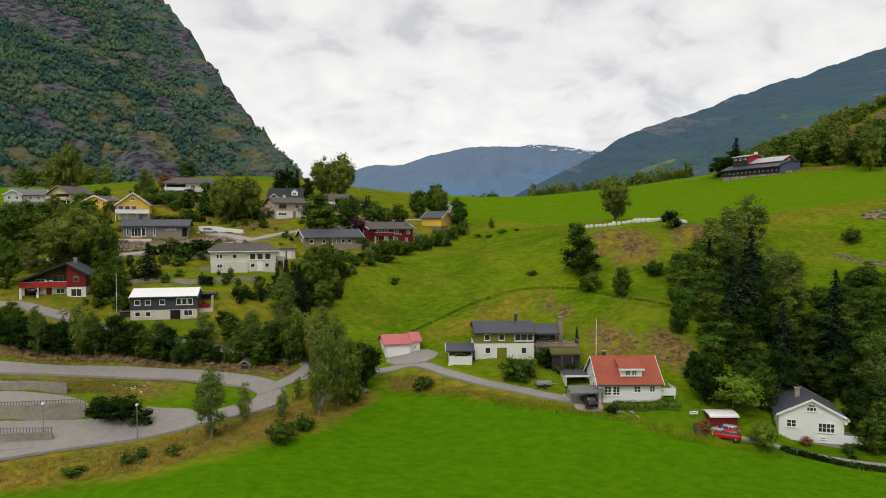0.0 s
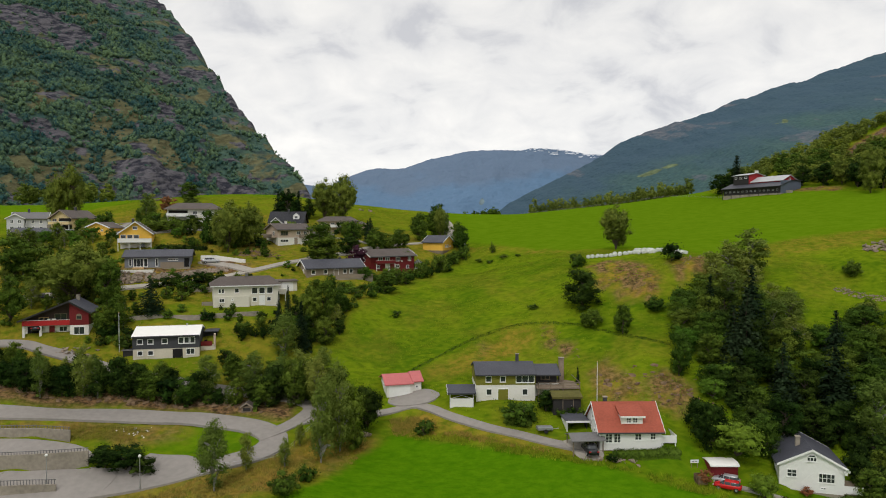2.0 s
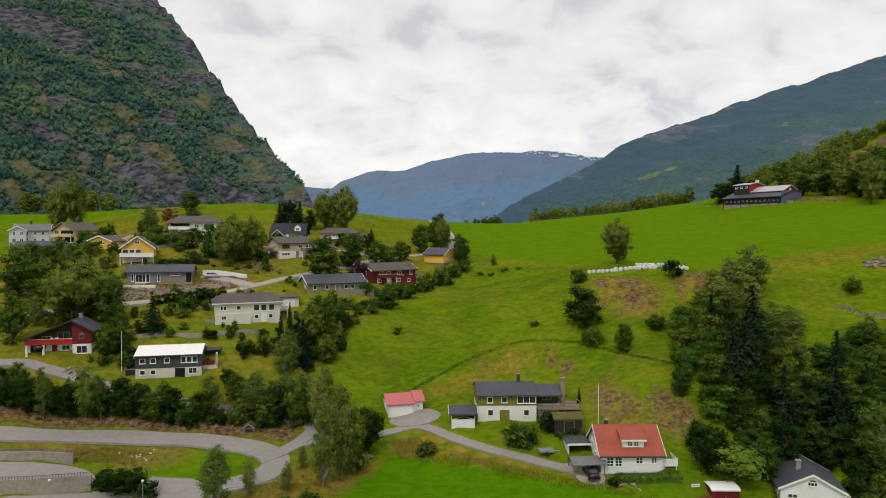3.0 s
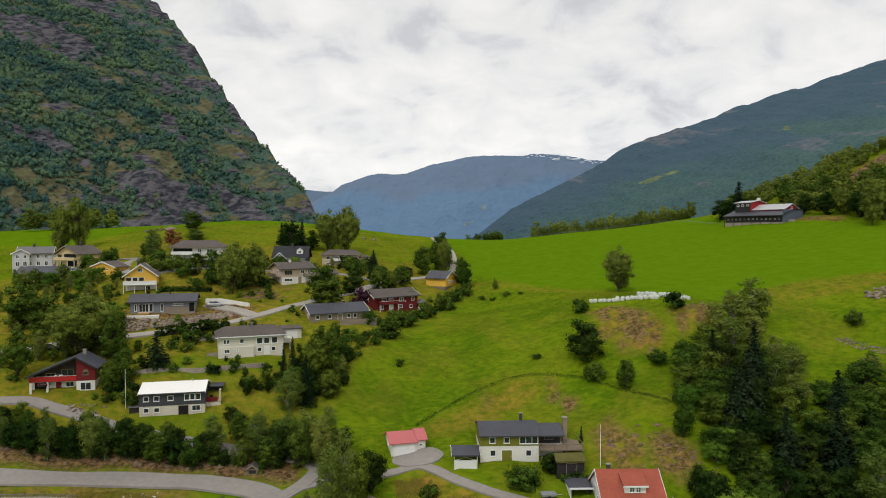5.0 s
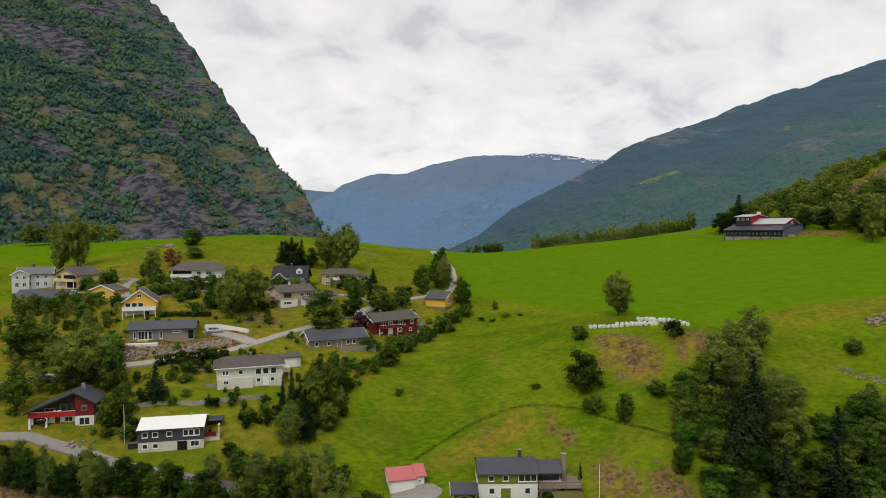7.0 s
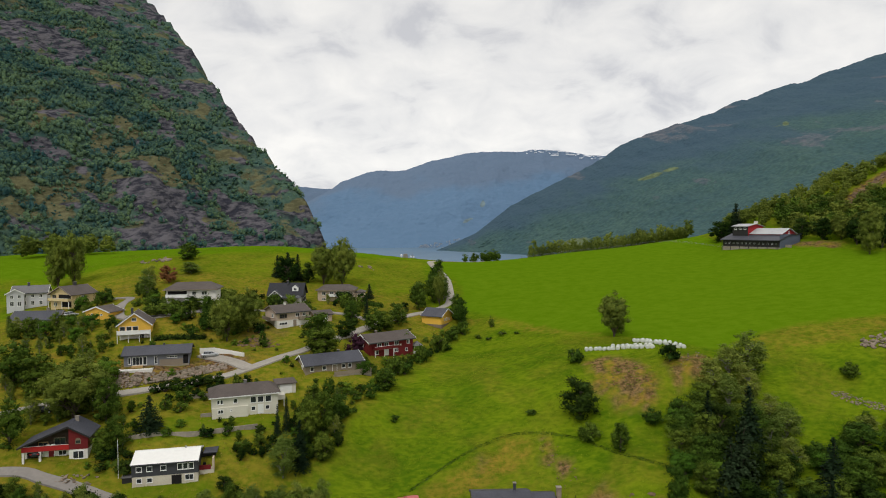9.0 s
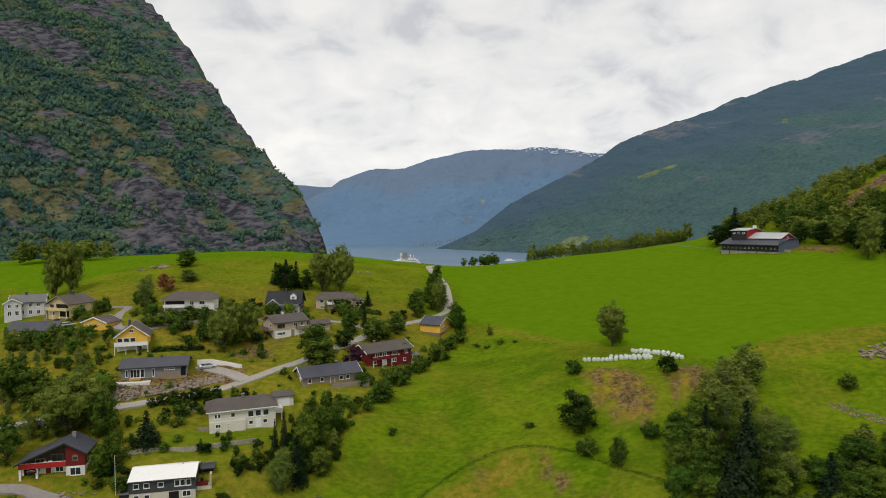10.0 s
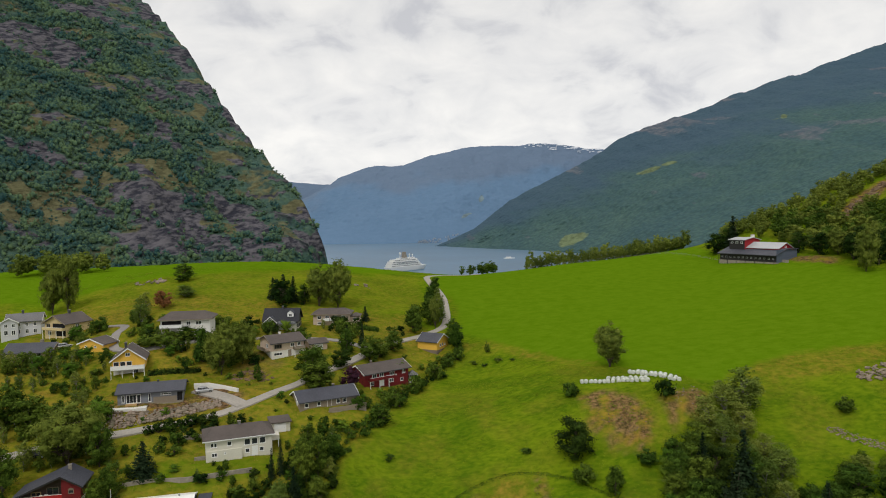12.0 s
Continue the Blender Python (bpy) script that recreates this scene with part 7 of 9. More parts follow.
plant("rust", 50.4, 90.2, 1.3, 2.2)
plant("dim_bush", 60.5, 88.6, 4.6, 4.6)
plant("rust", 36.4, 90.6, 2.4, 2.6)
plant("bush", 12.1, 104.4, 3.6, 6.6)
plant("dark", 16.7, 107.3, 4.1, 3.5)
plant("bush", 19.0, 105.0, 1.5, 2.4)
plant("dim_bush", 20.6, 105.2, 1.5, 2.2)
plant("bush", 22.2, 104.8, 1.4, 2.0)
plant("dim_bush", 24.1, 93.4, 1.2, 2.3)
plant("dark", -48.0, 91.6, 3.6, 5.2)
plant("dark", -45.2, 91.9, 4.2, 5.4)
plant("dim_bush", -42.8, 91.8, 2.8, 4.0)
plant("bush", -21.1, 85.5, 3.0, 4.9)
plant("bush", -19.0, 89.7, 2.6, 3.1)
plant("bush", -3.2, 103.3, 2.9, 3.6)
plant("spruce", 23.4, 114.2, 3.0, 0.9)
plant("spruce", 132.7, 298.7, 17.1, 8.7)
plant("dark", 128.2, 304.5, 11.5, 11.0)
plant("dark", 132.5, 301.0, 13.5, 8.5)
plant("broad", 152.5, 235.4, 17.0, 10.0)
plant("dark", 160.0, 240.0, 15.0, 10.0)
plant("dark", 157.0, 250.0, 13.0, 9.5)
plant("broad", 163.0, 246.0, 15.0, 10.0)
plant("dark", 151.5, 263.0, 11.0, 8.5)
plant("broad", 156.5, 259.0, 12.0, 9.0)
plant("dark", 163.5, 255.0, 13.0, 9.0)
plant("dark", 147.5, 271.0, 10.0, 8.0)
plant("bush", 5.7, 198.4, 4.4, 4.7)
plant("bush", -5.6, 179.2, 4.6, 5.2)
plant("bush", -12.2, 165.2, 4.3, 5.6)
plant("broad", 4.1, 207.2, 8.6, 5.3)
plant("broad", -1.4, 224.8, 11.6, 5.0)
plant("broad", -7.9, 216.6, 10.1, 7.4)
plant("broad", -19.6, 187.8, 7.8, 6.4)
plant("broad", -26.3, 190.0, 7.7, 5.8)
plant("broad", -31.7, 167.0, 11.5, 9.4)
plant("purple", -22.6, 168.8, 6.4, 6.6)
plant("bush", -12.1, 184.2, 5.1, 7.9)
plant("rust", -92.7, 221.6, 6.7, 7.6)
plant("birch", -90.7, 200.5, 10.0, 6.2)
plant("bush", -71.8, 187.3, 3.2, 8.0)
plant("bush", -79.1, 181.9, 3.4, 9.3)
plant("dark", -71.5, 186.6, 4.5, 5.1)
plant("bush", -62.9, 175.8, 4.5, 6.0)
plant("birch", -89.9, 234.0, 4.9, 10.0)
plant("great", -134.8, 229.1, 17.5, 8.6)
plant("great", -130.2, 230.5, 21.0, 8.8)
plant("spruce", -25.5, 226.3, 5.1, 3.9)
plant("dark", -55.3, 232.1, 11.2, 8.7)
plant("great", -43.1, 236.2, 15.5, 11.0)
plant("great", -36.6, 237.2, 18.5, 12.0)
plant("broad", -1.9, 265.6, 7.8, 4.5)
plant("broad", -3.7, 244.7, 9.5, 5.0)
plant("birch", 0.2, 231.0, 9.0, 6.0)
plant("birch", 0.0, 238.5, 9.0, 5.5)
plant("broad", -3.0, 234.5, 9.5, 6.0)
plant("birch", -1.0, 252.0, 7.0, 4.0)

plant("bush", 31.6, 155.6, 3.4, 4.5)
plant("bush", 19.0, 141.1, 1.2, 2.9)
plant("bush", -10.4, 142.8, 1.9, 2.4)

# ---------- the wood in the gully east of the lower houses ----------
for kind, x, y, high, wide in (
        ("birch", 67.5, 145.0, 12.0, 10.0), ("birch", 62.0, 142.0, 9.5, 8.5), ("birch", 57.0, 138.5, 9.0, 8.0), ("broad", 54.0, 135.0, 6.5, 6.5),
        ("spruce", 57.5, 122.5, 15.5, 8.0), ("spruce", 49.5, 112.0, 12.5, 6.5), ("spruce", 53.5, 116.0, 14.0, 7.5), ("spruce", 52.0, 128.0, 10.0, 5.0),
        ("broad", 50.0, 124.5, 8.5, 7.0), ("broad", 46.5, 124.0, 6.0, 6.0), ("fresh", 44.0, 118.5, 5.5, 6.0), ("fresh", 46.0, 128.5, 4.5, 5.5), ("bush", 42.5, 131.5, 3.0, 5.0),
        ("bush", 48.5, 133.5, 3.4, 5.4), ("broad", 46.5, 114.5, 6.0, 6.0), ("birch", 66.5, 132.5, 7.0, 6.5), ("birch", 67.0, 127.5, 9.0, 7.5), ("birch", 63.0, 125.0, 9.0, 7.0),
        ("birch", 61.5, 130.5, 8.0, 7.0), ("broad", 60.5, 117.5, 8.0, 6.5), ("broad", 64.0, 114.0, 6.0, 6.0), ("broad", 57.0, 111.5, 7.0, 6.5), ("spruce", 69.5, 116.0, 11.0, 6.5),
        ("broad", 73.5, 115.0, 8.5, 7.0), ("broad", 74.0, 121.0, 5.0, 6.5), ("bush", 71.0, 124.0, 3.2, 5.0), ("broad", 80.0, 124.0, 6.0, 8.0), ("broad", 78.0, 117.5, 6.5, 7.5),
        ("broad", 86.5, 124.0, 5.2, 7.5), ("birch", 84.0, 129.5, 4.0, 6.5), ("broad", 92.0, 129.0, 4.8, 7.0), ("spruce", 64.3, 107.3, 13.0, 8.0), ("dark", 62.7, 110.4, 8.0, 5.7),
        ("broad", 70.0, 107.0, 8.0, 7.0), ("spruce", 55.6, 106.9, 11.0, 6.5), ("broad", 44.1, 108.0, 5.0, 5.0), ("dark", 48.6, 107.0, 6.0, 5.5),
        ("broad", 51.0, 131.0, 7.5, 7.0), ("broad", 44.5, 122.0, 6.5, 6.5), ("broad", 48.0, 119.5, 8.0, 6.5), ("dark", 55.0, 128.5, 8.5, 7.0), ("dark", 51.5, 120.5, 9.0, 6.5), ("broad", 47.5, 127.0, 7.0, 6.5),
        ("birch", 59.0, 134.5, 9.0, 7.5), ("birch", 64.5, 138.0, 9.0, 8.0), ("broad", 60.0, 126.5, 9.0, 7.0), ("dark", 56.0, 118.5, 8.5, 7.0), ("birch", 65.0, 121.0, 8.0, 6.5), ("dark", 62.5, 119.0, 7.0, 6.0),
        ("broad", 68.0, 112.0, 7.5, 6.5), ("dark", 73.0, 110.5, 7.0, 7.0), ("dark", 52.5, 111.0, 8.0, 6.5), ("dark", 60.0, 108.5, 7.0, 6.0)):
    plant(kind, x, y, high, wide, "wood in the gully")

# ---------- woods, thickets and gardens ----------
scatter(["dark", "birch", "dark", "dim_bush", "broad"], [(-80, 107.6), (-58, 108.4), (-30, 109), (-19, 109), (-17, 112), (-24, 116.5), (-40, 116), (-60, 113.5), (-82, 112)], 62, 2.6, 6.4, 11, "thicket below the houses", spread=0.7)
scatter(["birch", "birch", "fresh", "birch", "broad"], [(-112, 118), (-82, 122), (-76, 132), (-74, 148), (-84, 160), (-92, 172), (-130, 172), (-135, 140)], 44, 3.5, 7.0, 12, "wood on the west slope", spread=0.9)
scatter(["bush", "dim_bush", "bush", "pale_bush"], [(-30, 126), (-22, 130), (-16, 146), (-8, 170), (3, 192), (8, 204), (4, 207), (-8, 190), (-18, 166), (-26, 146), (-32, 132)], 60, 1.2, 3.2, 13, "hedgerow along the meadow", spread=0.8)
scatter(["bush", "dim_bush", "pale_bush", "bush"], [(-92, 116), (-40, 122), (-24, 150), (-6, 196), (-14, 226), (-60, 214), (-126, 212), (-112, 182), (-88, 150)], 138, 0.8, 2.2, 14, "garden bushes", gap=1.6)
scatter(["broad", "bush", "birch"], [(-86, 124), (-44, 124), (-30, 142), (-40, 150), (-66, 142), (-84, 150), (-78, 176), (-108, 200), (-112, 178)], 45, 1.8, 3.4, 25, "small garden trees", gap=2.2)
scatter(["broad", "bush", "dim_bush"], [(-70, 160), (-44, 168), (-34, 186), (-30, 205), (-60, 212), (-92, 205), (-90, 184), (-74, 178)], 26, 2.2, 4.0, 15, "garden trees", gap=2.0)
scatter(["dark", "dark", "broad", "dark"], [(41, 99), (50, 98), (62, 97), (76, 104), (80, 112), (66, 112), (56, 114), (48, 116), (44, 112), (46, 106)], 27, 3.0, 5.6, 16, "wood beside the white house", spread=0.75)
scatter(["bush", "broad", "birch"], [(76, 116), (92, 122), (98, 130), (84, 130), (74, 124)], 18, 2.6, 4.6, 21, "thicket on the east slope")
scatter(["broad", "birch", "broad", "dark", "birch"], [(-30, 128), (-32, 138), (-29, 146), (-24, 147), (-21, 142), (-20, 132), (-26, 126)], 17, 3.0, 6.0, 31, "row of trees beside the white house", spread=0.8)
scatter(["birch", "birch", "fresh", "broad"], [(-121, 181), (-108, 185), (-86, 171), (-81, 159), (-107, 162)], 24, 3.0, 5.4, 32, "thicket below the yellow house", spread=0.95)
scatter(["broad", "dark", "birch", "dim_bush"], [(-92, 148), (-76, 148), (-66, 133), (-84, 137)], 16, 3.0, 6.0, 33, "trees beside the village road", spread=0.85)
scatter(["dim_bush", "dim_bush", "dark", "bush"], [(-66, 124), (-40, 127), (-33, 132), (-34, 127), (-44, 121), (-64, 119)], 34, 1.4, 3.4, 34, "shrubs round the lower houses", gap=1.5)
scatter(["dim_bush", "bush", "dark"], [(-62, 143), (-44, 149), (-40, 146), (-58, 139)], 16, 1.2, 2.6, 35, "shrubs along the village road", gap=1.2)
scatter(["dark", "broad", "dark", "dim_bush"], [(57, 93), (63, 90), (72, 90), (76, 98), (66, 98), (58, 96)], 16, 3.0, 6.5, 36, "dark trees beside the white house", gap=2.0)
scatter(["dim_bush", "dim_bush", "bush"], [(-78, 106.6), (-58, 108), (-44, 109.2), (-34, 109), (-26, 107.6), (-26, 110.2), (-42, 111), (-60, 110), (-78, 108.5)], 46, 0.8, 1.9, 39, "undergrowth on the roadside bank", gap=0.6, spread=0.6)
scatter(["dark", "broad", "dim_bush"], [(45, 100), (50, 100), (50, 108), (45, 108)], 10, 3.0, 5.5, 37, "undergrowth below the wood")
for x, y, high in ((48.6, 127.9, 4.6), (46.6, 131.7, 3.6), (47.7, 122.7, 4.4), (49.0, 117.7, 5.2), (46.3, 109.0, 4.6), (43.7, 105.6, 4.2), (70.5, 121.0, 4.5), (75.5, 119.0, 4.8)):
    plant("fresh", x, y, high, high * 1.15, "green edge of the wood")
for x, y, high in ((10.5, 195.5, 1.2), (13.5, 193.0, 1.0), (17.5, 193.6, 1.4), (21.5, 191.5, 0.9)):
    plant("bush", x, y, high, high * 2.2, "scrub at the field's lower edge")
plant("bush", -38.5, 81.6, 1.3, 4.2)
plant("bush", -34.2, 82.8, 1.1, 3.2)
plant("bush", -45.0, 79.2, 1.2, 3.6)
scatter(["birch", "broad", "dim_bush", "fresh", "bush"], [(-112, 196), (-92, 178), (-72, 172), (-46, 186), (-24, 204), (-14, 218), (-30, 222), (-60, 205), (-84, 206), (-104, 214)], 34, 2.2, 5.0, 38, "trees among the upper houses", gap=2.2)


# ---------- walls, rocks and paving edges ----------
def wall_run(name, line, top, wide, material, label, low=1.2, pickets=0.0, category="wall"):
    """A wall along a line, its top at the given heights, with an iron picket rail where there is one."""
    bm = bmesh.new()
    pts = [Vector((x, y, 0)) for x, y in line]
    left, right = [], []
    for k, p in enumerate(pts):
        a, b = pts[max(0, k - 1)], pts[min(len(pts) - 1, k + 1)]
        side = Vector((-(b - a).y, (b - a).x, 0)).normalized() * wide / 2
        z0 = ground_z(p.x, p.y) - low
        z1 = top[k] if isinstance(top, (list, tuple)) else ground_z(p.x, p.y) + top
        for store, q in ((left, p + side), (right, p - side)):
            store.append((bm.verts.new((q.x, q.y, z0)), bm.verts.new((q.x, q.y, z1))))
    for k in range(len(pts) - 1):
        bm.faces.new((left[k][0], left[k + 1][0], left[k + 1][1], left[k][1]))
        bm.faces.new((right[k + 1][0], right[k][0], right[k][1], right[k + 1][1]))
        bm.faces.new((left[k][1], left[k + 1][1], right[k + 1][1], right[k][1]))
    bm.faces.new((left[0][0], left[0][1], right[0][1], right[0][0]))
    bm.faces.new((left[-1][1], left[-1][0], right[-1][0], right[-1][1]))
    root = tagged(to_object(name, bm, material), label, category, "retaining walls")
    if pickets:
        for k in range(len(pts) - 1):
            p, q = pts[k], pts[k + 1]
            za = top[k] if isinstance(top, (list, tuple)) else ground_z(p.x, p.y) + top
            zb = top[k + 1] if isinstance(top, (list, tuple)) else ground_z(q.x, q.y) + top
            a, b = Vector((p.x, p.y, za)), Vector((q.x, q.y, zb))
            n = max(2, int((b - a).length / 0.36))
            for i in range(n):
                c = a.lerp(b, (i + 0.5) / n)
                bm = bmesh.new()
                box(bm, c.x - 0.035, c.y - 0.035, c.z - 0.02, c.x + 0.035, c.y + 0.035, c.z + pickets)
                part("picket", bm, M_SLATE_GREY, root)
            bm = bmesh.new()
            up = Vector((0, 0, pickets - 0.06))
            tube(bm, a + up, b + up, 0.045, sides=6)
            part("rail", bm, M_SLATE_GREY, root)
    return root


wall_run("retaining_wall", [(-80, 86), (-66, 88.0), (-58.7, 89.3), (-54, 90.3), (-50.2, 91.4)], [3.9, 3.7, 3.5, 3.45, 3.4], 0.35, M_CONCRETE, "long grey concrete retaining wall with an iron rail", 2.5, 0.45)
wall_run("retaining_wall", [(-80, 93.0), (-66, 95.0), (-60, 95.8), (-55.5, 96.2)], [6.0, 5.4, 5.2, 4.8], 0.35, M_CONCRETE, "upper concrete retaining wall below the road", 2.5, 0.5)
wall_run("retaining_wall", [(-72, 80.6), (-60, 84.0), (-56, 85.1), (-51.8, 86.3)], [1.5, 1.1, 0.95, 0.6], 0.3, M_CONCRETE, "low concrete wall with a row of iron pickets", 2.0, 0.7)
wall_run("garden_wall", [(-63.5, 126.2), (-58, 127.6), (-49.5, 129.4), (-43, 131.4), (-37.8, 133.4)], 0.9, 0.3, M_CONCRETE, "weathered concrete wall at the edge of a lawn", 2.2)
wall_run("garden_wall", [(-55, 141.5), (-50, 142.6), (-48.5, 138)], 1.0, 0.25, M_CONCRETE, "grey concrete garden wall beside the white house", 1.2)
wall_run("yard_wall", [(-60.6, 163.0), (-57.2, 163.6), (-53.4, 163.0), (-49.0, 161.2)], [28.0, 28.0, 27.5, 27.1], 0.3, M_RENDER, "white rendered wall round the bungalow's yard", 2.5)


def stone_mesh(seed, material=M_STONE):
    rng = np.random.default_rng(seed)
    bm = bmesh.new()
    bmesh.ops.create_icosphere(bm, subdivisions=1, radius=0.5)
    for v in bm.verts:
        v.co = Vector((v.co.x * 1.2, v.co.y * 0.9, v.co.z * 0.72)) * float(rng.uniform(0.75, 1.2))
    me = bpy.data.meshes.new("stone")
    bm.to_mesh(me)
    bm.free()
    me.materials.append(material)
    return me


STONES = [stone_mesh(k) for k in range(6)]
PALE = [stone_mesh(k + 40, M_RENDER) for k in range(6)]
EARTHY = [stone_mesh(k + 20, M_ROCK) for k in range(6)]


def stones_on(root, places, seed, name="stone", shapes=STONES):
    rng = random.Random(seed)
    for x, y, z, s in places:
        ob = new(name, shapes[rng.randrange(6)])
        ob.parent = root
        ob.matrix_basis = pose(x, y, z, rng.uniform(-25, 25), rng.uniform(-25, 25), rng.uniform(0, 360)) @ Matrix.Diagonal((s, s * rng.uniform(0.7, 1.1), s * rng.uniform(0.6, 0.95), 1))


def stone_bank():
    """The dry-laid boulder bank below the bungalow."""
    root = thing("stone_bank", 0, 0, 0, 0, "bank of dry-laid grey boulders below the bungalow", "stone wall")
    rng = random.Random(5)
    low = smooth_line([(-75, 144.6), (-70, 146.4), (-64, 148.8), (-57, 151.4), (-51, 155.4)], 0.8)
    top = smooth_line([(-77, 150.4), (-71, 151.4), (-64, 153), (-57, 156), (-51.5, 159)], 0.8)
    places = []
    for r in range(8):
        v = r / 7
        for k in range(37):
            s = (k + rng.uniform(0, 0.9)) / 37
            a, b = low[int(s * (len(low) - 1))], top[int(s * (len(top) - 1))]
            x, y = a[0] * (1 - v) + b[0] * v, a[1] * (1 - v) + b[1] * v
            places.append((x, y, ground_z(x, y) + 0.12, rng.uniform(0.6, 1.45)))
    stones_on(root, places[:296], 6)


stone_bank()


def stone_heap(outline, count, low, high, seed, label, material=None):
    root = thing("stone_heap", 0, 0, 0, 0, label, "stones", "stone heaps")
    rng = random.Random(seed)
    xs, ys = [p[0] for p in outline], [p[1] for p in outline]
    places = []
    while len(places) < count:
        x, y = rng.uniform(min(xs), max(xs)), rng.uniform(min(ys), max(ys))
        if bool(inside(outline, np.array([x]), np.array([y]))[0]):
            s = rng.uniform(low, high)
            places.append((x, y, ground_z(x, y) + (-0.1 if material is M_ROCK else 0.12) * s, s))
    stones_on(root, places, seed, shapes={M_ROCK: EARTHY, M_RENDER: PALE}.get(material, STONES))


stone_heap([(83, 141.5), (86, 141.5), (93, 135.5), (96, 133), (94, 131.5), (88, 136.5)], 190, 0.25, 0.65, 41, "strip of grey cleared stones in the pasture")
stone_heap([(97, 152), (101, 151), (108, 153), (107, 157), (100, 156)], 110, 0.5, 1.3, 42, "heap of grey boulders at the pasture's edge")
stone_heap([(35, 146), (40, 150), (46, 143), (45, 138), (38, 140)], 46, 0.2, 0.6, 43, "broken stones lying on the bare slope", M_ROCK)
stone_heap([(52, 150), (58, 154), (62, 150), (58, 144), (53, 145)], 34, 0.2, 0.6, 44, "rubble below the row of bales")
stone_heap([(27, 117), (35, 117), (42, 110), (41, 105), (33, 104), (27, 110)], 34, 0.4, 1.7, 45, "rocks breaking through the dry slope", M_ROCK)
stone_heap([(19, 131), (23.5, 131), (26, 122), (22, 119.5)], 22, 0.25, 0.7, 46, "rocks on the worn slope behind the house", M_ROCK)
stone_heap([(-75, 106), (-56, 107), (-40, 108.5), (-30, 107), (-32, 110), (-56, 111), (-75, 109.5)], 170, 0.5, 1.7, 47, "bedrock and boulders along the roadside bank", M_ROCK)
stone_heap([(-70, 116.8), (-62, 117.4), (-63, 119), (-70, 118.6)], 26, 0.4, 0.9, 48, "boulders below the chalet's lawn")
stone_heap([(19, 94), (23, 93.4), (28, 92.6), (28, 93.6), (22, 94.6)], 40, 0.3, 0.7, 49, "rough stone edging beside the carport")
stone_heap([(-12.8, 103.2), (-11.2, 103.2), (-11.2, 104.2), (-12.8, 104.2)], 4, 0.7, 1.2, 50, "pale flat boulder at the field's edge")
stone_heap([(-54, 168), (-44, 166.5), (-42, 171), (-50, 174)], 90, 0.5, 1.6, 51, "bare rock outcrop beside the village road", M_ROCK)
stone_heap([(-118, 252), (-110, 248), (-104, 252), (-108, 257)], 18, 0.8, 2.2, 52, "weathered boulders on the hilltop pasture")
stone_heap([(-50.5, 99.4), (-47.8, 98.7), (-45.6, 99.0), (-45.9, 102), (-47, 101.4), (-49, 100.4)], 22, 0.14, 0.36, 56, "broken white stones on the grassy traffic island", M_RENDER)
stone_heap([(-34, 263), (-28, 263), (-28, 268), (-34, 268)], 9, 0.7, 1.6, 53, "pale boulders on the hilltop")

stone_heap([(180, 294), (190, 298), (206, 306), (216, 314), (208, 314), (194, 308), (182, 300)], 44, 2.2, 5.5, 54, "bare rock slabs on the wooded hillside", M_ROCK)
stone_heap([(38, 101), (44, 103), (43, 112), (36, 113), (33, 106)], 22, 0.4, 1.2, 55, "rocks and earth beside the red roofed house", M_ROCK)


# ---------- leaf-built hedges and rough growth ----------
def hedge(line, high, wide, material, label, seed, dense=110, solid=True):
    rng = np.random.default_rng(seed)
    pts = smooth_line(line, 0.3)
    n = int(len(pts) * 0.3 * dense * (high + wide))
    i = rng.integers(0, len(pts), n)
    a = rng.uniform(0, math.pi, n)
    lump = 0.85 + 0.3 * fbm(pts[i, 0] / 1.3, pts[i, 1] / 1.3, 3, seed)
    across = np.cos(a) * wide / 2 * lump
    x, y = pts[i, 0] + rng.normal(size=n) * 0.15, pts[i, 1] + across
    z = surface(x, y) + np.sin(a) * high * lump * rng.uniform(0.55, 1.02, n)
    normal = np.stack((rng.normal(size=n) * 0.4, np.cos(a), np.sin(a) + 0.3), -1) + rng.normal(size=(n, 3)) * 0.4
    soft = np.stack((rng.normal(size=n) * 0.2, np.cos(a), np.sin(a) + 0.2), -1)
    mid = pts[::2] + rng.normal(size=pts[::2].shape) * 0.1
    size = 0.8 + 0.3 * fbm(mid[:, 0] / 1.3, mid[:, 1] / 1.3, 3, seed)
    inner = cores(np.column_stack((mid, surface(mid[:, 0], mid[:, 1]) + high * 0.3)), size[:, None] * np.array([0.6, wide * 0.42, high * 0.55]), rng)
    ob = new("hedge", leaf_mesh("hedge", np.stack((x, y, z), -1), normal, rng.uniform(0.12, 0.26, n), material, rng, soft=soft, inner=inner if solid else NO_CORES))
    return tagged(ob, label, "hedge", "hedges")


hedge([(24.9, 94.4), (29, 94.6), (34.2, 95.0)], 1.1, 1.5, M_LEAF_BROAD, "clipped green hedge before the white house", 61)
hedge([(-73.5, 167), (-68, 168.6), (-62, 170.6)], 1.4, 1.2, M_LEAF_DARK, "long clipped dark green garden hedge", 62)
hedge([(-27, 212.5), (-24, 214), (-20, 214.5)], 1.8, 1.6, M_LEAF_BROAD, "rounded green hedge below the beige house", 64)
hedge([(-6, 123.6), (-1, 128.4), (4, 132.4), (11.6, 135.9), (19.2, 135.2), (27.3, 130.7), (34.3, 124.6), (41.8, 120.7)], 0.4, 0.6, M_LEAF_BROAD, "low strip of rough growth across the meadow", 66, 40, False)
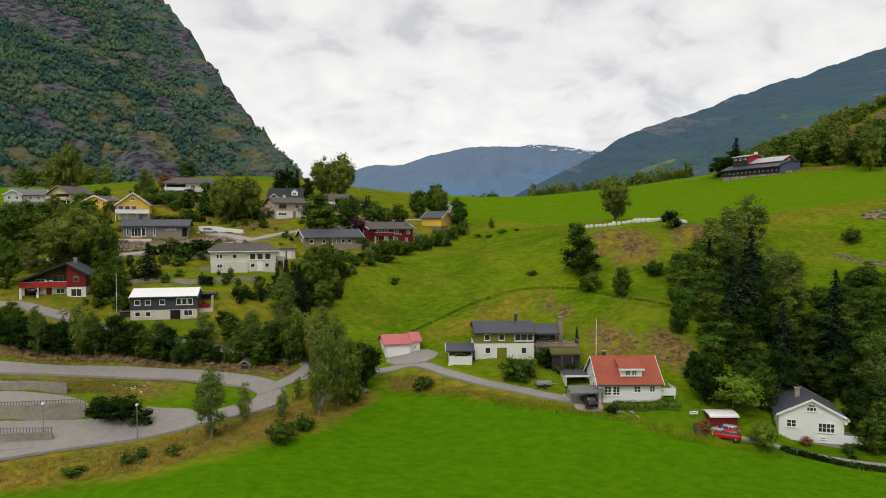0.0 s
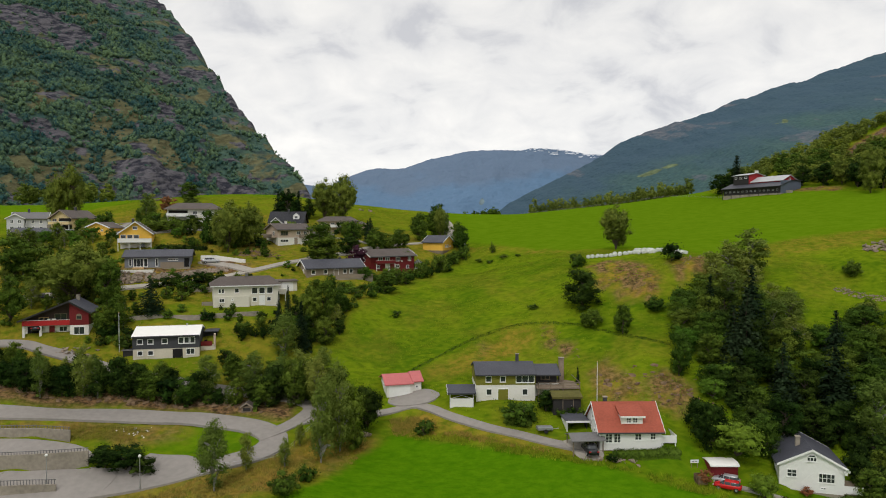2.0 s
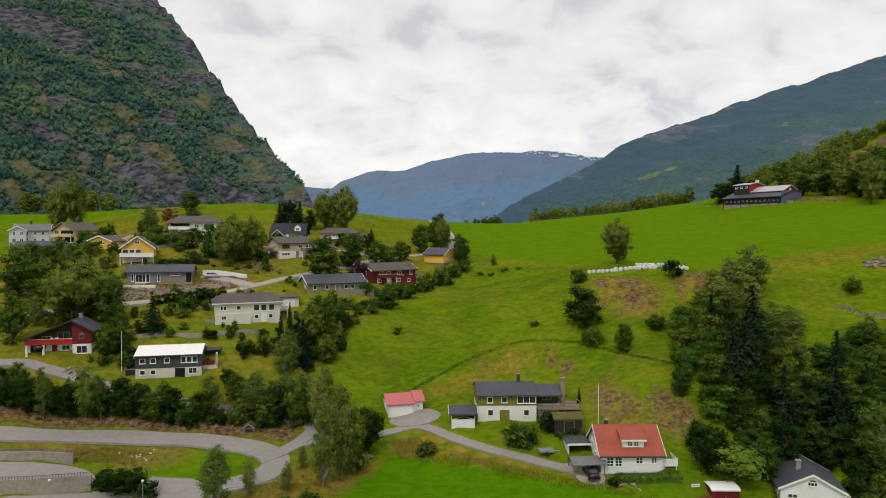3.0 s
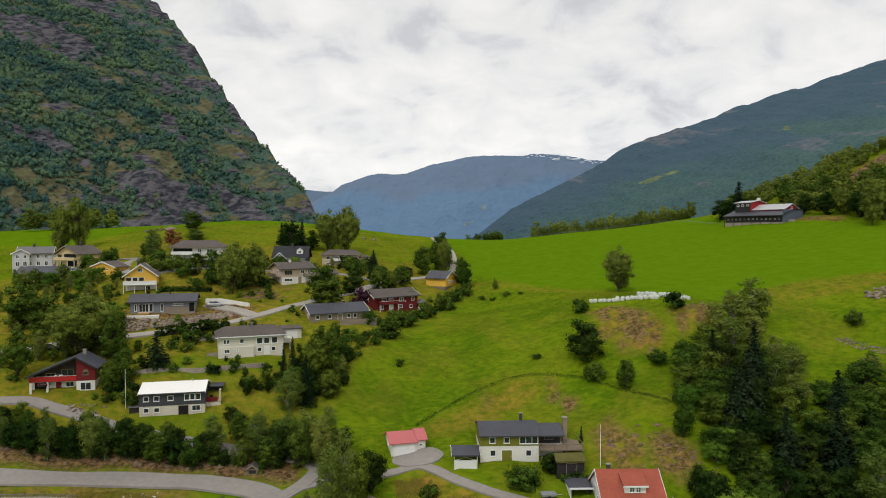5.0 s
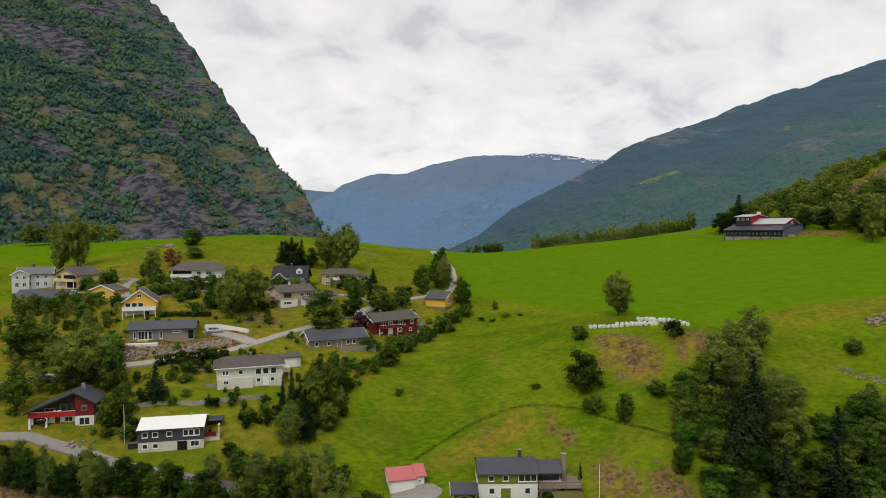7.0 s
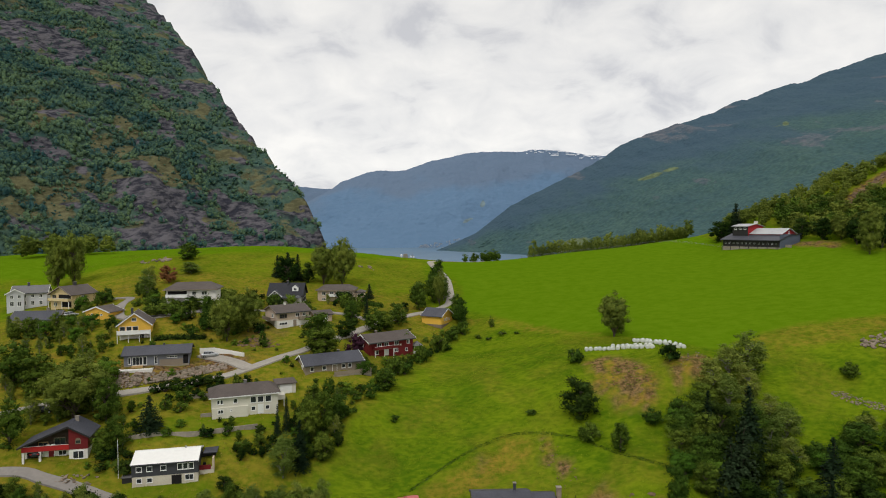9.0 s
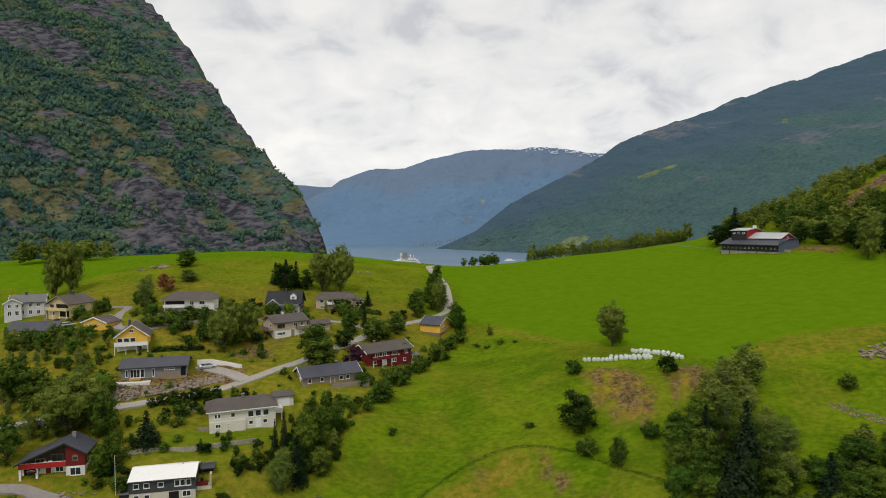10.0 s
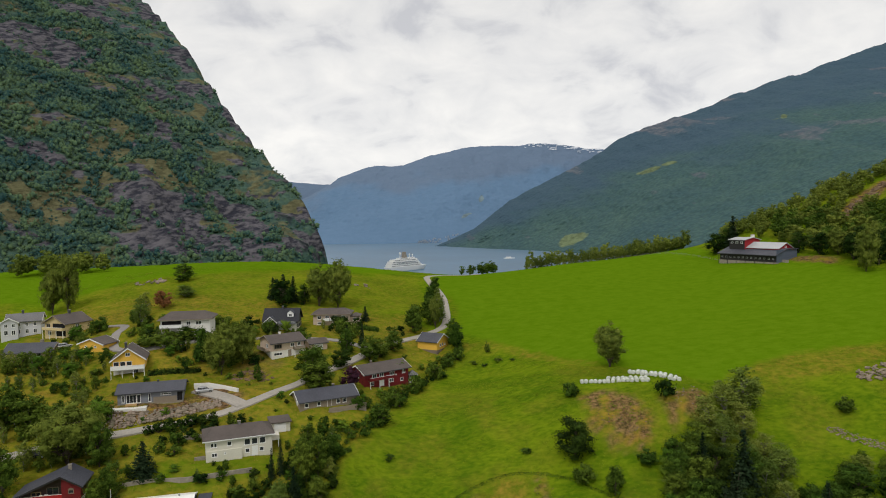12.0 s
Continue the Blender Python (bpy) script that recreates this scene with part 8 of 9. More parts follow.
hedge([(46.5, 88.5), (50, 87.2), (55, 85.6), (60, 84.2)], 0.7, 1.0, M_LEAF_DARK, "low dark hedge between the field and the white house", 67)
hedge([(10, 104.6), (13.5, 103.4)], 1.0, 1.4, M_LEAF_BROAD, "low hedge on the bank below the olive house", 65)


def tufts(name, outline, count, low, high, material, label, seed, avoid=(), blades=7):
    """Grass tufts and weeds: many slim upright blades, one object."""
    rng = np.random.default_rng(seed)
    xs, ys = [p[0] for p in outline], [p[1] for p in outline]
    x, y = rng.uniform(min(xs), max(xs), count * 3), rng.uniform(min(ys), max(ys), count * 3)
    keep = inside(outline, x, y) & (fbm(x / 5, y / 5, 4, seed) > rng.uniform(0.34, 0.62, len(x))) & (road_flat(x, y) < 0.1)
    for poly in avoid:
        keep &= ~inside(poly, x, y)
    x, y = x[keep][:count], y[keep][:count]
    z = surface(x, y) - 0.03
    x, y, z = (np.repeat(v, blades) for v in (x, y, z))
    n = len(x)
    h = rng.uniform(low, high, n)
    foot = np.stack((x + rng.normal(size=n) * 0.22, y + rng.normal(size=n) * 0.22, z), -1)
    a = rng.uniform(-1.3, 1.3, n)
    side = np.stack((np.cos(a), np.sin(a), 0 * a), -1) * (0.035 + 0.09 * h[:, None])
    tip = foot + np.stack((rng.normal(size=n) * 0.35 * h, rng.normal(size=n) * 0.35 * h, h), -1)
    me = bpy.data.meshes.new(name)
    me.vertices.add(n * 3)
    me.vertices.foreach_set("co", np.stack((foot - side, foot + side, tip), 1).astype(np.float32).ravel())
    me.loops.add(n * 3)
    me.loops.foreach_set("vertex_index", np.arange(n * 3))
    me.polygons.add(n)
    me.polygons.foreach_set("loop_start", np.arange(0, n * 3, 3))
    me.update()
    me.validate()
    me.materials.append(material)
    shade_normals(me, np.repeat(np.stack((rng.normal(size=n) * 0.25, rng.normal(size=n) * 0.25 - 0.3, np.ones(n)), -1), 3, 0))
    return tagged(new(name, me), label, "grass", kind="stuff")


PASTURE = [(-24, 112), (-14, 104), (30, 100), (44, 104), (60, 128), (110, 130), (120, 180), (80, 165), (40, 172), (6, 215), (-4, 200), (-18, 150), (-28, 130)]
tufts("meadow_grass", PASTURE, 9000, 0.12, 0.34, M_TUSSOCK, "tussocks of rough meadow grass", 71, [FIELD, UPPER_FIELD])
tufts("verge_weeds", VERGE, 5200, 0.2, 0.5, M_WEEDS, "tall dry weeds on the road verge", 72)
tufts("bank_weeds", BANK, 2600, 0.2, 0.55, M_WEEDS, "dry grass on the bank below the driveway", 73)
tufts("edge_weeds", [(-9, 104.5), (-2, 103.4), (10, 99), (18, 95.8), (26, 92.4), (33, 91), (40, 90), (48, 89), (58, 85.6), (58, 84), (46, 87), (32, 89), (18, 93.8), (9, 97.2), (-2, 101.6)], 2600, 0.25, 0.7, M_TUSSOCK, "long grass along the field's edge", 74)
tufts("roadside_weeds", STRIP + [(-75, 103)], 900, 0.15, 0.4, M_WEEDS, "weeds between the walls and the road", 75)
tufts("slope_grass", [(-112, 112), (-40, 116), (-24, 150), (0, 205), (-16, 232), (-130, 232)], 6000, 0.15, 0.4, M_WEEDS, "rough grass between the gardens", 76)
tufts("hill_grass", [(-140, 240), (-60, 215), (-10, 225), (-4, 290), (-60, 285), (-140, 280)], 2500, 0.15, 0.35, M_TUSSOCK, "grazed grass on the hilltop", 77)


# ---------- poles, signs, vehicles ----------
def lamp_post(x, y, high):
    root = thing("street_lamp", x, y, ground_z(x, y), 0, "slim grey street lamp with a round head", "street lamp", "street lamps")
    bm = bmesh.new()
    tube(bm, (0, 0, -0.5), (0, 0, 0.9), 0.09)
    part("base", bm, M_STEEL, root)
    bm = bmesh.new()
    tube(bm, (0, 0, 0.88), (0, 0, high), 0.06, 0.045)
    part("pole", bm, M_STEEL, root)
    bm = bmesh.new()
    bmesh.ops.create_uvsphere(bm, u_segments=12, v_segments=8, radius=0.2)
    bmesh.ops.translate(bm, verts=bm.verts, vec=(0, 0, high + 0.16))
    part("lamp_head", bm, M_LAMPGLASS, root, "milky glass globe", True)


lamp_post(-41.2, 87.6, 4.6)
lamp_post(-53.6, 87.2, 4.0)
lamp_post(-34.2, 170.2, 4.0)


def flag_pole(x, y, high):
    root = thing("flagpole", x, y, ground_z(x, y), 0, "tall white flagpole without a flag", "flagpole", "flagpoles")
    bm = bmesh.new()
    tube(bm, (0, 0, -0.5), (0, 0, high), 0.06, 0.035)
    part("pole", bm, M_TRIM, root)
    bm = bmesh.new()
    bmesh.ops.create_uvsphere(bm, u_segments=10, v_segments=6, radius=0.09)
    bmesh.ops.translate(bm, verts=bm.verts, vec=(0, 0, high + 0.06))
    part("finial", bm, M_NEWWOOD, root, "", True)


flag_pole(25.1, 107.0, 6.9)
flag_pole(-59.4, 119.1, 7.2)
flag_pole(-91.0, 202.5, 6.5)


def shell(bm, levels, dip):
    """Rounded outlines stacked from the bottom up and closed above; the front end dips like a bonnet."""
    turns = [math.radians(15 * k) for k in range(24)]
    rings = []
    for z, x0, x1, half in levels:
        ring = []
        for a in turns:
            u, v = math.cos(a), math.sin(a)
            u, v = math.copysign(abs(u) ** 0.42, u), math.copysign(abs(v) ** 0.42, v)
            x = (x0 + x1) / 2 + u * (x1 - x0) / 2
            ring.append(bm.verts.new((x, v * half * (1 - 0.06 * u * u), z - dip * max(0.0, x - 0.9) * max(0.0, z - 0.5) * 2)))
        rings.append(ring)
    for low, high in zip(rings[:-1], rings[1:]):
        for k in range(24):
            n = (k + 1) % 24
            bm.faces.new((low[k], low[n], high[n], high[k]))
    bm.faces.new(rings[-1])
    bm.faces.new(rings[0][::-1])


def car(x, y, turn, paint, label, estate=True, size=1.0):
    root = thing("car", x, y, ground_z(x, y) + 0.02, turn, label, "car", "parked cars")
    back = -1.98 if estate else -1.45
    bm = bmesh.new()
    shell(bm, [(0.24, -1.95, 1.95, 0.74), (0.34, -2.1, 2.1, 0.83), (0.56, -2.16, 2.17, 0.87), (0.76, -2.13, 2.12, 0.87), (0.9, -2.08, 1.98, 0.83), (0.97, -2.0, 1.75, 0.76)], 0.16)
    part("body", bm, paint, root, smooth=True)
    bm = bmesh.new()
    shell(bm, [(0.88, back, 1.22, 0.79), (0.99, back + 0.03, 1.12, 0.77), (1.25, back + 0.16, 0.68, 0.69), (1.43, back + 0.32, 0.36, 0.62)], 0.0)
    part("glazing", bm, M_GLASS, root, "dark glass all round", smooth=True)
    bm = bmesh.new()
    shell(bm, [(1.38, back + 0.24, 0.46, 0.65), (1.43, back + 0.26, 0.42, 0.645), (1.475, back + 0.36, 0.3, 0.58), (1.49, back + 0.6, 0.05, 0.42)], 0.0)
    part("roof", bm, paint, root, smooth=True)
    for wy in (-1, 1):
        for wx in (-0.45, 0.42):
            bm = bmesh.new()
            tube(bm, (wx, wy * 0.785, 0.94), (wx - 0.06, wy * 0.645, 1.43), 0.04, sides=6)
            part("door_pillar", bm, paint, root)
        bm = bmesh.new()
        box(bm, 0.72, wy * 0.9 - 0.09, 0.98, 0.86, wy * 0.9 + 0.09, 1.1, 0.03)
        part("wing_mirror", bm, paint, root)
    for wx in (-1.35, 1.35):
        for wy in (-0.8, 0.8):
            bm = bmesh.new()
            tube(bm, (wx, wy - 0.1, 0.31), (wx, wy + 0.1, 0.31), 0.31, sides=16)
            wheel = part("wheel", bm, M_RUBBER, root)
            bm = bmesh.new()
            s = 0.11 if wy > 0 else -0.11
            tube(bm, (wx, wy, 0.31), (wx, wy + s, 0.31), 0.19, sides=12)
            part("rim", bm, M_STEEL, wheel)
    root.scale = (size, size, size)
    for wy in (-0.6, 0.6):
        bm = bmesh.new()
        box(bm, 2.06, wy - 0.2, 0.6, 2.14, wy + 0.2, 0.74)
        part("headlight", bm, M_LAMPGLASS, root)
        bm = bmesh.new()
        box(bm, -2.16, wy - 0.16, 0.68, -2.08, wy + 0.16, 0.86)
        part("tail_light", bm, M_SCARLET, root)
    return root


car(39.4, 90.2, 152, M_CARPAINT_RED, "red estate car parked beside the red shed", size=0.86)
car(39.8, 91.5, 152, M_CARPAINT_SILVER, "silver car parked beside the red shed", size=0.86)
car(-83.0, 135.0, 22, M_CARPAINT_BLACK, "black car parked on the village road", False)
car(-78.6, 136.4, 24, M_CARPAINT_SILVER, "silver car parked under the trees")
car(-57.6, 161.4, 30, M_CARPAINT_SILVER, "silver car parked in the bungalow's yard", False)
car(-106.3, 186.6, 60, M_CARPAINT_SILVER, "silver car parked on the grass above the bungalow")
car(-75.6, 121.9, 100, M_CARPAINT_BLACK, "dark car parked in the open garage", False)
car(21.4, 95.6, 95, M_CARPAINT_BLACK, "black car parked under the open carport", False)
car(5.6, 207.6, 70, M_CARPAINT_SILVER, "pale car parked beside the yellow cabin")


def trailer():
    root = thing("trailer", 15.6, 101.3, ground_z(15.6, 101.3), 8, "small grey flatbed trailer beside the driveway", "trailer")
    bm = bmesh.new()
    box(bm, -1.2, -0.7, 0.45, 1.2, 0.7, 0.85, 0.02)
    part("bed", bm, M_STEEL, root)
    bm = bmesh.new()
    tube(bm, (1.2, 0, 0.5), (2.3, 0, 0.45), 0.05)
    part("drawbar", bm, M_STEEL, root)
    for wy in (-0.8, 0.8):
        bm = bmesh.new()
        tube(bm, (0, wy - 0.08, 0.3), (0, wy + 0.08, 0.3), 0.3, sides=14)
        part("wheel", bm, M_RUBBER, root)


trailer()


def sign_board():
    root = thing("sign", 36.0, 93.4, ground_z(36.0, 93.4), 5, "small white sign board with two dark lines on posts", "sign")
    bm = bmesh.new()
    box(bm, -0.6, -0.03, 0.7, 0.6, 0.03, 1.15)
    board = part("board", bm, M_TRIM, root)
    for x0, x1 in ((-0.45, -0.05), (0.1, 0.42)):
        bm = bmesh.new()
        box(bm, x0, -0.04, 0.87, x1, -0.031, 0.99)
        part("line", bm, M_BLUEGREY, board)
    for x in (-0.45, 0.45):
        bm = bmesh.new()
        box(bm, x - 0.04, -0.02, -0.5, x + 0.04, 0.02, 0.698)
        part("post", bm, M_WOOD, root)


sign_board()


def wood_crate():
    root = thing("compost_box", 35.9, 90.8, ground_z(35.9, 90.8), 4, "weathered brown wooden compost box at the field's edge", "box")
    for k in range(5):
        bm = bmesh.new()
        for a in ((-0.7, -0.7, 0.7, -0.62), (-0.7, 0.62, 0.7, 0.7), (-0.7, -0.61, -0.62, 0.61), (0.62, -0.61, 0.7, 0.61)):
            box(bm, a[0], a[1], 0.02 + k * 0.26, a[2], a[3], 0.24 + k * 0.26)
        part("board_ring", bm, M_ROCK, root)


wood_crate()


def roadside_hut():
    h = House("shelter", "tiny brown milk-stand hut beside the road", (-33.4, 107.0), 4, 1.7, 1.4, category="shelter", group="outbuildings")
    del h.root["size"]
    h.walls(M_WOOD, 0.95, low=-0.4, rise=0.0)
    h.walls(M_BLACK, 0.7, 0.25, -0.02, 1.45, -0.003, 0.15, name="front_panel")
    h.roof(M_SLATE_BROWN, 0.95, 0.55, over=0.2, side=0.2, thick=0.08, ridge="y", trim=M_BROWN)
    root = thing("waste_bin", -31.2, 107.2, ground_z(-31.2, 107.2), 5, "green plastic waste bin beside the road", "bin")
    bm = bmesh.new()
    prism(bm, [(-0.3, 0), (0.3, 0), (0.36, 0.9), (-0.36, 0.9)], 1, -0.3, 0.3)
    part("body", bm, M_LEAF_BROAD, root)
    bm = bmesh.new()
    box(bm, -0.4, -0.36, 0.902, 0.4, 0.36, 0.97, 0.02)
    part("lid", bm, M_LEAF_DARK, root)


roadside_hut()


# ---------- wrapped silage bales ----------
def bale(x, y, z, turn):
    root = thing("silage_bale", x, y, z, turn, "round silage bale wrapped in white plastic", "bale", "row of silage bales")
    bm = bmesh.new()
    tube(bm, (-0.54, 0, 0.44), (0.54, 0, 0.44), 0.5, sides=18)
    bmesh.ops.bevel(bm, geom=[e for e in bm.edges if abs(e.verts[0].co.x - e.verts[1].co.x) < 0.01], offset=0.12, segments=3, profile=0.5, affect="EDGES")
    part("wrapped_body", bm, M_PLASTIC, root, smooth=True)
    return root


def bale_rows():
    first = None
    rng = random.Random(8)
    for line, n, stack in (([(35.0, 160.6), (39.5, 159.2), (44.0, 157.2), (50.6, 155.4)], 15, 0), ([(47.6, 163.6), (51, 161.2), (55, 158.4), (58.4, 156.6)], 12, 0), ([(49.5, 163.6), (53, 160.9), (58.2, 157.8)], 9, 0), ([(41.5, 160.2), (46, 158.7), (50.6, 157.4)], 9, 0)):
        p = smooth_line(line, 0.1)
        for k in range(n):
            x, y = p[int((k + 0.3) / n * (len(p) - 1))]
            z = ground_z(x, y) - 0.1 - rng.uniform(0, 0.15)
            turn = 70 + rng.uniform(-16, 16)
            if first is None:
                first = bale(x, y, z, turn)
            else:
                copy_thing(first, pose(x + rng.uniform(-0.15, 0.15), y + rng.uniform(-0.15, 0.15), z, 0, 0, turn))


bale_rows()


# ---------- fences ----------
def fence(line, gap, high, label, wires=2):
    root = thing("fence", 0, 0, 0, 0, label, "fence", "field fences")
    p = smooth_line(line, gap)
    last = None
    for x, y in p:
        z = ground_z(x, y)
        bm = bmesh.new()
        tube(bm, (x, y, z - 0.3), (x, y, z + high), 0.06, 0.05, 6)
        part("post", bm, M_WOOD, root)
        if last:
            bm = bmesh.new()
            for w in range(wires):
                q = high * (0.9 - 0.4 * w)
                tube(bm, (last[0], last[1], last[2] + q), (x, y, z + q), 0.018, sides=4)
            part("wire", bm, M_STEEL, root)
        last = (x, y, z)


fence([(128, 284), (118, 308), (100, 326), (70, 338), (40, 338)], 3.2, 1.1, "wooden post fence along the top of the field")
fence([(-32, 91.2), (-24.4, 93.4), (-22.6, 97.6), (-20.4, 103.8), (-14, 107.5)], 3.0, 0.9, "wire fence on wooden posts beside the road")


# ---------- the fjord: ship, boat, far shore ----------
def cruise_ship():
    root = thing("cruise_ship", -83, 1500, -45, 50, "white cruise ship lying in the fjord", "ship")
    def deck(name, x0, x1, w, z0, z1, material, nose=0.0, label=""):
        bm = bmesh.new()
        outline = [(x0, -w), (x1 - nose, -w), (x1 - nose * 0.35, -w * 0.6), (x1, 0), (x1 - nose * 0.35, w * 0.6), (x1 - nose, w), (x0, w)]
        prism(bm, outline, 2, z0, z1)
        return part(name, bm, material, root, label)
    bm = bmesh.new()
    rings = []
    for z, x0, x1, w in ((-4, -62, 55, 7.5), (2, -64, 60, 9.5), (9, -65, 68, 10.5)):
        rings.append([bm.verts.new(p + (z,)) for p in ((x0, -w), (x1 - 32, -w), (x1 - 12, -w * 0.6), (x1, 0.0), (x1 - 12, w * 0.6), (x1 - 32, w), (x0, w))])
    for a, b in zip(rings[:-1], rings[1:]):
        for k in range(7):
            bm.faces.new((a[k], a[(k + 1) % 7], b[(k + 1) % 7], b[k]))
    bm.faces.new(rings[-1])
    part("hull", bm, M_TRIM, root, "white hull")
    heights = ((9, 12.5, -62, 48, 9.6), (12.7, 16, -60, 42, 9.4), (16.2, 19.5, -57, 38, 9.2), (19.7, 22.8, -50, 34, 8.4), (23, 25.6, -30, 26, 7.0))
    for k, (z0, z1, x0, x1, w) in enumerate(heights):
        d = deck("deck", x0, x1, w, z0, z1, M_TRIM, 12)
        bm = bmesh.new()
        x = x0 + 2
        while x < x1 - 14:
            box(bm, x, -w - 0.06, z0 + 1.0, x + 1.7, w + 0.06, z0 + 2.3)
            x += 3.0
        tagged(part("cabin_window_row", bm, M_GLASS, d, "row of dark cabin windows"), kind="stuff")
    bm = bmesh.new()
    prism(bm, [(-16, 25.6), (-4, 25.6), (-7, 37), (-14, 37)], 1, -3.2, 3.2)
    part("funnel", bm, M_CONCRETE, root, "grey funnel")
    for x, z, r in ((-24, 34, 2.6), (8, 31, 2.0), (18, 30, 1.6)):
        bm = bmesh.new()
        tube(bm, (x, 0, 25.4), (x, 0, z - r * 0.6), 0.7)
        part("radar_mast", bm, M_TRIM, root)
        bm = bmesh.new()
        bmesh.ops.create_uvsphere(bm, u_segments=14, v_segments=9, radius=r)
        bmesh.ops.translate(bm, verts=bm.verts, vec=(x, 0, z))
        part("radome", bm, M_TRIM, root, "", True)
    bm = bmesh.new()
    tube(bm, (14, 0, 25), (14, 0, 38), 0.5, 0.2)
    tube(bm, (14, -3, 33), (14, 3, 33), 0.2)
    part("mast", bm, M_STEEL, root)
    for k in range(5):
        for side in (-1, 1):
            bm = bmesh.new()
            box(bm, -40 + 13 * k, side * 9.9 - 0.9, 16.6, -32 + 13 * k, side * 9.9 + 0.9, 18.8, 0.5)
            part("lifeboat", bm, M_CARPAINT_SILVER, root)
    root.scale = (0.98, 0.98, 1.15)


cruise_ship()


def ferry_boat():
    root = thing("boat", 190, 1900, -45, 8, "small white boat under way on the fjord", "boat")
    bm = bmesh.new()
    prism(bm, [(-16, -3), (10, -3), (16, 0), (10, 3), (-16, 3)], 2, -1, 2.4)
    part("hull", bm, M_TRIM, root)
    bm = bmesh.new()
    box(bm, -10, -2.4, 2.4, 5, 2.4, 5.2, 0.3)
    part("cabin", bm, M_TRIM, root)


ferry_boat()


def shore_houses():
    """The far village at the foot of the mountain."""
    rng = random.Random(77)
    first = None
    xs, ys, zs = RANGES["mountain_north"]
    cols = [k for k in range(xs.shape[1]) if -135 < xs[3, k] < 75]
    for k in range(64):
        col = rng.choice(cols)
        row = rng.randint(1, 3 + int(8 * (xs[3, col] + 135) / 210))
        x, y, z = float(xs[row, col]), float(ys[row, col]) - 4, float(zs[row, col])
        turn = rng.uniform(-40, 40)
        if first is None:
            first = thing("far_house", x, y, z, turn, "small house on the far shore, paled blue for haze", "house", "village across the fjord")
            bm = bmesh.new()
            prism(bm, [(-5, -6), (5, -6), (5, 5), (0, 8), (-5, 5)], 1, -6, 6)
            part("wall", bm, M_FARWALL, first)
            bm = bmesh.new()
            prism(bm, [(-6, 4.6), (0, 8.4), (6, 4.6), (6, 5.2), (0, 9), (-6, 5.2)], 1, -6.6, 6.6)
            part("roof", bm, M_FARROOF, first)
            first.scale = (0.5, 0.5, 0.5)
        else:
            copy_thing(first, pose(x, y, z, 0, 0, turn))


shore_houses()


# ---------- woods too far to tell the trees apart ----------
def crown_arrays(kind, variant):
    """The leaf blades of one grown crown, as an array of four corners each, and their shading."""
    high, wide, base, lobes, per, lobe, leaf, droop, taper, leaves = TREES[kind][:10]
    rng = np.random.default_rng(900 + variant)
    c, n, s, _, soft, inner = crown_points(rng, high, wide, base, lobes, per, lobe, leaf, droop, taper)
    return leaf_quads(c, n, s, rng, soft), soft, inner


def woods(name, outline, count, low, high, material, label, seed, share=0.5, girth=1.1):
    rng = np.random.default_rng(seed)
    xs, ys = [p[0] for p in outline], [p[1] for p in outline]
    sets = [crown_arrays("hazel", k) for k in range(3)]
    out, soft, places, inner, count_in = [], [], [], [[], [], []], 0
    for _ in range(count * 30):
        x, y, h = rng.uniform(min(xs), max(xs)), rng.uniform(min(ys), max(ys)), rng.uniform(low, high)
        if not bool(inside(outline, np.array([x]), np.array([y]))[0]) or not clear_of(x, y, 2.5) or bool(inside(HILL_ROCK, np.array([x]), np.array([y]))[0]):
            continue
        if any((x - a) ** 2 + (y - b) ** 2 < (0.17 * (h + c)) ** 2 for a, b, c in places):
            continue
        places.append((x, y, h))
        q, n, core = sets[len(places) % 3]
        keep = rng.random(len(q)) < share
        a, s = rng.uniform(0, math.tau), h / 8.0
        turn = np.array([[math.cos(a), -math.sin(a), 0], [math.sin(a), math.cos(a), 0], [0, 0, 1]]) * s
        out.append(q[keep] @ turn.T * np.array([girth, girth, 1.0]) + np.array([x, y, ground_z(x, y) - 0.3]))
        soft.append(n[keep] @ turn.T)
        inner[0].append(core[0] @ turn.T * np.array([girth, girth, 1.0]) + np.array([x, y, ground_z(x, y) - 0.3]))
        inner[1].append(core[1] + count_in)
        inner[2].append(core[2] @ turn.T)
        count_in += len(core[0])
        if len(places) == count:
            break
    return tagged(new(name, blade_mesh(name, np.concatenate(out), material, np.concatenate(soft), tuple(np.concatenate(k) for k in inner))), label, "woods", kind="stuff")


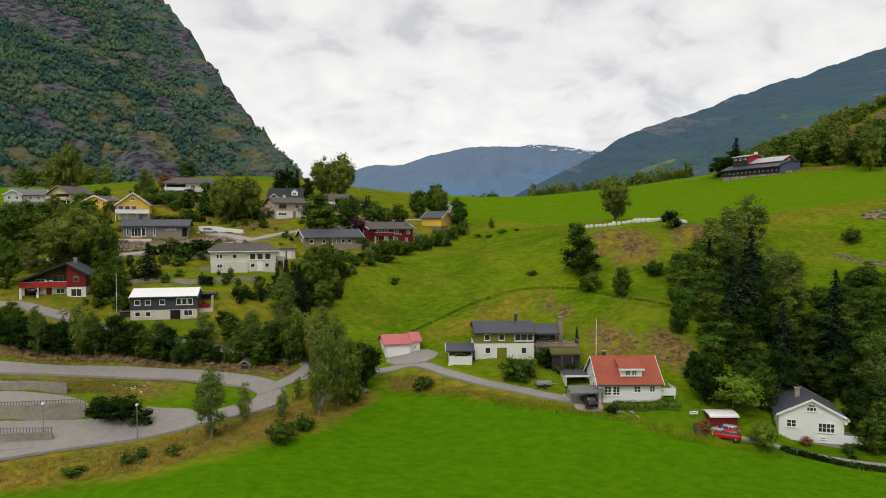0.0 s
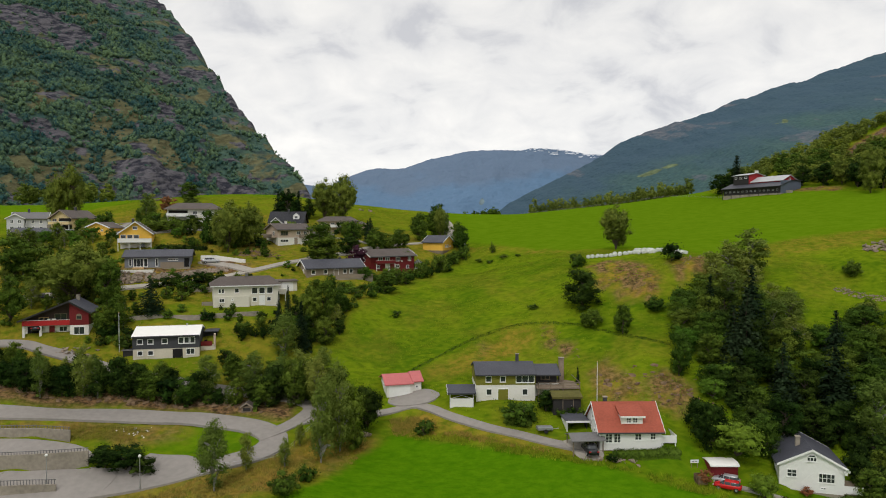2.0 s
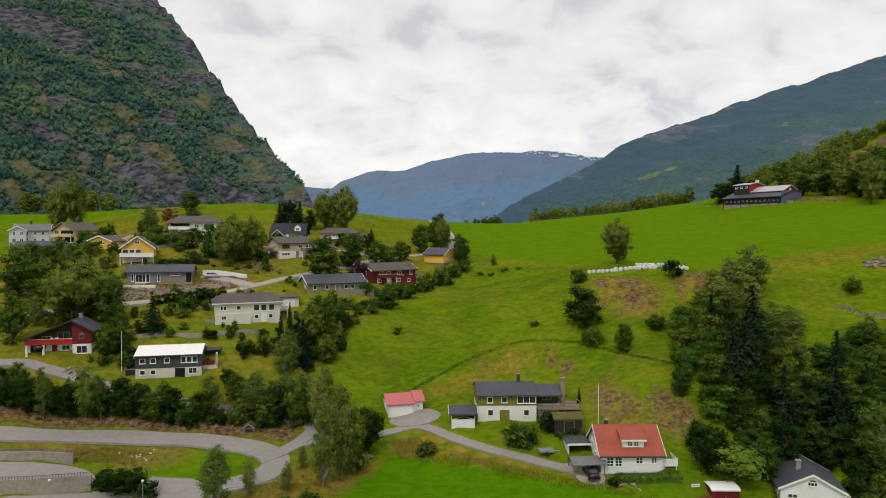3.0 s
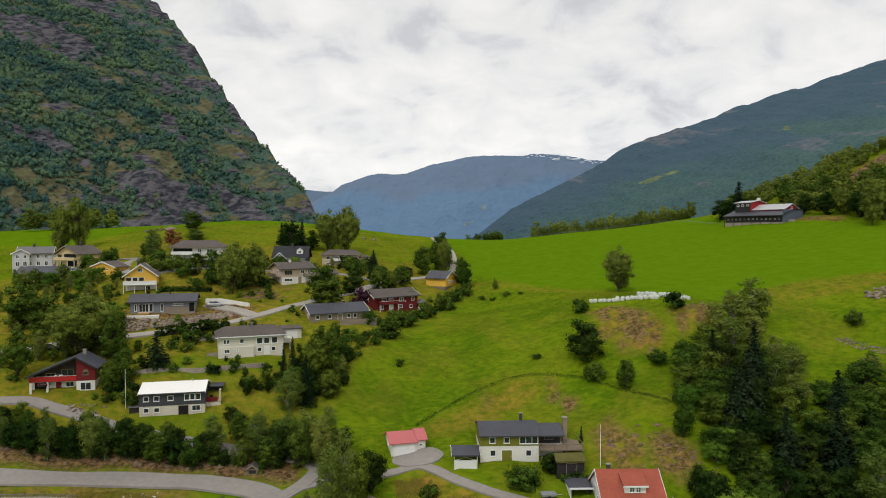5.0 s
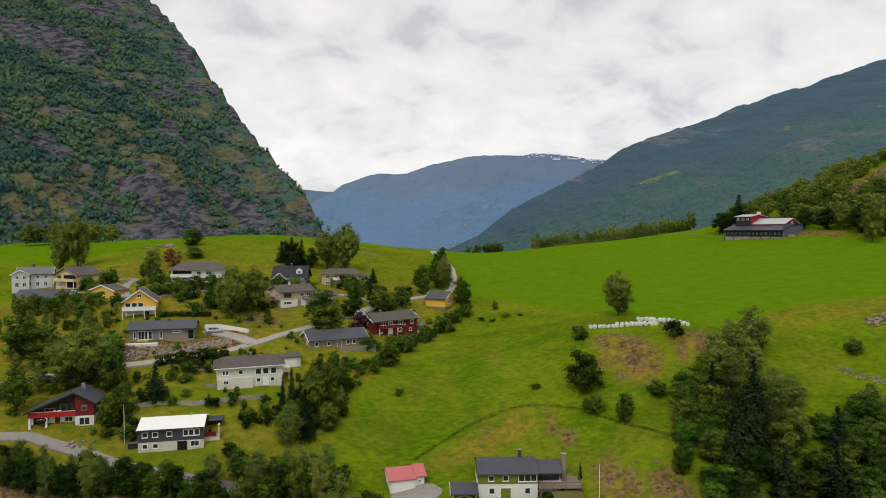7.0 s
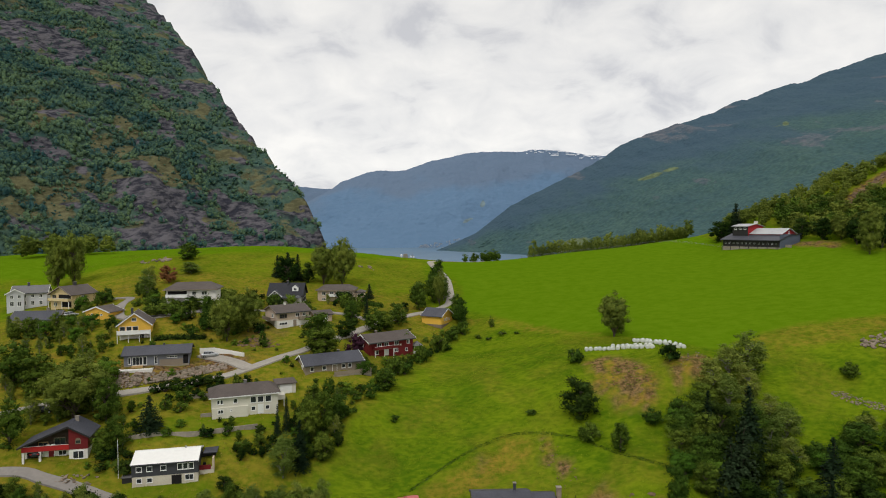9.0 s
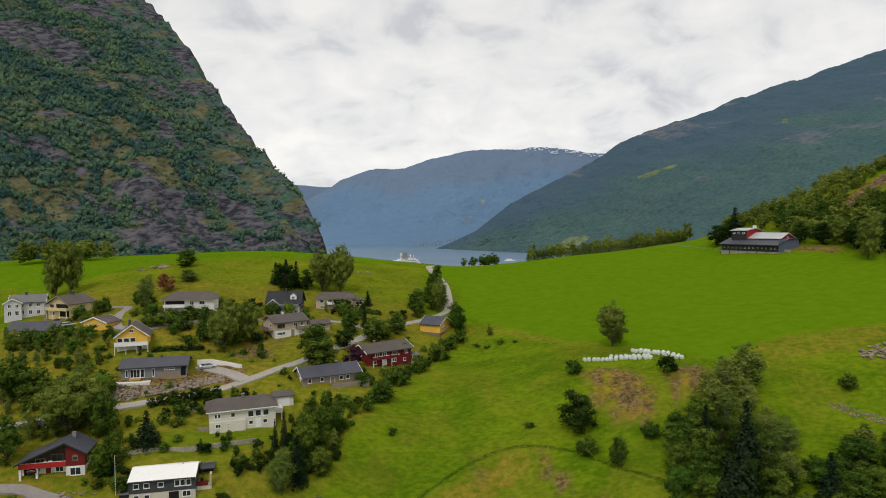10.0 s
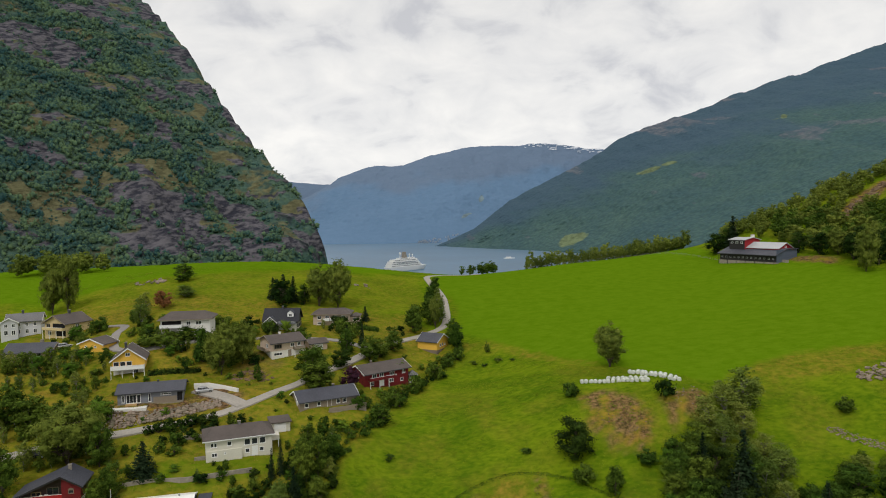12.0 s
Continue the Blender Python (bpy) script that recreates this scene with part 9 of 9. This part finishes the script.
woods("hill_woods", [(139, 326), (150, 300), (153, 268), (166, 248), (230, 236), (300, 330), (190, 350), (146, 350)], 430, 4.2, 8.0, M_LEAF_HAZEL, "light green wood on the hill above the barn", 17)
woods("hill_thicket", [(150, 296), (156, 270), (172, 258), (196, 262), (190, 300), (160, 318)], 50, 5.0, 9.0, M_LEAF_BROAD, "dark green trees among the hillside wood", 27)
woods("crest_woods", [(46, 349), (80, 346), (118, 336), (130, 342), (128, 352), (80, 356), (46, 356)], 150, 5.0, 12.0, M_LEAF_HAZEL, "row of slim trees behind the upper field", 18, girth=0.75)
woods("west_woods", [(-190, 292), (-152, 296), (-148, 312), (-192, 316)], 18, 8.0, 13.0, M_LEAF_HAZEL, "trees behind the west field", 19)
woods("crest_copse", [(10, 344), (30, 344), (30, 352), (10, 352)], 10, 5.0, 8.0, M_LEAF_BROAD, "small copse behind the field's crest", 20)


def mountain_woods(name, count, seed, low, high, leaf, blades, spread, label, dense):
    """Woodland on the west mountain: clumps of sprays where the ground is not bare rock."""
    rng = np.random.default_rng(seed)
    n = count * 6
    x, y = rng.uniform(-980, -150, n), rng.uniform(620, 1480, n)
    face = 133 - 0.473 * (x + 464) + 0.553 * (y - 825)
    z = cliff_height(x, y)
    rock, dry, overhang_shade = cliff_cover(x, y, z)
    rock = rock + overhang_shade * 0.7
    keep = (x + y < 757) & (face > -25) & (np.abs(x) < 0.75 * y) & (rng.random(n) > 1.15 * rock + 0.85 * dry + dense + 0.72 * step(300, 410, (0.553 * x + 0.473 * y) / 0.7277 + (z - 250) * 0.25))
    x, y, z = x[keep][:count], y[keep][:count], z[keep][:count]
    h = rng.uniform(low, high, len(x)) * (0.7 + 0.6 * fbm(x / 60, y / 60, 2, 5.0))
    b = blades
    middle = np.stack((x, y, z + h * 0.45), -1)
    inner = cores(middle, np.stack((h * spread, h * spread, h * 0.5), -1) * 0.68, rng, np.array([0.1, -0.25, 0.3]))
    x, y, z, h = (np.repeat(v, b) for v in (x, y, z, h))
    p = sphere_points(len(x), rng)
    centre = np.stack((x, y, z + h * 0.45), -1) + p * np.stack((h * spread, h * spread, h * 0.5), -1)
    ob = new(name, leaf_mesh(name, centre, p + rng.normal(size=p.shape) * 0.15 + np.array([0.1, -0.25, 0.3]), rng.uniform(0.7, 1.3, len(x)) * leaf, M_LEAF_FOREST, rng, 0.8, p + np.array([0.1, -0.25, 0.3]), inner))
    return tagged(ob, label, "woods", kind="stuff")


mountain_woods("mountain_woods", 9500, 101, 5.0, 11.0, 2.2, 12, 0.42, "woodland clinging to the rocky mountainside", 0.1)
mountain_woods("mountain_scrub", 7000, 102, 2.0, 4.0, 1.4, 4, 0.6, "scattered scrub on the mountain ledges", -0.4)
